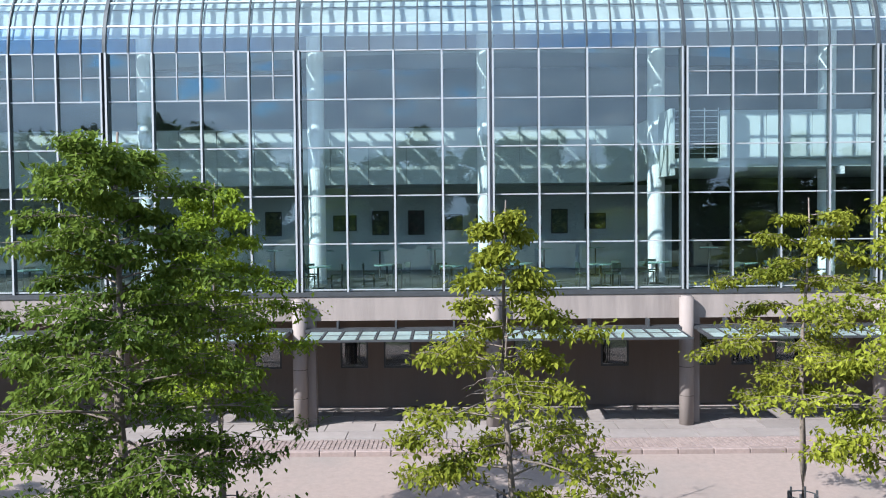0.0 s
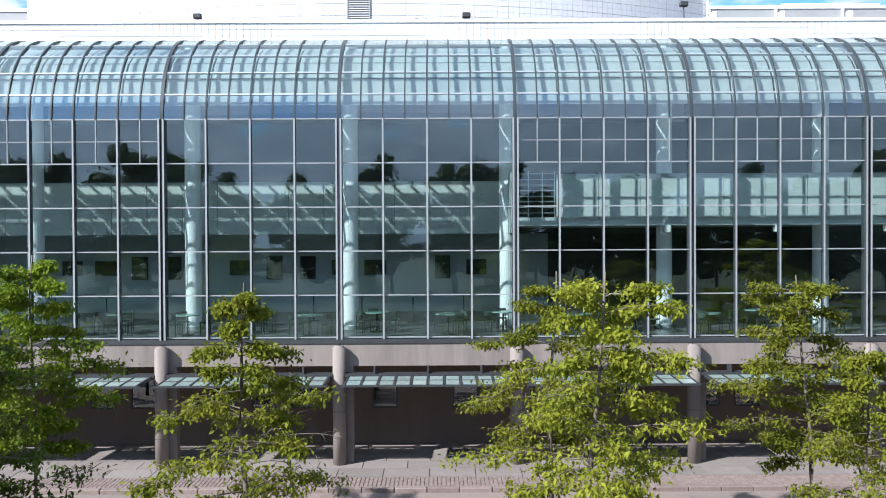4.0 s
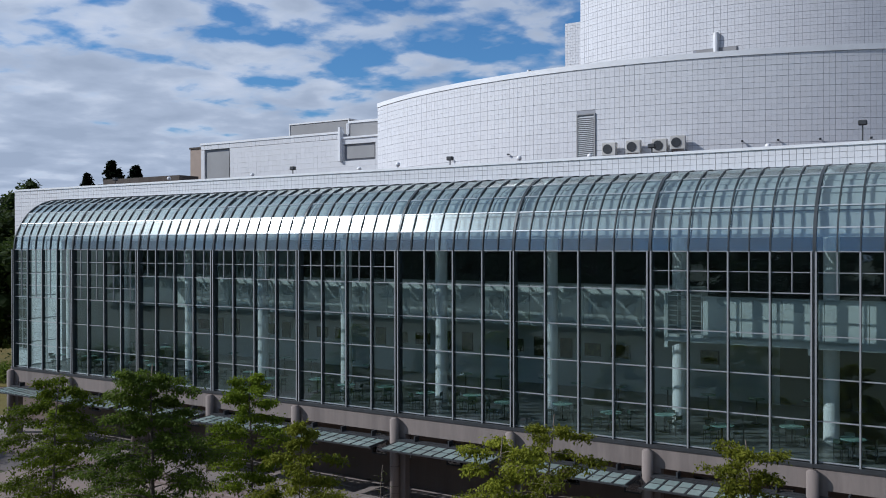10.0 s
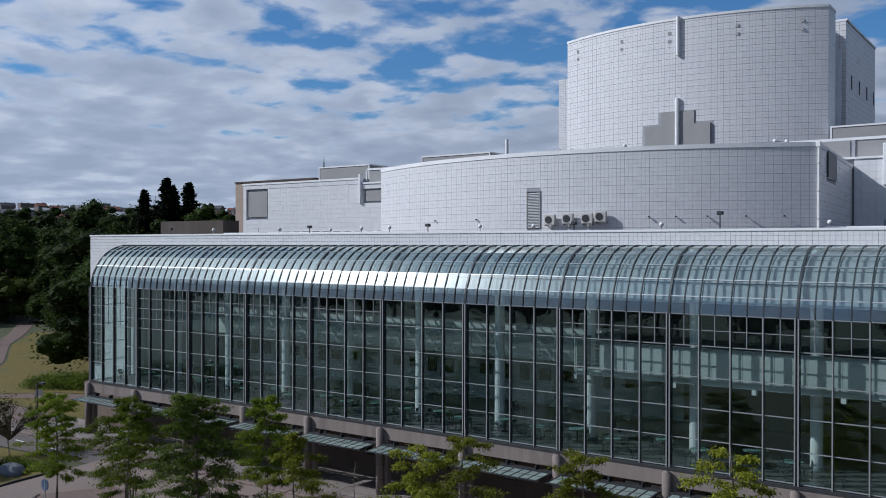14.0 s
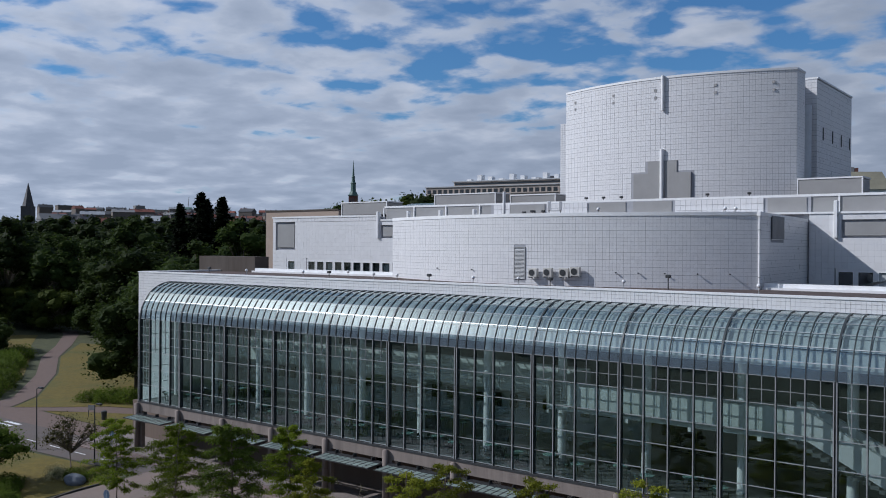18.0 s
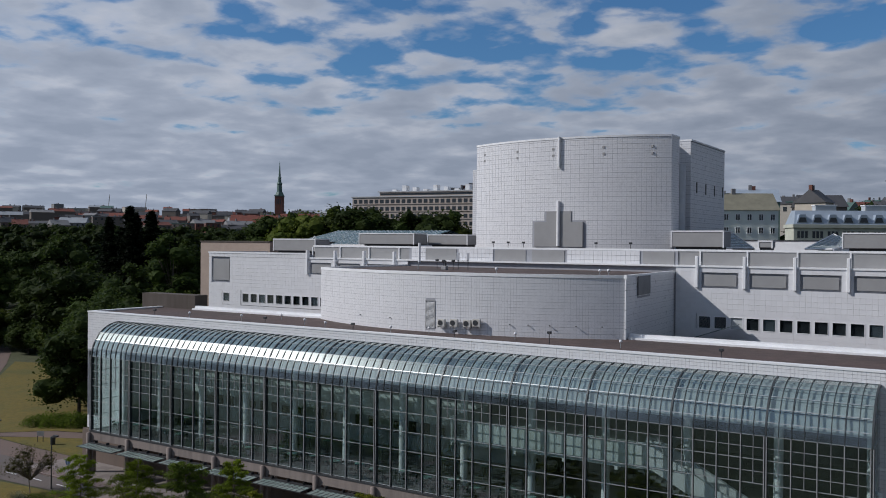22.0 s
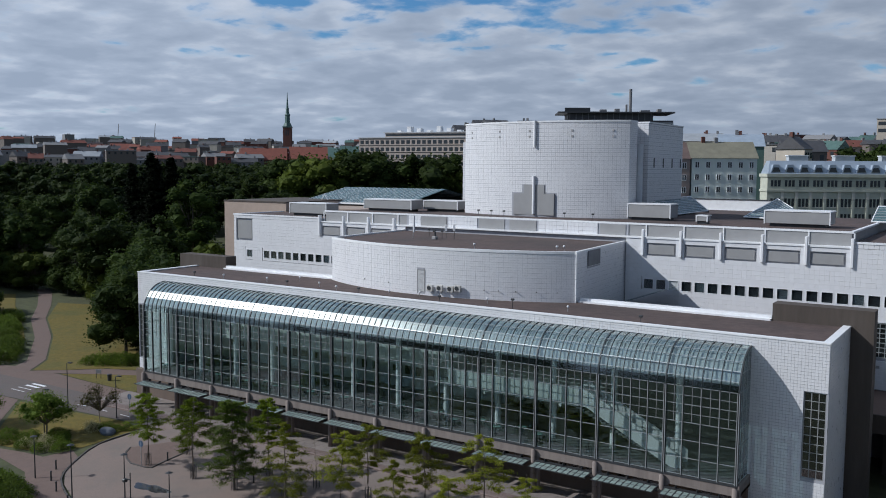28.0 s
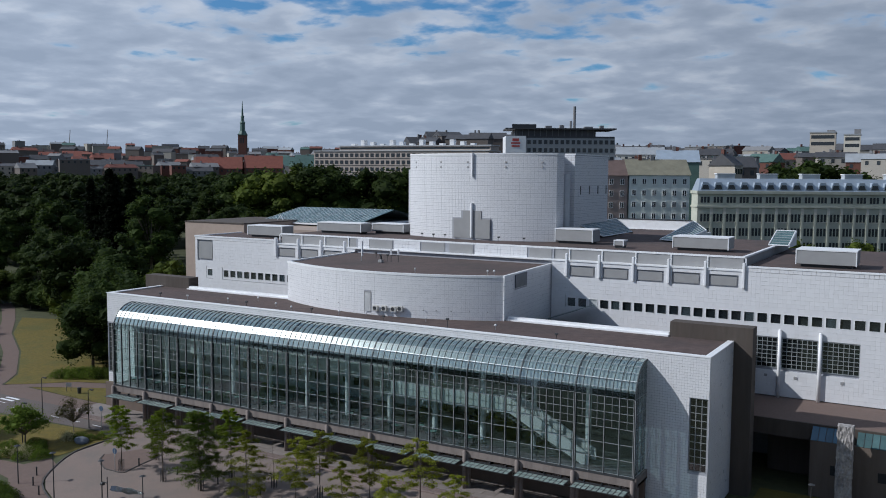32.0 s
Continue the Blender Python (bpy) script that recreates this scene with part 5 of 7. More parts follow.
tagged(put("stone_pillar", mesh_of("stone_pillar", bm, M_STONE), at=(88.75, 14.2, 0)), "rough hewn grey granite pillar", "pillar")
sheet("side_lawn", [(80.5, 3.5), (80.5, 16.5), (140, 16.5), (140, -1.0), (86.5, -1.0)], 0.0, M_GRASS, "small lawn beside the low wing", "lawn")

# ---- things on the roofs ----
def plant_box(x0, x1, y0, y1, z0, z1):
    g = root("roof_plant", ((x0 + x1) / 2, (y0 + y1) / 2, z0), 0, "white-framed grey ventilation housing on the roof", "ventilation housing", "housings on the roof")
    w, d, hgt = (x1 - x0) / 2, (y1 - y0) / 2, z1 - z0
    part("plinth", B((-w * 0.85, w * 0.85, -d * 0.8, d * 0.8, 0, 0.35)), M_DARKMETAL, g)
    bm = B((-w, w, -d, d, 0.35, hgt))
    soften(bm, 0.05)
    part("housing", bm, M_GREYPANEL, g)
    part("lid", B((-w - 0.06, w + 0.06, -d - 0.06, d + 0.06, hgt, hgt + 0.14)), M_WHITE, g)
    for sx in (-1, 1):
        part("corner_post", B((sx * w - 0.06, sx * w + 0.06, -d - 0.05, -d + 0.05, 0.3, hgt)), M_WHITE, g)


for b in ((-6.2, 1.2, 33, 36, 21.96, 23.8), (6.2, 14.9, 36, 39, 22.96, 24.6), (14.4, 20.4, 40, 43, 22.96, 24.5), (47.5, 53.1, 38, 41, 22.96, 24.95), (65.0, 72.1, 36, 39.5, 22.96, 24.7), (80.7, 87.3, 33, 37.5, 21.96, 23.95), (57.5, 58.8, 34.5, 36, 22.96, 23.9), (96, 104, 34, 38, 21.96, 24.0)):
    plant_box(*b)




def rooflight(x0, x1, y0, y1, z, hgt, n, along="x", solid=True):
    """A long glass ridge on a low white curb."""
    g = root("ridge_rooflight", ((x0 + x1) / 2, (y0 + y1) / 2, z), 0 if along == "x" else math.pi / 2, "greenish glass ridge rooflight with white edges", "rooflight", "ridge rooflights")
    L, W = ((x1 - x0), (y1 - y0)) if along == "x" else ((y1 - y0), (x1 - x0))
    part("curb", B((-L / 2, L / 2, -W / 2, W / 2, 0, 0.3)), M_WHITE, g)
    ang = math.atan2(hgt, W / 2)
    sl = math.hypot(hgt, W / 2)
    for s in (-1, 1):
        for i in range(n):
            m = Matrix.Translation((-L / 2 + L * (i + 0.5) / n, s * W / 4, 0.3 + hgt / 2)) @ Matrix.Rotation(-s * ang, 4, "X")
            bm = bmesh.new()
            box(bm, -L / n / 2 + 0.03, L / n / 2 - 0.03, -sl / 2 + 0.02, sl / 2 - 0.02, -0.02, 0.02, m)
            part("pane", bm, M_ROOFGLASS, g)
            bm = bmesh.new()
            box(bm, -L / n / 2 - 0.03, -L / n / 2 + 0.03, -sl / 2, sl / 2, -0.03, 0.05, m)
            part("glazing_bar", bm, M_WHITE, g)


def shed_light(corners, n, label):
    """A sloping glass roof over four corners (low left, low right, high right, high left) with a white cheek at its open side."""
    g = root("shed_rooflight", (corners[0][0], corners[0][1], 22.9), 0, label, "rooflight", "sloping rooflights of the roof")
    o = Vector((corners[0][0], corners[0][1], 22.9))
    a, b, c, d = (Vector(p) - o for p in corners)
    for i in range(n):
        q = [a.lerp(d, (i + 0.04) / n), b.lerp(c, (i + 0.04) / n), b.lerp(c, (i + 0.96) / n), a.lerp(d, (i + 0.96) / n)]
        bm = bmesh.new()
        v = [bm.verts.new(p) for p in q] + [bm.verts.new(p - Vector((0, 0, 0.06))) for p in q]
        for f in ((0, 1, 2, 3), (7, 6, 5, 4), (0, 4, 5, 1), (1, 5, 6, 2), (2, 6, 7, 3), (3, 7, 4, 0)):
            bm.faces.new([v[k] for k in f])
        part("pane", bm, M_ROOFGLASS, g)
        bm = bmesh.new()
        rod(bm, a.lerp(d, i / n), b.lerp(c, i / n), 0.06, n=5)
        part("glazing_bar", bm, M_ALU, g)
    bm = bmesh.new()
    for p, q in ((a, b), (b, c), (c, d), (d, a)):
        rod(bm, p, q, 0.09, n=6)
    part("edge_frame", bm, M_WHITE, g)
    bm = bmesh.new()
    side = [b, c, Vector((c.x, c.y, 0)), Vector((b.x, b.y, 0))]
    v = [bm.verts.new(p + Vector((e, 0, 0))) for e in (0.02, 0.14) for p in side]
    for f in ((0, 1, 2, 3), (7, 6, 5, 4), (0, 4, 5, 1), (1, 5, 6, 2), (2, 6, 7, 3), (3, 7, 4, 0)):
        bm.faces.new([v[k] for k in f])
    bmesh.ops.recalc_face_normals(bm, faces=bm.faces[:])
    part("cheek", bm, M_WHITE, g)


rooflight(-22.5, 1.0, 54.0, 80.0, 22.9, 2.4, 26)
shed_light(((58.9, 50.7, 23.2), (62.1, 49.0, 23.2), (62.0, 66.0, 23.9), (58.9, 70.0, 25.15)), 12, "ribbed glass rooflight rising to the back of the roof")
shed_light(((74.6, 49.5, 23.2), (77.2, 49.5, 23.2), (77.2, 55.5, 24.9), (74.6, 55.5, 24.9)), 6, "sloping glass rooflight with a white cheek")
shed_light(((46.8, 48.0, 25.3), (46.8, 66.0, 25.3), (49.6, 66.0, 23.2), (49.6, 52.0, 23.2)), 10, "sloping glass lean-to beside the tower")
g = root("gable_frame", (-17.0, 53.9, 22.9), 0, "small white triangular frame at the end of a rooflight", "gable frame")
bm = bmesh.new()
for p, q in (((-1.0, 0.3), (0.1, 1.6)), ((0.1, 1.6), (1.0, 0.3)), ((-1.0, 0.3), (1.0, 0.3))):
    rod(bm, (p[0], 0, p[1]), (q[0], 0, q[1]), 0.09, n=6)
part("frame", bm, M_WHITE, g)
tagged(put("rear_block", mesh_of("rear_block", B((-23.0, 3.6, 44.0, 86, -0.5, 22.6)), M_TAN)), "low rear block of the house", "building", kind="structure")
g = root("rear_wing", (60, 80, 0), 0, "white rear wing of the house", "building", kind="structure")
part("wall", B((-56.3, -2, -18, 6, -0.5, 22.4)), M_TILE, g)
part("roof", B((-56.0, -2.4, -17.6, 5.6, 22.4, 22.5)), M_ROOF, g)
part("rear_wall", B((-21.3, -5.7, 6.0, 6.4, -0.5, 24.3)), M_WHITE, g)
part("coping", B((-21.4, -5.6, 5.9, 6.5, 24.3, 24.45)), M_DARKMETAL, g)

# air conditioners at the drum
_a = bmesh.new()
box(_a, -0.42, 0.42, -0.17, 0.17, 0, 0.75)
soften(_a, 0.03)
ACB = mesh_of("casing", _a, material("beige_casing", (0.5, 0.49, 0.46), 0.5, vary=0.08))
_a = bmesh.new()
rod(_a, (-0.08, -0.18, 0.38), (-0.08, -0.2, 0.38), 0.27, n=20)
ACG = mesh_of("grille", _a, M_DARKMETAL)
ACF = mesh_of("foot_bracket", B((-0.4, -0.34, -0.2, 0.35, -0.08, 0.0), (0.34, 0.4, -0.2, 0.35, -0.08, 0.0)), M_ALU)
for x, z in ((37.35, 16.3), (38.55, 16.35), (39.8, 16.35), (40.65, 16.45)):
    a = math.asin((x - DC[0]) / DR)
    g = root("air_conditioner", (x, DC[1] - math.cos(a) * DR - 0.32, z), a, "beige outdoor air conditioner on the drum wall", "air conditioner", "air conditioners")
    g.scale = (0.85, 0.85, 0.85)
    put("casing", ACB, g), put("grille", ACG, g), put("foot_bracket", ACF, g)


def roof_light_pole(x, y, z, hgt=0.7):
    g = root("roof_lamp", (x, y, z), 0, "small dark floodlight on a short post", "floodlight", "floodlights on the roofs")
    bm = bmesh.new()
    rod(bm, (0, 0, 0), (0, 0, hgt), 0.03, n=6)
    part("post", bm, M_DARKMETAL, g)
    bm = B((-0.16, 0.16, -0.12, 0.12, hgt, hgt + 0.2))
    soften(bm, 0.03)
    part("head", bm, M_DARKMETAL, g)


for x in (4.0, 19.5, 30.0, 40.5, 49.0, 62.0):
    roof_light_pole(x, 4.6, 15.72, 0.5 if x != 49.0 else 0.9)
for x in (27.0, 29.0, 31.0, 40.0, 44.0):
    roof_light_pole(x, 35.0, 22.96, 0.6)
for x, y in ((27.5, 22.0), (29.6, 20.0), (30.5, 20.4)):
    roof_light_pole(x, y, 20.8, 0.8)
_l = bmesh.new()
rod(_l, (0, 0, 0), (0, 0, 0.45), 0.025, n=6)
RLP = mesh_of("lamp_post", _l, M_ALU)
_l = bmesh.new()
bmesh.ops.create_uvsphere(_l, u_segments=12, v_segments=6, radius=0.13, matrix=Matrix.Translation((0, 0, 0.5)))
RLH = mesh_of("lamp_globe", _l, M_WHITE, True)
for x, y, z in ((8.5, 5.2, 15.72), (15.0, 6.0, 15.72), (17.5, 9.0, 15.72), (23.0, 6.2, 15.72), (26.5, 5.0, 15.72), (33.5, 5.4, 15.72), (36.8, 6.4, 15.72), (45.0, 6.6, 15.72), (54.0, 6.5, 15.72), (41.0, 10.6, 20.8), (49.5, 13.2, 20.8), (50.0, 13.9, 20.8)):
    g = root("roof_globe_lamp", (x, y, z), 0, "small white globe lamp on the roof", "lamp", "globe lamps of the roofs")
    put("post", RLP, g), put("globe", RLH, g)
g = root("antenna", (27.0, 19.2, 20.8), 0, "white panel antenna on a roof mast", "antenna")
bm = bmesh.new()
rod(bm, (0, 0, 0), (0, 0, 2.6), 0.04, n=8)
part("mast", bm, M_ALU, g)
bm = bmesh.new()
rod(bm, (0.12, 0, 0.7), (0.12, 0, 2.7), 0.13, n=12)
part("panel", bm, M_WHITE, g)
g = root("roof_vent_unit", (30.6, 18.6, 20.8), 0, "small grey ventilation unit on the drum roof", "ventilation unit")
bm = B((-0.3, 0.3, -0.25, 0.25, 0.0, 0.4))
soften(bm, 0.05)
part("casing", bm, M_GREYPANEL, g)
bm = bmesh.new()
rod(bm, (0.1, 0, 0.4), (0.1, 0, 0.9), 0.09, n=12)
part("stack", bm, M_DARKMETAL, g)
g = root("antenna_cluster", (31.8, 20.2, 20.8), 0.4, "cluster of small panel antennas on a frame", "antenna")
bm = bmesh.new()
for x in (-0.5, 0.5):
    rod(bm, (x, 0, 0), (x, 0, 1.7), 0.035, n=6)
rod(bm, (-0.6, 0, 0.9), (0.6, 0, 0.9), 0.03, n=6)
part("frame", bm, M_DARKMETAL, g)
for x in (-0.5, 0.5):
    bm = B((x - 0.14, x + 0.14, -0.16, -0.05, 0.95, 1.75))
    soften(bm, 0.03)
    part("panel", bm, M_WHITE, g)
# glazed lean-to in the court beside the drum
g = root("court_rooflight", (51.5, 20, 13.5), 0, "dull green glass lean-to in the roof court", "rooflight")
for i in range(6):
    bm = bmesh.new()
    m = Matrix.Translation((3.0, 2.0 + 1.1 * i, 1.6)) @ Matrix.Rotation(radians(-20), 4, "Y")
    box(bm, -3.0, 3.0, -0.5, 0.5, -0.02, 0.02, m)
    part("pane", bm, M_ROOFGLASS, g)
    bm = bmesh.new()
    box(bm, -3.0, 3.0, 0.51, 0.58, -0.03, 0.05, m)
    part("glazing_bar", bm, M_ALU, g)
tagged(put("court_floor", mesh_of("court_floor", B((0.7, 76, 14.9, WY, 12.4, 12.8), (0.7, 71, 13.5, 14.9, 12.4, 12.8)), M_ROOF)), "felt floor of the roof court", "roof", kind="structure")



# ---- trees and planting ----
def rise(x, y):
    """The park and the town behind lie on slowly rising ground."""
    r = math.hypot(min(0.0, x + 30.0), max(0.0, y - 95.0))
    s = min(1.0, max(0.0, (r - 70.0) / 230.0))
    far = min(1.0, max(0.0, (r - 250.0) / 900.0))
    return 9.0 * s * s * (3 - 2 * s) + 26.0 * far * far * (3 - 2 * far)


def hill():
    """The rising ground, from the edge of the park to the horizon, one sheet with the flat part."""
    xs = [-2600, -2000, -1500, -1100, -850, -650, -520, -420, -340, -280, -230, -190, -160, -130, -105, -85, -65, -45, -25, 0, 40, 90, 150, 250, 400, 700, 1200, 2600]
    ys = [-700, -300, -120, -60, -22, -3.2, 10, 25, 40, 55, 70, 90, 110, 130, 155, 180, 210, 250, 300, 360, 430, 520, 640, 800, 1000, 1300, 1800, 2600, 3800]
    v = [(x, y, ground_z(y) - 0.06 + rise(x, y)) for y in ys for x in xs]
    n = len(xs)
    f = [(j * n + i, j * n + i + 1, (j + 1) * n + i + 1, (j + 1) * n + i) for j in range(len(ys) - 1) for i in range(n - 1)]
    old = bpy.data.objects["ground"]
    me = bpy.data.meshes.new("ground")
    me.from_pydata(v, [], f)
    me.materials.append(M_EARTH)
    old.data = me


hill()


def leaf_cloud(centres, size, droop, rng, flat=0.5, width=0.36):
    """Verts and faces of single folded leaves at the given places."""
    n = len(centres)
    c = np.array(centres)
    az = rng.uniform(0, 2 * math.pi, n)
    tilt = rng.normal(-droop, flat, n)
    roll = rng.normal(0, 0.5, n)
    s = size * rng.uniform(0.6, 1.25, n)
    d = np.stack([np.cos(az) * np.cos(tilt), np.sin(az) * np.cos(tilt), np.sin(tilt)], 1)
    side = np.stack([-np.sin(az), np.cos(az), np.zeros(n)], 1)
    up = np.cross(d, side)
    side = side * np.cos(roll)[:, None] + up * np.sin(roll)[:, None]
    a, b = c, c + d * s[:, None]
    m = (a + b) / 2 + np.array([0, 0, 0.0])
    l, r = m + side * (s * width)[:, None], m - side * (s * width)[:, None]
    m2 = up * (s * 0.07)[:, None]
    v = np.stack([a, l + m2, b, r + m2], 1).reshape(-1, 3)
    k = np.arange(n) * 4
    f = np.concatenate([np.stack([k, k + 1, k + 2], 1), np.stack([k, k + 2, k + 3], 1)])
    return v.tolist(), f.tolist()


def limb(bm, pts, r0, r1, n=6):
    rings = []
    for i, p in enumerate(pts):
        p = Vector(p)
        d = (Vector(pts[min(i + 1, len(pts) - 1)]) - Vector(pts[max(i - 1, 0)])).normalized()
        q = d.to_track_quat("Z", "Y")
        r = r0 + (r1 - r0) * i / (len(pts) - 1)
        rings.append([bm.verts.new(p + q @ Vector((r * math.cos(2 * math.pi * k / n), r * math.sin(2 * math.pi * k / n), 0))) for k in range(n)])
    for a, b in zip(rings, rings[1:]):
        for k in range(n):
            bm.faces.new((a[k], a[(k + 1) % n], b[(k + 1) % n], b[k]))
    bm.faces.new(rings[-1])


def grow(seed, hgt, spread, base, limbs, twigs, leaves, leaf, shape, droop=0.35, lean=0.0, trunk_r=0.09, rise_by=0.42, layer=0.11):
    """Trunk and limbs as one mesh, leaves as another. shape(f): reach of the limbs at height fraction f."""
    rr = random.Random(seed)
    rng = np.random.default_rng(seed)
    bm = bmesh.new()
    pts, x, y = [], 0.0, 0.0
    for i in range(9):
        f = i / 8
        pts.append((x + lean * f * f, y, hgt * 0.96 * f - 0.1))
        x += rr.uniform(-0.10, 0.10) * hgt / 10
        y += rr.uniform(-0.10, 0.10) * hgt / 10
    limb(bm, pts, trunk_r, trunk_r * 0.15, 8)
    spots = []

    def trunk_at(f):
        i = min(7, int(f * 8))
        g = f * 8 - i
        return Vector(pts[i]).lerp(Vector(pts[i + 1]), g)

    for k in range(limbs):
        f = base + (0.97 - base) * (k + rr.uniform(0, 0.8)) / limbs
        o = trunk_at(min(0.99, f))
        a = k * 2.39996 + rr.uniform(-0.5, 0.5)
        reach = spread * shape((f - base) / (1 - base)) * rr.uniform(0.55, 1.25)
        el = rr.uniform(rise_by - 0.22, rise_by + 0.22)
        lp = [o]
        d = Vector((math.cos(a), math.sin(a), el))
        p = o.copy()
        for s in range(4):
            d = Vector((d.x + rr.uniform(-0.2, 0.2), d.y + rr.uniform(-0.2, 0.2), d.z - 0.15 + rr.uniform(-0.08, 0.08))).normalized()
            p = p + d * reach / 4
            lp.append(p.copy())
        limb(bm, lp, max(0.012, trunk_r * 0.35 * (1.1 - f)), 0.006, 5)
        for t in range(twigs):
            g = 1.0 - 0.75 * rr.random() ** 1.6
            i = min(3, int(g * 4))
            q = lp[i].lerp(lp[i + 1], g * 4 - i)
            ta = a + rr.uniform(-1.5, 1.5)
            tl = reach * rr.uniform(0.18, 0.42)
            e = q + Vector((math.cos(ta), math.sin(ta), rr.uniform(-0.26, 0.14))) * tl
            if tl > 0.35:
                limb(bm, [q, q.lerp(e, 0.55) + Vector((0, 0, 0.04)), e], 0.009, 0.003, 3)
            for s in range(leaves):
                u = rr.uniform(0.1, 1.1)
                w = q.lerp(e, u)
                spots.append((w.x + rr.gauss(0, 0.09), w.y + rr.gauss(0, 0.09), w.z + rr.gauss(0, layer * 0.6)))
    return bm, spots, rng


def tree_kind(name, label, mat, group, seed, hgt, spread, base, limbs, twigs, leaves, leaf, shape, droop=0.35, **kw):
    bm, spots, rng = grow(seed, hgt, spread, base, limbs, twigs, leaves, leaf, shape, droop, **kw)
    tm = mesh_of("trunk", bm, M_BARK, True)
    v, f = leaf_cloud(spots, leaf, droop + 0.32, rng, 0.42, 0.25)
    cm = bpy.data.meshes.new("crown")
    cm.from_pydata(v, [], f)
    cm.materials.append(mat)

    def plant(x, y, z, rz=0.0, s=1.0):
        g = root(name, (x, y, z), rz, label, "tree", group)
        g.scale = (s, s, s)
        put("trunk", tm, g), put("crown", cm, g)
        return g
    return plant


def oval(f):
    return max(0.07, math.sin(math.pi * min(1, (f * 0.80 + 0.22))) ** 0.9)


def broad(f):
    return max(0.12, (1.0 - 0.78 * f) * (0.75 + 0.5 * min(f, 0.5)))


def sprays(f):
    return max(0.06, 1.05 * (1 - f) ** 0.75 * (0.65 + 0.9 * min(f, 0.4)))


def umbel(f):
    return max(0.16, (0.55 + 1.5 * min(f, 0.3)) * (1 - f) ** 0.45)


FORE = "trees of the forecourt"
L1 = tree_kind("plaza_tree", "young forecourt tree with layered green leaves", M_LEAF, FORE, 11, 8.3, 2.35, 0.38, 42, 17, 24, 0.13, umbel)
L2 = tree_kind("plaza_tree", "young forecourt tree with layered green leaves", M_LEAF, FORE, 21, 8.5, 2.4, 0.36, 44, 17, 24, 0.13, umbel, lean=0.25)
L3 = tree_kind("plaza_tree", "dense dark green forecourt tree", M_LEAFD, FORE, 13, 9.3, 3.3, 0.15, 92, 17, 27, 0.13, broad, trunk_r=0.13, rise_by=0.5, layer=0.10)
L4 = tree_kind("plaza_tree", "slim young forecourt tree with green leaves", M_LEAF, FORE, 14, 8.3, 1.8, 0.4, 40, 17, 24, 0.13, umbel)
L5 = tree_kind("plaza_tree", "sparse young forecourt tree with drooping yellow-green sprays", M_LEAFY, FORE, 15, 8.1, 3.0, 0.1, 44, 17, 23, 0.13, sprays, rise_by=0.22)
L6 = tree_kind("plaza_tree", "sparse tall forecourt tree with flat tiers of leaves", M_LEAFY, FORE, 16, 8.0, 2.2, 0.45, 24, 18, 25, 0.13, umbel, rise_by=0.3, lean=0.3, layer=0.08)
L7 = tree_kind("plaza_tree", "young forecourt tree with yellow-green leaves", M_LEAFY, FORE, 12, 8.3, 2.35, 0.4, 36, 17, 24, 0.13, umbel, lean=0.6)
BARE = tree_kind("plaza_tree", "leafless thin dead tree", M_LEAF, FORE, 16, 5.4, 1.2, 0.3, 22, 6, 1, 0.06, oval, trunk_r=0.05)
A, Bq = -13.4, -9.3
za, zb = ground_z(A), ground_z(Bq)
TREES = ((L1, 17.1, A, za, 0.3, 0.97), (L2, 23.8, A, za, 1.9, 1.0), (L3, 29.4, A, za, 0.4, 1.0), (L5, 35.75, A, za, 2.6, 1.0), (L7, 42.2, A, za, 0.2, 1.0), (L5, 47.75, A, za, 2.2, 0.84), (L7, 53.5, A, za, 3.3, 0.78),
         (L4, 29.95, Bq, zb, 1.1, 1.0), (BARE, 35.95, Bq, zb, 0.0, 1.0), (L6, 42.05, Bq, zb, 0.8, 0.98), (L7, 48.25, Bq, zb, 2.9, 0.93), (L6, 54.1, Bq, zb, 4.0, 1.1), (L6, 57.9, Bq, zb, 1.0, 0.74), (L4, 18.2, Bq, zb, 3.0, 0.7))
_g = bmesh.new()
rod(_g, (0, 0, 0), (0, 0, 1.3), 0.025, n=8)
GPOST = mesh_of("guard_post", _g, M_DARKMETAL)
_g = bmesh.new()
for z in (0.35, 1.2):
    for k in range(16):
        a, b = k * math.pi / 8, (k + 1) * math.pi / 8
        rod(_g, (0.3 * math.cos(a), 0.3 * math.sin(a), z), (0.3 * math.cos(b), 0.3 * math.sin(b), z), 0.014, n=5)
GRING = mesh_of("guard_ring", _g, M_DARKMETAL)
for plant, x, y, z, rz, s in TREES:
    plant(x, y, z, rz, s)
    g = root("tree_guard", (x, y, z), 0, "dark metal tree guard of upright bars", "tree guard", "tree guards")
    for k in range(6):
        put("post", GPOST, g, (0.3 * math.cos(k * math.pi / 3), 0.3 * math.sin(k * math.pi / 3), 0))
    put("ring", GRING, g)

# the park: broad trees, firs and shrubs
_i = bmesh.new()
bmesh.ops.create_icosphere(_i, subdivisions=2, radius=1.0)
ICO_V = [v.co.copy() for v in _i.verts]
ICO_F = [tuple(v.index for v in f.verts) for f in _i.faces]
_i.free()


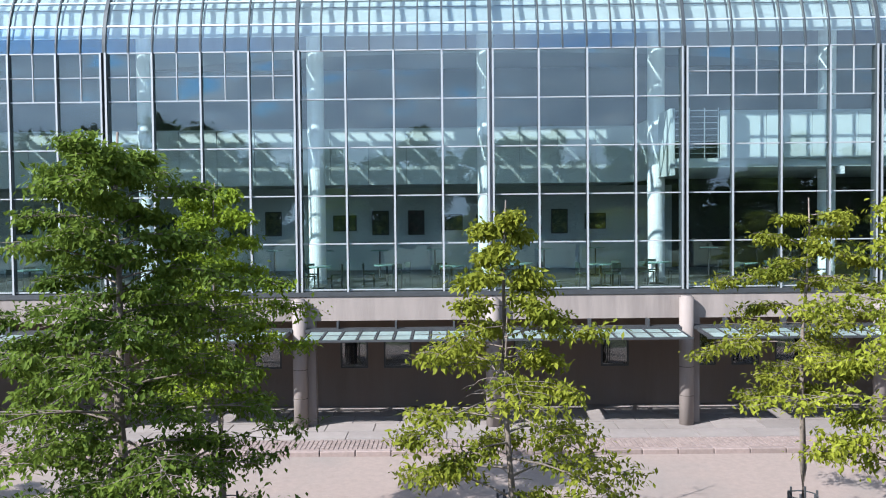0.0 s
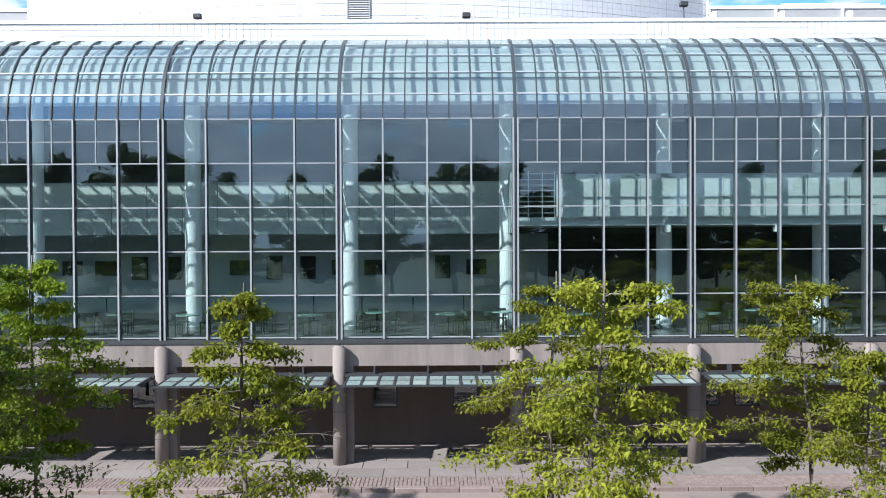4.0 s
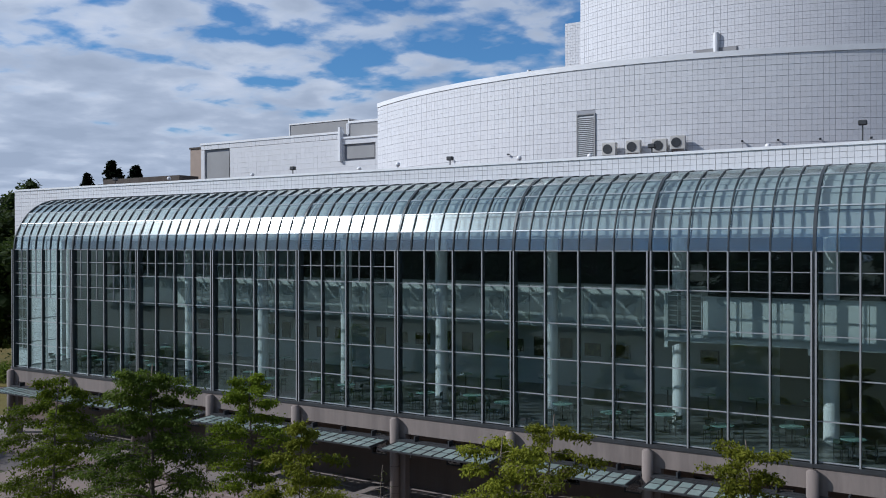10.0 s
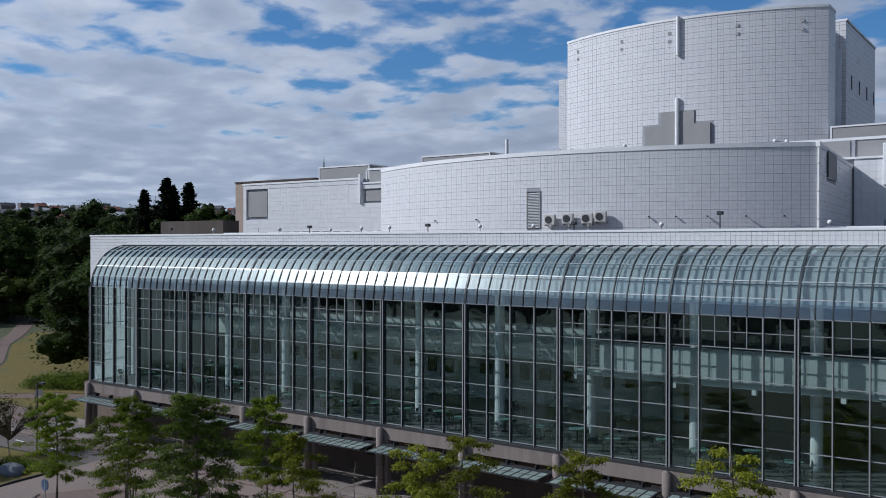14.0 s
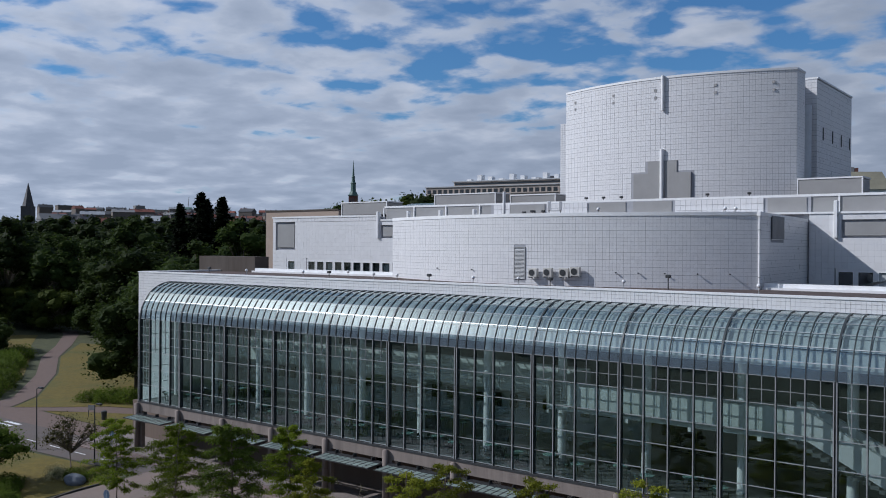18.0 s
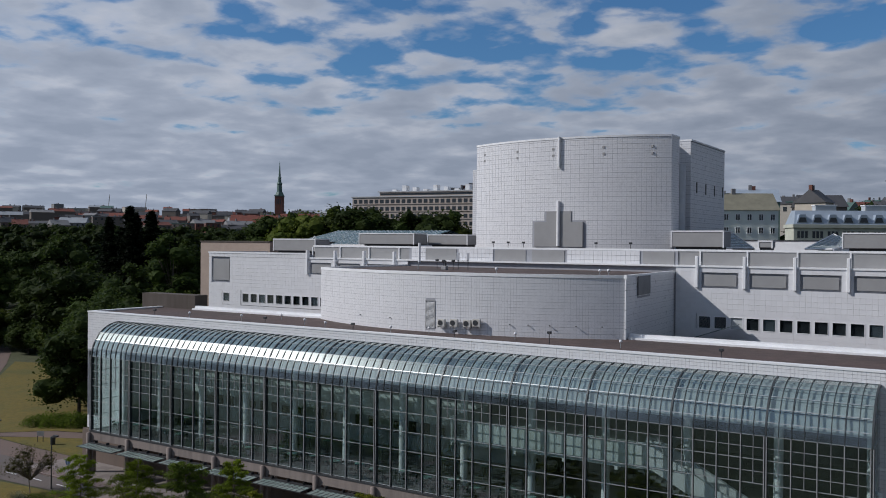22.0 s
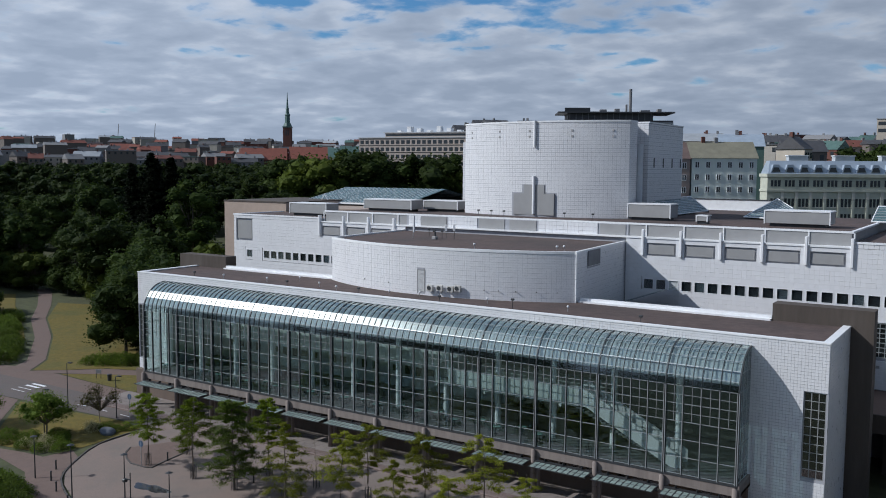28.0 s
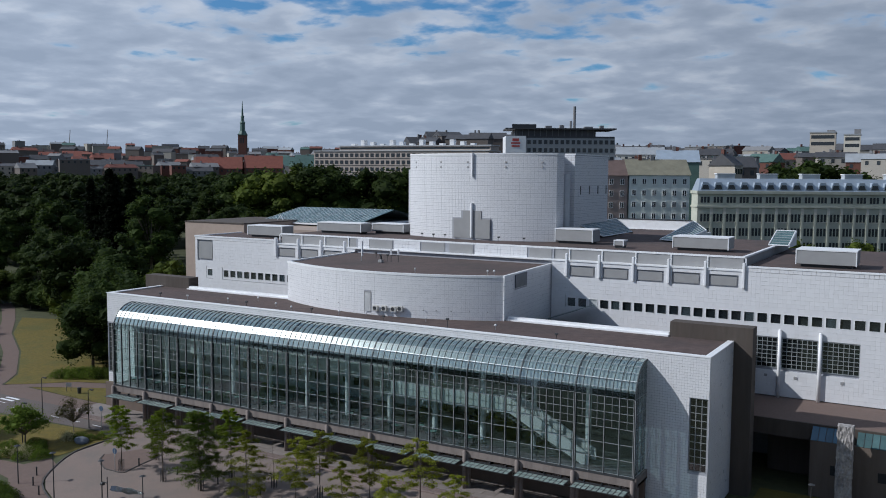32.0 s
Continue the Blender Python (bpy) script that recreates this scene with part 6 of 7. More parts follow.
def park_kind(name, label, mat, group, seed, hgt, spread, clumps, leaf, per, fir=False, heart=0.72, low=-0.85):
    rr = random.Random(seed)
    rng = np.random.default_rng(seed)
    bm = bmesh.new()
    limb(bm, [(0, 0, -0.4), (rr.uniform(-0.2, 0.2), 0.1, hgt * 0.4), (0, rr.uniform(-0.3, 0.3), hgt * (0.95 if fir else 0.75))], 0.035 * hgt * 0.6, 0.05, 8)
    spots, hearts = [], []
    for k in range(clumps):
        if fir:
            f = (k + rr.random()) / clumps
            rad = spread * (1 - f) ** 0.8 * (0.3 + 0.9 * rr.random()) + 0.25
            a = k * 2.4
            lift = rr.uniform(-0.05, 0.30)
            for s in range(per):
                u = rr.uniform(0.05, 1.0) ** 0.7
                side = rr.gauss(0, 0.09) * rad * (1.15 - u)
                spots.append((rad * u * math.cos(a) - side * math.sin(a), rad * u * math.sin(a) + side * math.cos(a), hgt * (0.05 + 0.95 * f) + lift * rad * u * u - 0.16 * rad * u + rr.gauss(0, 0.14)))
            continue
        a, e = rr.uniform(0, 2 * math.pi), rr.uniform(low, 1.0)
        q = rr.uniform(0.55, 1.0)
        c = Vector((spread * q * math.cos(a) * math.sqrt(1 - e * e), spread * q * math.sin(a) * math.sqrt(1 - e * e), hgt * (0.53 + 0.45 * e * q)))
        limb(bm, [(0, 0, hgt * 0.3), c * 0.5 + Vector((0, 0, hgt * 0.18)), c], 0.08, 0.02, 4)
        cr = spread * rr.uniform(0.26, 0.46)
        hearts.append((c, cr))
        for s in range(per):
            d = Vector((rr.gauss(0, 1), rr.gauss(0, 1), rr.gauss(0, 0.7))).normalized() * cr * rr.uniform(0.7, 1.06)
            spots.append((c.x + d.x, c.y + d.y, max(0.4, c.z + d.z)))
    tm = mesh_of("trunk", bm, M_BARK, True)
    v, f = leaf_cloud(spots, leaf, 0.25, rng, 0.45)
    # dense lumpy heart of every clump, under its leaves
    for c, cr in hearts:
        k = len(v)
        ph = rr.uniform(0, 50)
        for p in ICO_V:
            q = heart * cr * (1 + 0.45 * noise.noise(p * 1.9 + Vector((ph, 0, 0))))
            v.append((c.x + p.x * q, c.y + p.y * q, max(0.3, c.z + p.z * q * 0.8)))
        f += [tuple(i + k for i in t) for t in ICO_F]
    cm = bpy.data.meshes.new("crown")
    cm.from_pydata(v, [], f)
    cm.materials.append(mat)

    def plant(x, y, s=1.0, z=None):
        g = root(name, (x, y, (ground_z(y) + rise(x, y) - 0.1) if z is None else z), rr.uniform(0, 6.28), label, "tree", group)
        g.scale = (s * rr.uniform(0.92, 1.1), s * rr.uniform(0.92, 1.1), s)
        put("trunk", tm, g), put("crown", cm, g)
        return g
    return plant


P1 = park_kind("park_tree", "broad dark green park tree", M_PARK, "trees of the park", 31, 20, 6.6, 44, 0.70, 100)
P2 = park_kind("park_tree", "tall rounded dark green park tree", M_PARK, "trees of the park", 32, 22, 5.8, 42, 0.68, 100)
P3 = park_kind("park_tree", "lighter green spreading park tree", M_PARKL, "trees of the park", 33, 18, 6.2, 42, 0.66, 100)
FIR = park_kind("fir", "tall dark fir in the park", M_FIR, "firs of the park", 34, 31, 9.5, 190, 0.85, 60, True)
near_P = park_kind("park_tree", "dark green tree beside the house", M_PARK, "trees beside the house", 35, 12, 4.6, 48, 0.38, 160, heart=0.66)
pr = random.Random(77)
KINDS = (P1, P2, P3, P1, P2)
placed = []
FAR_WOOD = []


def free(x, y, gap):
    return all((x - a) ** 2 + (y - b) ** 2 > gap * gap for a, b in placed)


for x, y, s in ((-26, 17, 1.12), (-32, 23, 1.15), (-29, 28, 1.25), (-39, 31, 1.25), (-21, 20, 1.1), (-16, 20, 1.0), (-20, 28, 1.2), (-45, 36, 1.3)):
    near_P(x, y, s)
    placed.append((x, y))
for x, y, s in ((-145, 111, 0.95), (-140.5, 115, 1.06), (-136.5, 112, 0.9), (-133.5, 117, 1.02), (-130.5, 122, 0.84), (-148.5, 118, 0.82), (-143, 119, 1.0)):
    FIR(x, y, s)
    placed.append((x, y))
tries = 0
while len(placed) < 235 and tries < 20000:
    tries += 1
    x, y = pr.uniform(-330, -24), pr.uniform(18, 330)
    # keep the lawn and the paths clear, and a wedge of wood behind the house
    if x > -75 and y < 34 + 0.10 * (x + 75):
        continue
    if y < 40 + (-75 - x) * 0.10 and x > -105:
        continue
    if x > -34 and y < 36:
        continue
    if x > -40 and y > 150:
        continue
    if x > -32 and 36 <= y < 66:
        continue
    if not free(x, y, 7.2 if math.hypot(x - 95, y + 70) < 260 else 10.5):
        continue
    placed.append((x, y))
    d = math.hypot(x - 95, y + 70)
    k = KINDS[pr.randrange(5)]
    s = pr.uniform(0.8, 1.02) * (0.82 if d < 190 else 1.0 if d < 250 else 1.17)
    if d > 330:
        FAR_WOOD.append((x, y, ground_z(y) + rise(x, y), 20.5 * s))
    else:
        k(x, y, s)
for i in range(26):
    x, y = pr.uniform(-24, 8), pr.uniform(98, 150)
    if free(x, y, 7):
        placed.append((x, y))
        KINDS[pr.randrange(5)](x, y, pr.uniform(0.85, 1.1))
for x, y, s in ((-60, 4, 0.45), (-74, 9, 0.5), (-92, 20, 0.6), (-66, -12, 0.4), (-110, 2, 0.6), (-120, 22, 0.7), (-100, -10, 0.55)):
    KINDS[pr.randrange(5)](x, y, s)
for i in range(18):
    a = radians(133.2 + 0.82 * i + pr.uniform(-0.2, 0.2))
    x, y = 97 + 388 * math.cos(a), -80 + 388 * math.sin(a)
    FAR_WOOD.append((x, y, ground_z(y) + rise(x, y), 22 * pr.uniform(1.02, 1.16)))
# lower growth along the edge of the wood
EDGE = park_kind("park_bush_tree", "low spreading dark tree at the wood's edge", M_PARK, "trees of the park", 36, 7.5, 4.2, 40, 0.42, 90)
EDGE2 = park_kind("park_bush_tree", "low dull green willow at the wood's edge", M_PARKL, "trees of the park", 37, 8.5, 4.4, 40, 0.40, 90)
for i in range(26):
    x = -24 - 4.6 * i
    y = 50 + 0.05 * (x + 24) + pr.uniform(-3, 3) + (8 if x < -78 else 0)
    (EDGE if pr.random() < 0.6 else EDGE2)(x, y, pr.uniform(0.8, 1.15))
for i in range(16):
    x = -78 - 5.0 * i + pr.uniform(-2, 2)
    (EDGE if pr.random() < 0.5 else EDGE2)(x, 24 + 0.12 * (-78 - x) + pr.uniform(-4, 4), pr.uniform(0.7, 1.1))
# a belt of trees across the street, behind the camera's way
for i in range(40):
    x = -120 + 8.0 * i + pr.uniform(-2, 2)
    s = pr.uniform(0.88, 1.02)
    if x < -36 or x > 62:
        s = pr.uniform(0.88, 1.05)
    if -44 < x < -4 or 42 < x < 54:
        s = pr.uniform(1.1, 1.3)
    KINDS[pr.randrange(5)](x, -112 + pr.uniform(-6, 6), s)


def shrub_kind(name, label, mat, seed, r, hgt, n, leaf):
    rr, rng = random.Random(seed), np.random.default_rng(seed)
    spots = []
    for i in range(n):
        a, e = rr.uniform(0, 6.28), rr.uniform(0, 1)
        q = rr.uniform(0.75, 1.05) + 0.12 * math.sin(a * 3 + seed) + 0.1 * math.sin(a * 7)
        spots.append((r * q * math.cos(a) * math.sqrt(1 - e * e), r * q * math.sin(a) * math.sqrt(1 - e * e), 0.05 + hgt * e * q))
    v, f = leaf_cloud(spots, leaf, 0.1, rng, 0.8)
    cm = bpy.data.meshes.new("foliage")
    cm.from_pydata(v, [], f)
    cm.materials.append(mat)
    bm = bmesh.new()
    for k in range(5):
        a = k * 1.26
        limb(bm, [(0, 0, -0.1), (0.3 * r * math.cos(a), 0.3 * r * math.sin(a), hgt * 0.4), (0.6 * r * math.cos(a), 0.6 * r * math.sin(a), hgt * 0.8)], 0.03, 0.008, 5)
    tm = mesh_of("woody_base", bm, M_BARK)

    def plant(x, y, s=1.0):
        g = root(name, (x, y, ground_z(y) - 0.02), rr.uniform(0, 6), label, "shrub", "shrubs")
        g.scale = (s, s, s * rr.uniform(0.85, 1.1))
        put("foliage", cm, g), put("woody_base", tm, g)
    return plant


S1 = shrub_kind("shrub", "low dense dark green shrub", M_LEAFD, 41, 1.5, 1.1, 2600, 0.13)
S2 = shrub_kind("shrub", "rounded dull green shrub", M_LEAF, 42, 1.2, 1.2, 2000, 0.13)
M_FLOWER = leaf_material("cream_flowers", (0.30, 0.28, 0.14), (0.62, 0.58, 0.36))
S3 = shrub_kind("flowering_shrub", "shrub covered with cream flowers", M_FLOWER, 43, 1.1, 1.0, 1100, 0.10)
for x, y, s in ((6.2, -7.4, 0.7), (5.2, -8.2, 0.8), (3.8, -8.6, 0.9), (2.2, -8.9, 0.7), (0.6, -12.5, 1.2), (2.0, -13.4, 1.2), (3.6, -14.4, 1.2), (5.0, -15.0, 1.1), (-1.2, -14.8, 1.2), (0.4, -16.4, 1.1), (-2.8, -16.6, 1.1), (3.0, -16.2, 1.0), (-4.4, -15.4, 1.1), (-25.8, 10.9, 1.2), (-24.2, 11.9, 1.4), (-22.2, 13.2, 1.5), (-20.2, 14.4, 1.4), (-18.2, 15.4, 1.3), (-16.2, 15.0, 1.1), (-11, 9.5, 0.7)):
    S1(x, y, s * (0.72 if y < 0 else 1.0))
for x, y, s in ((-34, 9, 1.4), (-38, 10, 1.6), (-42, 11, 1.8), (-45, 13.5, 1.8), (-49, 15, 1.9), (-40, 6.5, 1.6), (-54, 17, 2.0), (-44, 8.5, 1.8), (-50, 11, 2.0), (-58, 19.5, 2.0)):
    S2(x - 11.5, y - 5.5, s)
for i in range(14):
    S1(-38.6 - 2.6 * i + pr.uniform(-0.6, 0.6), 4.2 + 1.65 * i + pr.uniform(-1, 1), pr.uniform(1.4, 1.9))
for x, y, s in ((12.5, -25.2, 1.3), (10.5, -24.6, 1.3), (8.2, -24.2, 1.3), (14.8, -26.4, 1.3), (6.2, -24.6, 1.2), (9.5, -26.8, 1.4), (12.5, -28, 1.4), (16.5, -28.4, 1.3)):
    S1(x, y, s)
for x, y, s in ((2.6, -15.0, 1.0), (1.6, -15.8, 0.9), (0.9, -14.2, 0.8), (3.6, -15.8, 0.8), (0.2, -16.2, 0.8), (3.0, -9.6, 0.9), (1.9, -9.2, 0.8)):
    S3(x, y, s)
ROUND = park_kind("street_tree", "small round dull green street tree", M_LEAFD, "small street trees", 51, 5.2, 2.7, 46, 0.2, 90, heart=0.4, low=-0.1)
ROUND2 = park_kind("street_tree", "small reddish ornamental tree", leaf_material("reddish_leaf", (0.05, 0.05, 0.022), (0.13, 0.115, 0.05)), "small street trees", 52, 4.6, 2.2, 34, 0.15, 70, heart=0.2, low=-0.05)
ROUND(-0.2, -13.4, 1.0), ROUND2(0.9, -7.2, 1.0), ROUND(-10.5, -15.0, 0.9)
bm = bmesh.new()
bmesh.ops.create_icosphere(bm, subdivisions=3, radius=0.7)
for v in bm.verts:
    v.co = Vector((v.co.x * 1.5, v.co.y, v.co.z * 0.75)) * (1 + 0.16 * noise.noise(v.co * 1.7))
tagged(put("boulder", mesh_of("boulder", bm, material("blue_grey_granite", (0.13, 0.145, 0.17), 0.9, vary=0.25, scale=4.0, bump=0.5, bump_scale=10), True), at=(5.2, -9.4, ground_z(-9.4) + 0.2)), "grey boulder among the shrubs", "boulder")


# ---- street furniture ----
def bollard_at(x, y):
    g = root("bollard", (x, y, ground_z(y)), 0, "dark iron bollard with a rounded head", "bollard", "bollards")
    bm = bmesh.new()
    rod(bm, (0, 0, -0.05), (0, 0, 0.85), 0.085, 0.075, n=14)
    part("post", bm, M_DARKMETAL, g)
    bm = bmesh.new()
    bmesh.ops.create_uvsphere(bm, u_segments=14, v_segments=7, radius=0.095, matrix=Matrix.Translation((0, 0, 0.88)))
    part("head", bm, M_DARKMETAL, g)


for x, y in ((17.9, -11.6), (23.8, -11.4), (29.8, -11.3), (35.8, -11.3), (42.0, -11.3), (48.0, -11.3), (11.6, -20.6), (14.4, -21.9), (18.4, -23.4), (9.4, -18.6)):
    bollard_at(x, y)


def street_lamp(x, y, hgt, arm=True):
    g = root("street_lamp", (x, y, ground_z(y)), 0, "slim dark street lamp", "street lamp", "street lamps")
    bm = bmesh.new()
    rod(bm, (0, 0, -0.1), (0, 0, hgt), 0.07, 0.04, n=10)
    part("pole", bm, M_DARKMETAL, g)
    bm = bmesh.new()
    if arm:
        rod(bm, (0, 0, hgt), (0.6, 0, hgt + 0.12), 0.03, n=8)
        box(bm, 0.4, 0.95, -0.13, 0.13, hgt + 0.06, hgt + 0.2)
    else:
        rod(bm, (0, 0, hgt), (0, 0, hgt + 0.12), 0.34, 0.08, n=18)
    part("lamp_head", bm, M_DARKMETAL, g)


street_lamp(-7.2, -5.9, 5.6)
street_lamp(1.6, -5.5, 5.0)
street_lamp(17.6, -22.4, 5.2, False)
street_lamp(21.8, -19.8, 4.2, False)
street_lamp(27.0, -19.0, 3.2, False)
street_lamp(9.6, -21.0, 4.2, False)
street_lamp(-1.5, -12.8, 5.0)
street_lamp(86.6, 8.0, 4.0, False)
street_lamp(-36.0, -1.4, 5.5)


def road_sign(x, y, hgt):
    g = root("road_sign", (x, y, ground_z(y)), 0, "round blue-grey road sign on a pole", "road sign", "road signs")
    bm = bmesh.new()
    rod(bm, (0, 0, -0.1), (0, 0, hgt), 0.035, n=8)
    part("pole", bm, M_ALU, g)
    bm = bmesh.new()
    rod(bm, (0, -0.02, hgt - 0.3), (0, 0.02, hgt - 0.3), 0.34, n=20)
    part("plate", bm, material("blue_grey_sign", (0.06, 0.10, 0.17), 0.4, vary=0.05), g)


road_sign(3.4, -5.0, 3.0), road_sign(16.3, -13.6, 2.5)
g = root("camera_mast", (23.4, -20.4, ground_z(-20.4)), 0, "dark post with a hooded lamp on an arm", "post")
bm = bmesh.new()
rod(bm, (0, 0, -0.1), (0, 0, 3.0), 0.05, n=8)
part("pole", bm, M_DARKMETAL, g)
part("arm", B((-0.7, 0.0, -0.04, 0.04, 2.3, 2.38)), M_DARKMETAL, g)
bm = B((-0.95, -0.55, -0.2, 0.2, 2.0, 2.3))
soften(bm, 0.06)
part("hood", bm, M_DARKMETAL, g)
g = root("info_board", (-16.8, 5.4, ground_z(5.4)), 0.5, "small grey sign board on two posts on the lawn", "sign board")
part("board", B((-0.4, 0.4, -0.03, 0.03, 0.7, 1.25)), M_GREYPANEL, g)
for q in (-0.33, 0.33):
    part("post", B((q - 0.03, q + 0.03, -0.03, 0.03, -0.1, 0.7)), M_DARKMETAL, g)
g = root("litter_bin", (-14.4, 5.4, ground_z(5.4)), 0, "dark round litter bin on the lawn", "litter bin")
bm = bmesh.new()
rod(bm, (0, 0, 0), (0, 0, 0.85), 0.26, 0.3, n=16)
part("drum", bm, M_DARKMETAL, g)
bm = bmesh.new()
rod(bm, (0, 0, 0.86), (0, 0, 0.93), 0.33, 0.2, n=16)
part("hood", bm, M_DARKMETAL, g)
bm = bmesh.new()
bmesh.ops.create_circle(bm, cap_ends=True, segments=40, radius=1.0)
for v in bm.verts:
    a = math.atan2(v.co.y, v.co.x)
    r = 1.0 + 0.25 * math.sin(2 * a + 1) + 0.15 * math.sin(5 * a)
    v.co = Vector((22.0 + 1.9 * r * math.cos(a), -17.0 + 0.75 * r * math.sin(a), 0))
    v.co.z = ground_z(v.co.y) + 0.006
M_PUDDLE = material("wet_patch", (0.03, 0.03, 0.032), 0.12, vary=0.1)
tagged(put("puddle", mesh_of("puddle", bm, M_PUDDLE)), "dark shallow puddle on the asphalt", "puddle")



# ---- the town behind ----
M_PALEGREEN = material("pale_green_render", (0.62, 0.66, 0.62), 0.9, vary=0.06, scale=0.5, stain=(0.54, 0.58, 0.54), stain_scale=0.2, stain_amount=0.4)
M_GREYGREEN = material("grey_green_stone", (0.47, 0.48, 0.40), 0.9, vary=0.1, scale=0.6, stain=(0.28, 0.29, 0.25), stain_scale=0.2, stain_amount=0.5)
M_BEIGE = material("beige_render", (0.46, 0.41, 0.34), 0.9, vary=0.08, scale=0.5)
M_CREAM = material("cream_render", (0.58, 0.55, 0.48), 0.9, vary=0.06, scale=0.5)
M_GREYR = material("grey_render", (0.20, 0.20, 0.205), 0.9, vary=0.08, scale=0.5)
M_BRICK = material("dark_red_brick", (0.13, 0.055, 0.042), 0.9, vary=0.2, scale=1.0)
M_REDROOF = material("red_tile_roof", (0.20, 0.065, 0.045), 0.85, vary=0.2, scale=0.4)
M_DARKROOF = material("dark_sheet_roof", (0.06, 0.06, 0.065), 0.6, vary=0.2, scale=0.4)
M_GREENROOF = material("copper_green_roof", (0.07, 0.13, 0.115), 0.6, vary=0.2, scale=0.4)
M_OLIVEROOF = material("olive_tile_roof", (0.20, 0.19, 0.14), 0.85, vary=0.2, scale=0.5)
M_SHEETP = material("pale_metal_housing", (0.45, 0.48, 0.50), 0.5, metal=0.2, vary=0.15, scale=0.4)
M_BLUEROOF = material("bluish_sheet_roof", (0.33, 0.39, 0.46), 0.4, metal=0.2, vary=0.15, scale=0.4)
M_DARKGLASS = material("dark_window_glass", (0.035, 0.042, 0.048), 0.12, vary=0.2)
M_PINKBROWN = material("pinkish_brown_render", (0.27, 0.215, 0.195), 0.9, vary=0.08, scale=0.5)
M_BROWNROOF = material("brown_tile_roof", (0.13, 0.09, 0.08), 0.85, vary=0.2, scale=0.5)
M_DULL = material("dull_brown_render", (0.14, 0.12, 0.108), 0.9, vary=0.1)
HOUSE_GROUP = "houses of the town"


WIN_CACHE = {}


def windows(parent, xs, zs, w, hgt, y, lights=2, far=False):
    """Rows of windows on a front: frame and panes apart where the camera comes near enough, one sheet of glass where it does not."""
    key = (w, hgt, lights, far)
    if key not in WIN_CACHE:
        t = 0.09
        fr = [(-w / 2, -w / 2 + t, -0.12, 0.02, 0, hgt), (w / 2 - t, w / 2, -0.12, 0.02, 0, hgt), (-w / 2 + t, w / 2 - t, -0.12, 0.02, 0, t), (-w / 2 + t, w / 2 - t, -0.12, 0.02, hgt - t, hgt)]
        for k in range(1, lights):
            c = -w / 2 + w * k / lights
            fr.append((c - 0.05, c + 0.05, -0.12, 0.02, t, hgt - t))
        pn = (-w / 2 + t, w / 2 - t, -0.05, 0.0, t, hgt - t)
        if far:
            WIN_CACHE[key] = (mesh_of("window", B((-w / 2, w / 2, -0.06, 0.02, 0, hgt)), M_DARKGLASS), None)
        else:
            WIN_CACHE[key] = (mesh_of("window_frame", B(*fr), M_WHITE), mesh_of("window_pane", B(pn), M_DARKGLASS))
    fr, pn = WIN_CACHE[key]
    for z in zs:
        for x in xs:
            o = put("window", fr, parent, (x, y, z))
            if pn:
                put("pane", pn, o)


def gable(bm, w, d, z0, z1, over=0.4):
    pts = [(-w / 2 - over, -d / 2 - over, z0), (w / 2 + over, -d / 2 - over, z0), (w / 2 + over, d / 2 + over, z0), (-w / 2 - over, d / 2 + over, z0), (-w / 2 - over, 0, z1), (w / 2 + over, 0, z1)]
    v = [bm.verts.new(p) for p in pts]
    for f in ((0, 1, 5, 4), (2, 3, 4, 5), (0, 4, 3), (1, 2, 5), (3, 2, 1, 0)):
        bm.faces.new([v[i] for i in f])
    bmesh.ops.recalc_face_normals(bm, faces=bm.faces[:])


def house(x, y, w, d, eave, ridge, wall, roof, rz=30.0, rows=4, cols=6, win=(1.2, 1.7), first=None, pitch=3.4, label="pale rendered town house with a pitched roof", chim=2, z0=None, far=True):
    z0 = (ground_z(y) + rise(x, y) - 2.0) if z0 is None else z0
    g = root("town_house", (x, y, z0), radians(rz), label, "house", HOUSE_GROUP)
    e, r = eave - z0, ridge - z0
    part("wall", B((-w / 2, w / 2, -d / 2, d / 2, 0, e)), wall, g)
    if r > e + 0.6:
        bm = bmesh.new()
        gable(bm, w, d, e, r)
        rf = part("roof", bm, roof, g)
    else:
        rf = part("roof", B((-w / 2 - 0.3, w / 2 + 0.3, -d / 2 - 0.3, d / 2 + 0.3, e, max(r, e + 0.35))), roof, g)
    cr = random.Random(int(x * 7 + y))
    for k in range(chim):
        cx = cr.uniform(-0.42, 0.42) * w
        part("chimney", B((cx - 0.5, cx + 0.5, -0.5, 0.5, max(e, r - 1.2), r + cr.uniform(0.7, 1.6))), M_BRICK if k % 2 else M_GREYR, rf)
    xs = [-w / 2 + w * (i + 0.5) / cols for i in range(cols)]
    zs = [e - pitch * (j + 1) + 0.7 for j in range(rows) if e - pitch * (j + 1) + 0.7 > 0.5]
    windows(g, xs, zs, win[0], win[1], -d / 2 - 0.01, far=far)
    return g


def along(x, y, a, s):
    return x + s * math.cos(radians(a)), y + s * math.sin(radians(a))


house(17.4, 184.2, 17.8, 12, 32.8, 37.5, M_PALEGREEN, M_OLIVEROOF, rows=5, cols=6, far=False, label="pale green town house with an olive tiled roof")
house(6.6, 177.8, 6.4, 12, 32.6, 37.3, M_PINKBROWN, M_BROWNROOF, rows=5, cols=2, far=False, label="brownish town house beside the green one")
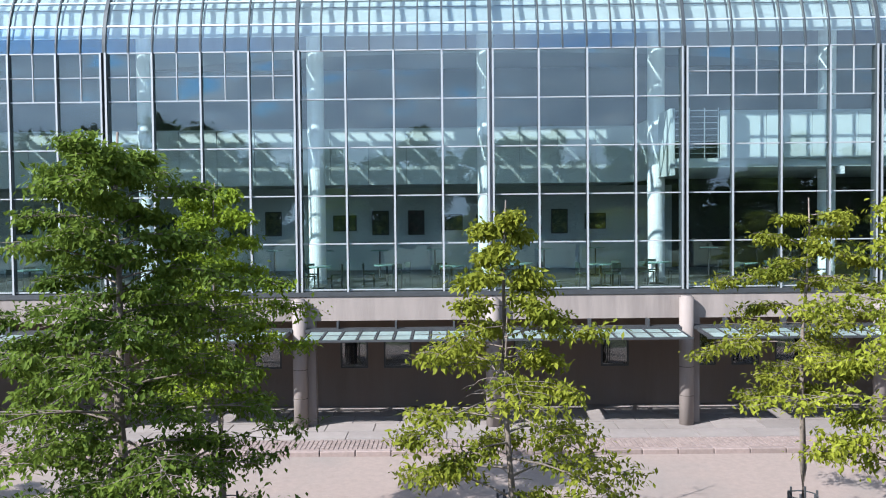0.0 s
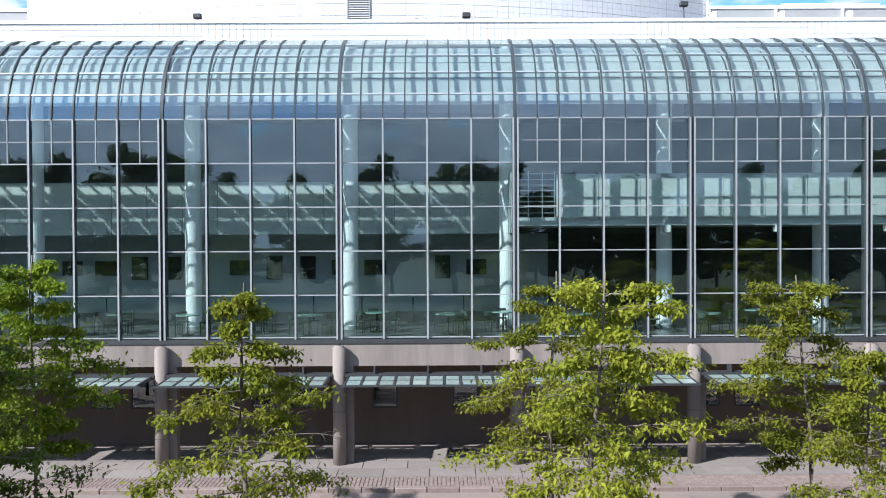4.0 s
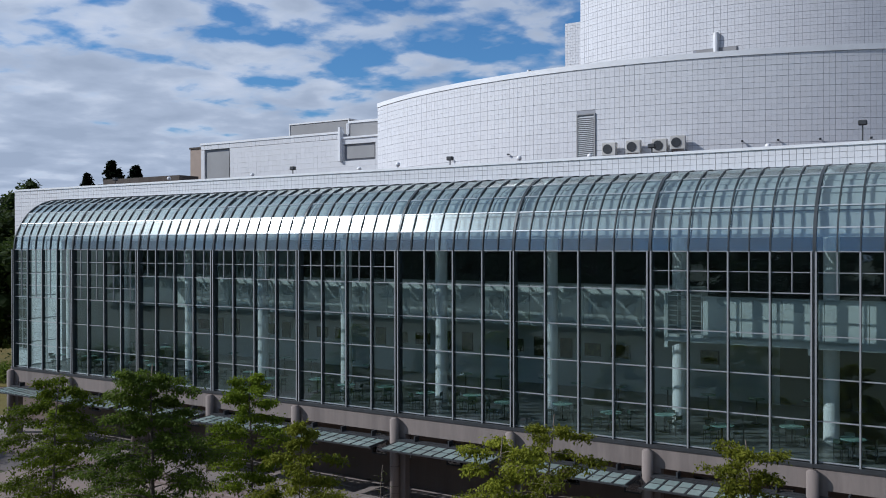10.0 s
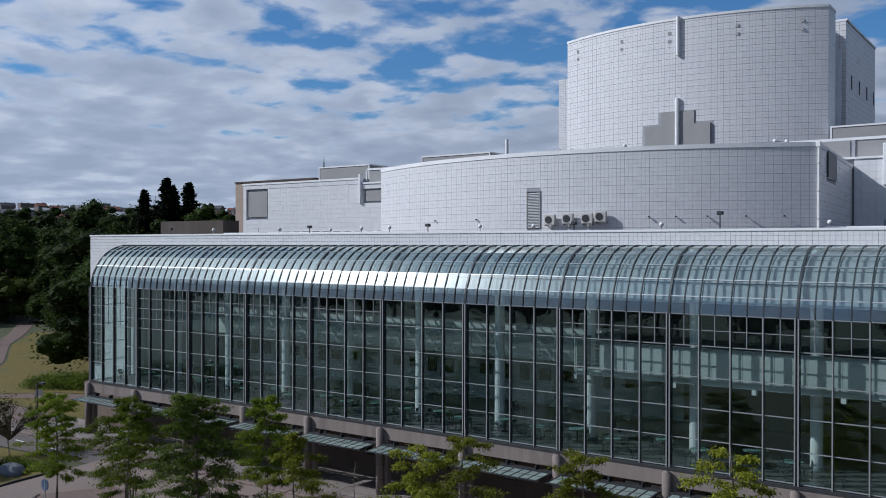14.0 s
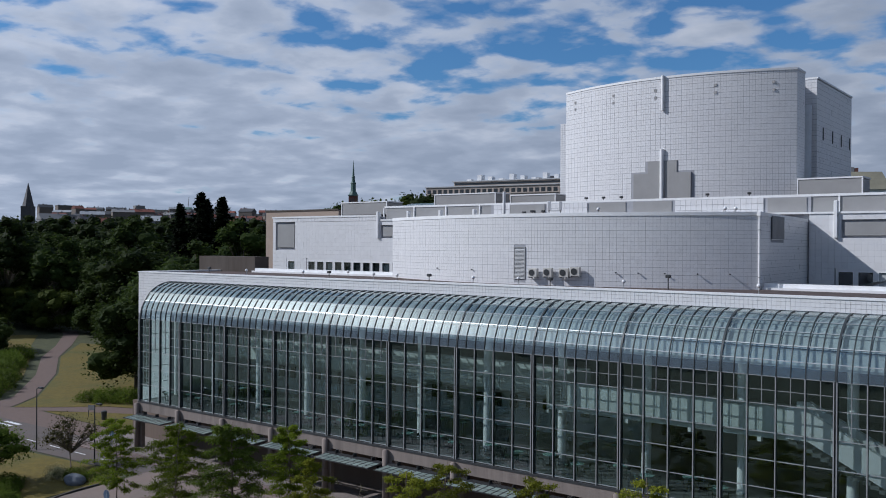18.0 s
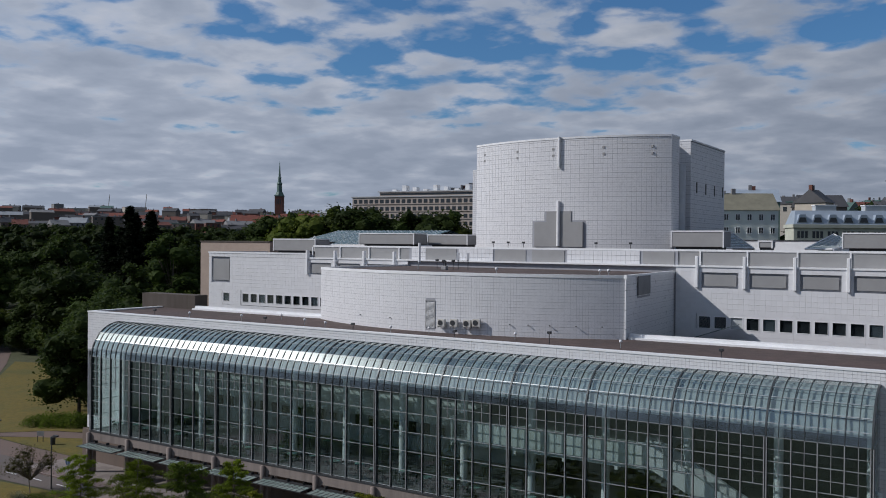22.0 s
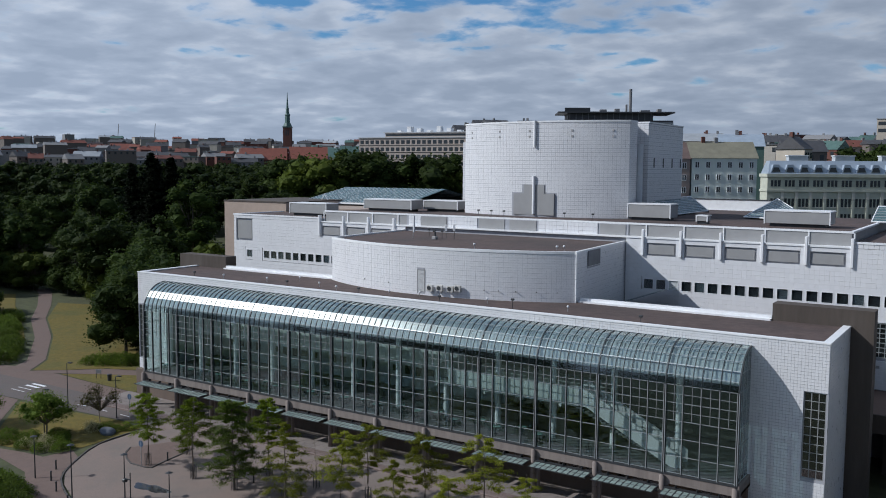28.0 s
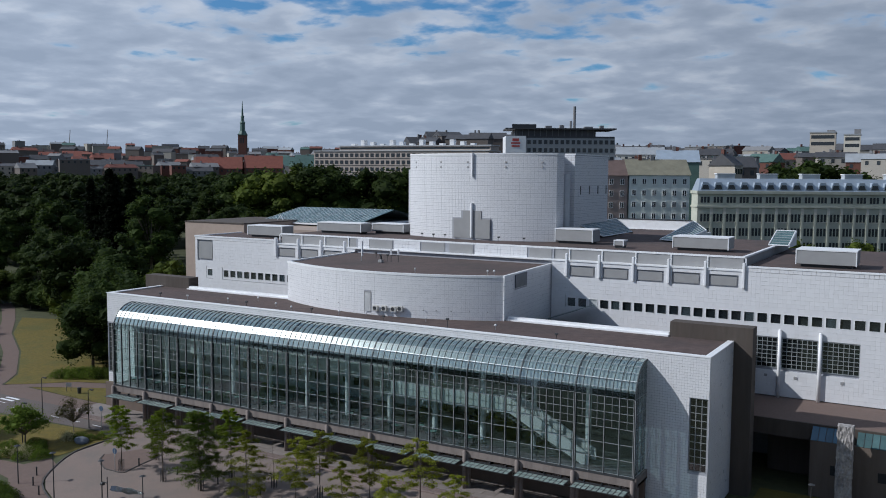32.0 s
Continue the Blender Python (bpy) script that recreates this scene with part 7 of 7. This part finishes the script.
# the long grey-green house with a bluish mansard
gx, gy = along(34.9, 161.4, 30, 42.5)
gx, gy = gx - 0.5 * 7, gy + 0.866 * 7
long_house = root("long_house", (gx, gy, -1.0), radians(30), "long grey-green stone house with a bluish mansard roof", "house", HOUSE_GROUP)
part("wall", B((-41.2, 40, -7, -1, 0, 29.4)), M_GREYGREEN, long_house)
part("cornice", B((-41.5, 40.3, -7.5, -0.7, 28.9, 29.7)), M_GREYGREEN, long_house)
part("cornice", B((-41.4, 40.2, -7.4, -0.8, 25.2, 25.7)), M_GREYGREEN, long_house)
bm = bmesh.new()
lo = [bm.verts.new(p) for p in ((-41.2, -7.2, 29.7), (40, -7.2, 29.7), (40, -1, 29.7), (-41.2, -1, 29.7))]
hi = [bm.verts.new(p) for p in ((-40.2, -4.9, 33.0), (38.5, -4.9, 33.0), (38.5, -2.2, 33.0), (-40.2, -2.2, 33.0))]
bm.faces.new(hi), bm.faces.new(lo[::-1])
for i in range(4):
    bm.faces.new((lo[i], lo[(i + 1) % 4], hi[(i + 1) % 4], hi[i]))
mansard = part("roof", bm, M_BLUEROOF, long_house)
BAYS = [-39.2 + 3.5 * i for i in range(23)]
bm = bmesh.new()
dv = [bm.verts.new((sx * w, y, z)) for y in (-7.1, -4.2) for sx, w, z in ((-1, 1.35, 30.0), (1, 1.35, 30.0), (1, 0.7, 32.0), (-1, 0.7, 32.0))]
for q in ((0, 1, 2, 3), (5, 4, 7, 6), (1, 5, 6, 2), (4, 0, 3, 7), (3, 2, 6, 7)):
    bm.faces.new([dv[k] for k in q])
DORMER = mesh_of("dormer", bm, M_BLUEROOF)
bm = bmesh.new()
dv = [bm.verts.new((x, y, z)) for y in (-7.15, -7.1) for x, z in ((-1.0, 30.15), (1.0, 30.15), (0.62, 31.3), (-0.62, 31.3))]
for q in ((0, 1, 2, 3), (5, 4, 7, 6), (1, 5, 6, 2), (4, 0, 3, 7), (3, 2, 6, 7)):
    bm.faces.new([dv[k] for k in q])
DORMER_W = mesh_of("dormer_window", bm, M_DARKGLASS)
for x in BAYS:
    put("dormer", DORMER, mansard, (x, 0, 0)), put("dormer_window", DORMER_W, mansard, (x, 0, 0))
for i in range(7):
    x = -33 + 11.5 * i
    part("roof_housing", B((x - 2.4, x + 2.4, -4.7, -2.4, 33.0, 34.2)), M_SHEETP, mansard)
    part("housing_lid", B((x - 2.6, x + 2.6, -4.8, -2.3, 34.2, 34.4)), M_WHITE, mansard)
# windows of three tall lights between pilasters
LIGHT = mesh_of("window", B((-0.29, 0.29, -0.06, 0.02, 0, 2.1)), M_DARKGLASS)
LIGHT_S = mesh_of("window", B((-0.31, 0.31, -0.06, 0.02, 0, 1.6)), M_DARKGLASS)
SILL = mesh_of("sill", B((-1.35, 1.35, -0.14, 0.02, -0.16, 0.0)), M_CREAM)
PILA = mesh_of("pilaster", B((-0.28, 0.28, -0.22, 0.0, 6, 23.4)), M_GREYGREEN)
PCAP = mesh_of("pilaster_cap", B((-0.38, 0.38, -0.26, 0.0, 23.4, 25.2)), M_CREAM)
for x in BAYS:
    for z, me in ((26.5, LIGHT_S), (21.4, LIGHT), (17.6, LIGHT), (13.8, LIGHT), (10.0, LIGHT)):
        for k in (-0.9, 0, 0.9):
            put("window", me, long_house, (x + k, -7.01, z))
    put("sill", SILL, long_house, (x, -7.0, 21.4))
    put("pilaster", PILA, long_house, (x + 1.75, -7.0, 0)), put("pilaster_cap", PCAP, long_house, (x + 1.75, -7.0, 0))

# hotel block with a dark top floor and a mast
hx, hy = along(-51, 218, 30, 21)
hotel = root("hotel_block", (hx - 4, hy + 7, 2.0), radians(30), "white block with a long dark top floor and a mast", "building", HOUSE_GROUP)
M_PALEGREY = material("pale_grey_render", (0.34, 0.345, 0.35), 0.9, vary=0.08, scale=0.5)
part("wall", B((-12, 21, -8, 8, -2, 44.2)), M_PALEGREY, hotel)
part("corner_block", B((-19.5, -12.02, -8.6, 8, -2, 44.9)), M_WHITE, hotel, "white corner block")
part("top_floor", B((-16, 14, -7.0, 7, 44.9, 47.4), (-12, 21, -7.6, 8, 44.2, 44.9)), M_DARKROOF, hotel)
for k in range(14):
    part("top_mullion", B((-15.4 + 2.2 * k, -15.2 + 2.2 * k, -7.2, -7.0, 44.9, 47.4)), M_GREYR, hotel)
part("roof_slab", B((-19.5, 21.4, -8.8, 8.5, 47.4, 47.9)), M_DARKROOF, hotel)
part("roof_rail", B((-17, -8, -6, -5.5, 47.9, 49.4)), M_DARKMETAL, hotel)
for x, w, hh in ((-3, 1.2, 1.1), (2, 0.8, 1.4), (12, 1.6, 0.9), (17, 0.7, 1.3)):
    part("roof_unit", B((x - w, x + w, -3, 0, 47.9, 47.9 + hh)), M_GREYR, hotel)
M_SIGNRED = material("red_sign_plate", (0.42, 0.07, 0.06), 0.6, vary=0.1)
part("sign_plate", B((-17.0, -14.6, -8.68, -8.6, 43.0, 44.0)), M_SIGNRED, hotel, "plain red sign shape")
for z, w in ((42.0, 1.7), (40.9, 1.5)):
    part("sign_bar", B((-15.8 - w, -15.8 + w, -8.68, -8.6, z, z + 0.6)), M_SIGNRED, hotel, "plain red bar")
bm = bmesh.new()
rod(bm, (7, 0, 47), (7, 0, 56.5), 0.55, n=12)
part("mast", bm, M_GREYR, hotel)
bm = bmesh.new()
rod(bm, (5.6, 0, 47), (5.6, 0, 51), 0.4, n=10)
part("mast", bm, M_GREYR, hotel)
windows(hotel, [-10.8 + 2.05 * i for i in range(16)], [42.0, 39.0, 36.0], 1.25, 1.5, -8.02, far=True)

# long office block
ox, oy = along(-143, 222, 30, 41)
M_OFFICE = material("pinkish_beige_panel", (0.43, 0.37, 0.325), 0.9, vary=0.08, scale=0.5)
office = root("office_block", (ox - 6, oy + 7, 0.9), radians(8), "long beige office block with a grid of dark windows", "building", HOUSE_GROUP)
part("wall", B((-41.5, 41, -7, 7, -2, 41.4)), M_OFFICE, office)
part("roof", B((-42, 41.5, -7.4, 7.4, 41.4, 41.8)), M_SHEETGREY, office)
up = part("upper_floor", B((-30, 41, -4.5, 6, 41.8, 43.6)), M_OFFICE, office)
part("upper_windows", B((-29.6, 40.6, -4.55, -4.5, 42.3, 43.1)), M_DARKGLASS, up)
part("upper_roof", B((-30.6, 41.5, -5.1, 6.5, 43.6, 44.0)), M_SHEETGREY, up)
for i in range(13):
    x = -24 + 4.7 * i
    part("roof_unit", B((x - 0.9, x + 0.9, -3, 0, 44.0, 44.8 + 0.8 * (i * 5 % 3))), M_WHITE, up)
windows(office, [-40.1 + 2.5 * i for i in range(33)], [38.9 - 3.05 * j for j in range(6)], 1.6, 1.6, -7.02, far=True)
SILLS = mesh_of("sill_band", B((-41.5, 41, -0.3, 0.0, 0, 0.35)), M_OFFICE)
for j in range(6):
    put("sill_band", SILLS, office, (0, -7.0, 38.5 - 3.05 * j))
# church with a slim brick tower and a green lantern
church = root("church", (-616, 690, 14), radians(30), "distant church with a slim brick tower and green spire", "church")
part("tower", B((-4.4, 4.4, -4.4, 4.4, 0, 61.0)), M_BRICK, church)
part("cornice", B((-4.8, 4.8, -4.8, 4.8, 61.0, 62.2)), M_GREENROOF, church)
bm = bmesh.new()
for z0, z1, r0, r1 in ((62.2, 66, 5.2, 3.6), (66, 75, 3.0, 2.8), (75, 77, 3.5, 2.2), (77, 82, 2.0, 1.8), (82, 83.2, 2.3, 1.5), (83.2, 101, 1.3, 0.12)):
    rod(bm, (0, 0, z0), (0, 0, z1), r0, r1, n=8)
part("spire", bm, M_GREENROOF, church)
for x in (-1.9, 0.0, 1.9):
    part("belfry_opening", B((x - 0.5, x + 0.5, -4.46, -4.38, 52, 58)), M_DARKGLASS, church)
bm = bmesh.new()
gable(bm, 46, 18, 26, 36)
part("nave_roof", bm, M_REDROOF, church)
part("nave", B((-23, 23, -9, 9, 0, 26)), M_BRICK, church)
M_DARKSTONE = material("dark_grey_stone", (0.07, 0.07, 0.075), 0.9, vary=0.15, scale=0.5)
museum = root("museum_tower", (-634, 324, 10), radians(40), "distant dark stone tower with a pointed roof", "tower")
part("tower", B((-4.2, 4.2, -4.2, 4.2, 0, 39)), M_DARKSTONE, museum)
bm = bmesh.new()
rod(bm, (0, 0, 39), (0, 0, 58), 4.8, 0.2, n=4)
part("pointed_roof", bm, M_DARKROOF, museum)
M_SHEET = material("pale_sheet_roof", (0.30, 0.32, 0.34), 0.5, vary=0.15, scale=0.3)


def slab_block(x, y, w, d, top, rz, wall, label, floors=3, steps=()):
    """A flat-roofed block with long window bands and set-back roof storeys."""
    z0 = ground_z(y) + rise(x, y) - 2.0
    g = root("flat_block", (x, y, z0), radians(rz), label, "building", HOUSE_GROUP)
    e = top - z0
    part("wall", B((-w / 2, w / 2, -d / 2, d / 2, 0, e)), wall, g)
    part("roof_edge", B((-w / 2 - 0.3, w / 2 + 0.3, -d / 2 - 0.3, d / 2 + 0.3, e, e + 0.5)), M_SHEET, g)
    for a, b, hgt in steps:
        part("roof_storey", B((a * w / 2, b * w / 2, -d / 4, d / 2, e + 0.5, e + 0.5 + hgt)), M_GREYR, g)
    for k in range(floors):
        part("window_band", B((-w / 2 + 0.6, w / 2 - 0.6, -d / 2 - 0.06, -d / 2, e - 2.9 - 3.4 * k, e - 1.2 - 3.4 * k)), M_DARKGLASS, g)


slab_block(-1307, 893, 42, 38, 70.0, 55, M_GREYR, "distant grey office block with window bands", 7, ((-0.6, 0.7, 5.0),))
slab_block(-1280, 929, 46, 34, 68.5, 55, M_GREYR, "distant grey office block with window bands", 7, ((-0.2, 0.5, 7.0),))
slab_block(-1222, 1144, 43, 36, 80.5, 42, M_CREAM, "distant pale tower block with a stepped top", 8, ((-0.7, 0.7, 5.0),))
slab_block(34.5, 416, 12.0, 14, 54.8, 5, M_BEIGE, "pale modern housing block above the roofs", 2, ((0.3, 0.9, 1.0),))
slab_block(46.0, 438, 8, 12, 54.5, 5, M_CREAM, "pale modern housing block above the roofs", 2, ((0.2, 1.0, 2.6),))
for s, w, top in ((-40, 34, 56.5), (-4, 30, 58.0), (28, 24, 55.5)):
    house(-851 + 0.62 * s, 652 + 0.79 * s, w, 24, top - 7.5, top, M_BEIGE, M_REDROOF, 52, 1, 8, label="distant beige house with a red roof")
# houses beyond the far edge of the park
house(-545, 401, 58, 18, 35.2, 36.6, M_GREYR, M_DARKROOF, 55, 1, 14, label="long low grey house with a flat roof")
house(-515, 453, 50, 18, 35.0, 36.9, M_BEIGE, M_SHEET, 52, 1, 12, label="long low beige house with a flat roof")
house(-567, 364, 38, 18, 36.4, 38.6, M_BEIGE, M_DARKROOF, 56, 2, 8, label="low beige house with a dark roof")
house(-620, 494, 50, 18, 39.0, 44.0, M_GREYR, M_DARKROOF, 46, 1, 9, label="grey house with a dark pitched roof")
house(-453, 485, 38, 22, 36.0, 46.0, M_BRICK, M_REDROOF, 43, 1, 8, label="brick house with a red roof")
house(-427, 512, 32, 22, 36.6, 47.5, M_BRICK, M_REDROOF, 40, 1, 7, label="brick house with a red roof")
house(-444, 580, 32, 22, 39.0, 48.0, M_CREAM, M_GREENROOF, 40, 1, 6, label="pale house with a copper-green roof")
house(-395, 538, 28, 20, 37.0, 48.5, M_CREAM, M_GREENROOF, 38, 1, 6, label="brick house with a red roof")
house(-31, 320, 21, 16, 42.0, 45.6, M_CREAM, M_SHEET, 18, 1, 7, label="cream house with a pale hipped roof")
house(9, 238, 14, 14, 37.4, 41.7, M_GREENROOF, M_BLUEROOF, 20, 0, 4, label="house with a pale green sheet roof")
house(31, 216, 5, 9, 36.0, 39.9, M_BEIGE, M_DARKROOF, 75, 2, 3, label="yellowish gabled house with a dark roof")
house(29, 236, 13, 10, 35.6, 39.4, M_DULL, M_DARKROOF, 30, 1, 4, label="yellowish house with a dark roof")
for cx, cy, hgt in ((-1269, 950, 71), (-1231, 999, 73)):
    g = root("tower_crane", (cx, cy, ground_z(cy) + rise(cx, cy) - 0.5), radians(50), "thin distant lattice crane above the roofs", "crane", "cranes of the town")
    bm = bmesh.new()
    rod(bm, (0, 0, 0), (6, 0, hgt), 0.9, 0.5, n=4)
    part("mast", bm, M_GREYR, g)
# the rest of the skyline: a fan of streets with houses of several kinds
tr = random.Random(2024)
M_FARPALE = material("weathered_pale_render", (0.36, 0.335, 0.295), 0.9, vary=0.1)
M_FARRED = material("dark_red_roof", (0.15, 0.05, 0.036), 0.85, vary=0.2, scale=0.3)
WALLS = (M_FARPALE, M_DULL, M_DULL, M_FARPALE, M_GREYR, M_DULL, M_BRICK)
ROOFS = (M_DARKROOF, M_DARKROOF, M_FARRED, M_GREYR, M_SHEET, M_GREENROOF, M_REDROOF, M_DARKROOF)
STREETS = ((800, 30, 124, 150, 0.004, 0.012), (980, 34, 122, 150, 0.012, 0.020), (1180, 36, 121, 150, 0.018, 0.0265), (1450, 36, 120, 151, 0.0255, 0.0295), (400, 9, 101, 113, 0.013, 0.019), (470, 20, 91, 115, 0.021, 0.028), (620, 24, 90, 115, 0.027, 0.033), (520, 8, 115.8, 122.6, 0.037, 0.0455))
for dist, count, lo_a, hi_a, s0, s1 in STREETS:
    for i in range(count):
        a = lo_a + (hi_a - lo_a) * (i + tr.uniform(0.1, 0.9)) / count
        d = dist * tr.uniform(0.95, 1.05)
        x, y = 97 + d * math.cos(radians(a)), -80 + d * math.sin(radians(a))
        top = 33.6 + d * tr.uniform(s0, s1)
        w = tr.uniform(8, 21) * (0.7 + dist / 2000)
        flat = tr.random() < 0.25
        wall, roof = WALLS[tr.randrange(7)], ROOFS[tr.randrange(8)]
        if dist in (470, 620) and roof in (M_FARRED, M_REDROOF) and i % 3:
            roof = M_DARKROOF
        if dist == 520:
            wall, roof, flat = M_DULL, M_DARKROOF, False
        house(x, y, w, 12, top - (0.4 if flat else tr.uniform(2.2, 4.6)), top, wall, M_SHEET if flat and tr.random() < 0.25 else roof, a - 90 + tr.uniform(-30, 30), 1 if dist < 500 or dist == 800 else 0, max(3, int(w / 4)), (1.5, 1.8), chim=tr.randrange(1, 4),
              label="distant town house with a flat roof" if flat else "distant town house with a pitched roof")
# street trees by the long house
for x, y, s in ((52, 158, 1.02), (60, 163, 1.08), (57, 160, 0.95), (76, 168, 1.06), (88, 174, 1.0), (22, 166, 1.0), (10, 164, 1.02), (31, 160, 1.04)):
    P3(x, y, 0.9 * s)
for a, d, k in ((96.6, 325, 1.85), (97.7, 330, 1.92), (98.7, 326, 1.88), (99.6, 330, 1.75), (95.6, 340, 1.7), (100.6, 330, 1.6), (102.0, 332, 1.6), (94.2, 330, 1.6), (92.9, 330, 1.55)):
    P1(97 + d * math.cos(radians(a)), -80 + d * math.sin(radians(a)), k)
# trees in front of the office block
for a, d, top in ((132.6, 350, 33.0), (131.6, 338, 34.0), (130.7, 344, 34.6), (129.7, 336, 35.2), (128.7, 342, 35.4), (127.8, 336, 34.6), (126.9, 340, 33.0), (126.0, 334, 31.0), (125.1, 338, 32.2), (124.2, 332, 33.6), (123.3, 338, 33.8), (122.5, 334, 33.2)):
    x, y = 97 + d * math.cos(radians(a)), -80 + d * math.sin(radians(a))
    z = ground_z(y) + rise(x, y)
    (P3 if int(a * 10) % 3 else P1)(x, y, (top - z) / 18.0)
# the wooded far edge of the park, in front of the town
er = random.Random(5)
for d, n, top in ((500, 30, 30.5), (560, 32, 31.6), (620, 34, 32.2)):
    for i in range(n):
        a = 128.5 + 21.5 * (i + er.uniform(0.1, 0.9)) / n
        x, y = 97 + d * math.cos(radians(a)), -80 + d * math.sin(radians(a))
        z = ground_z(y) + rise(x, y)
        FAR_WOOD.append((x, y, z, top + er.uniform(-2.2, 1.0) - z))
# crowns of clumps of leaves, too far off to count
wv, wf, ws = [], [], []
for x, y, z, hgt in FAR_WOOD:
    sp = hgt * er.uniform(0.26, 0.34)
    for c in range(24):
        a, e, q = er.uniform(0, 6.283), er.uniform(-0.8, 1.0), er.uniform(0.55, 1.0)
        w = math.sqrt(1 - e * e)
        cx, cy, cz, cr = x + sp * q * w * math.cos(a), y + sp * q * w * math.sin(a), z + hgt * (0.53 + 0.42 * e * q), sp * er.uniform(0.28, 0.46)
        for s in range(26):
            d = Vector((er.gauss(0, 1), er.gauss(0, 1), er.gauss(0, 0.7))).normalized() * cr * er.uniform(0.75, 1.08)
            ws.append((cx + d.x, cy + d.y, cz + d.z))
        k, ph = len(wv), er.uniform(0, 50)
        for p in ICO_V:
            t = 0.74 * cr * (1 + 0.45 * noise.noise(p * 1.9 + Vector((ph, 0, 0))))
            wv.append((cx + p.x * t, cy + p.y * t, cz + p.z * t * 0.8))
        wf += [tuple(i + k for i in t) for t in ICO_F]
lv, lf = leaf_cloud(ws, 1.25, 0.25, np.random.default_rng(9), 0.45)
k = len(wv)
wf += [tuple(i + k for i in t) for t in lf]
ob = raw("far_wood", wv + lv, wf, M_PARK, None)
tagged(ob, "dense dark green wood at the far edge of the park", "wood", kind="stuff")
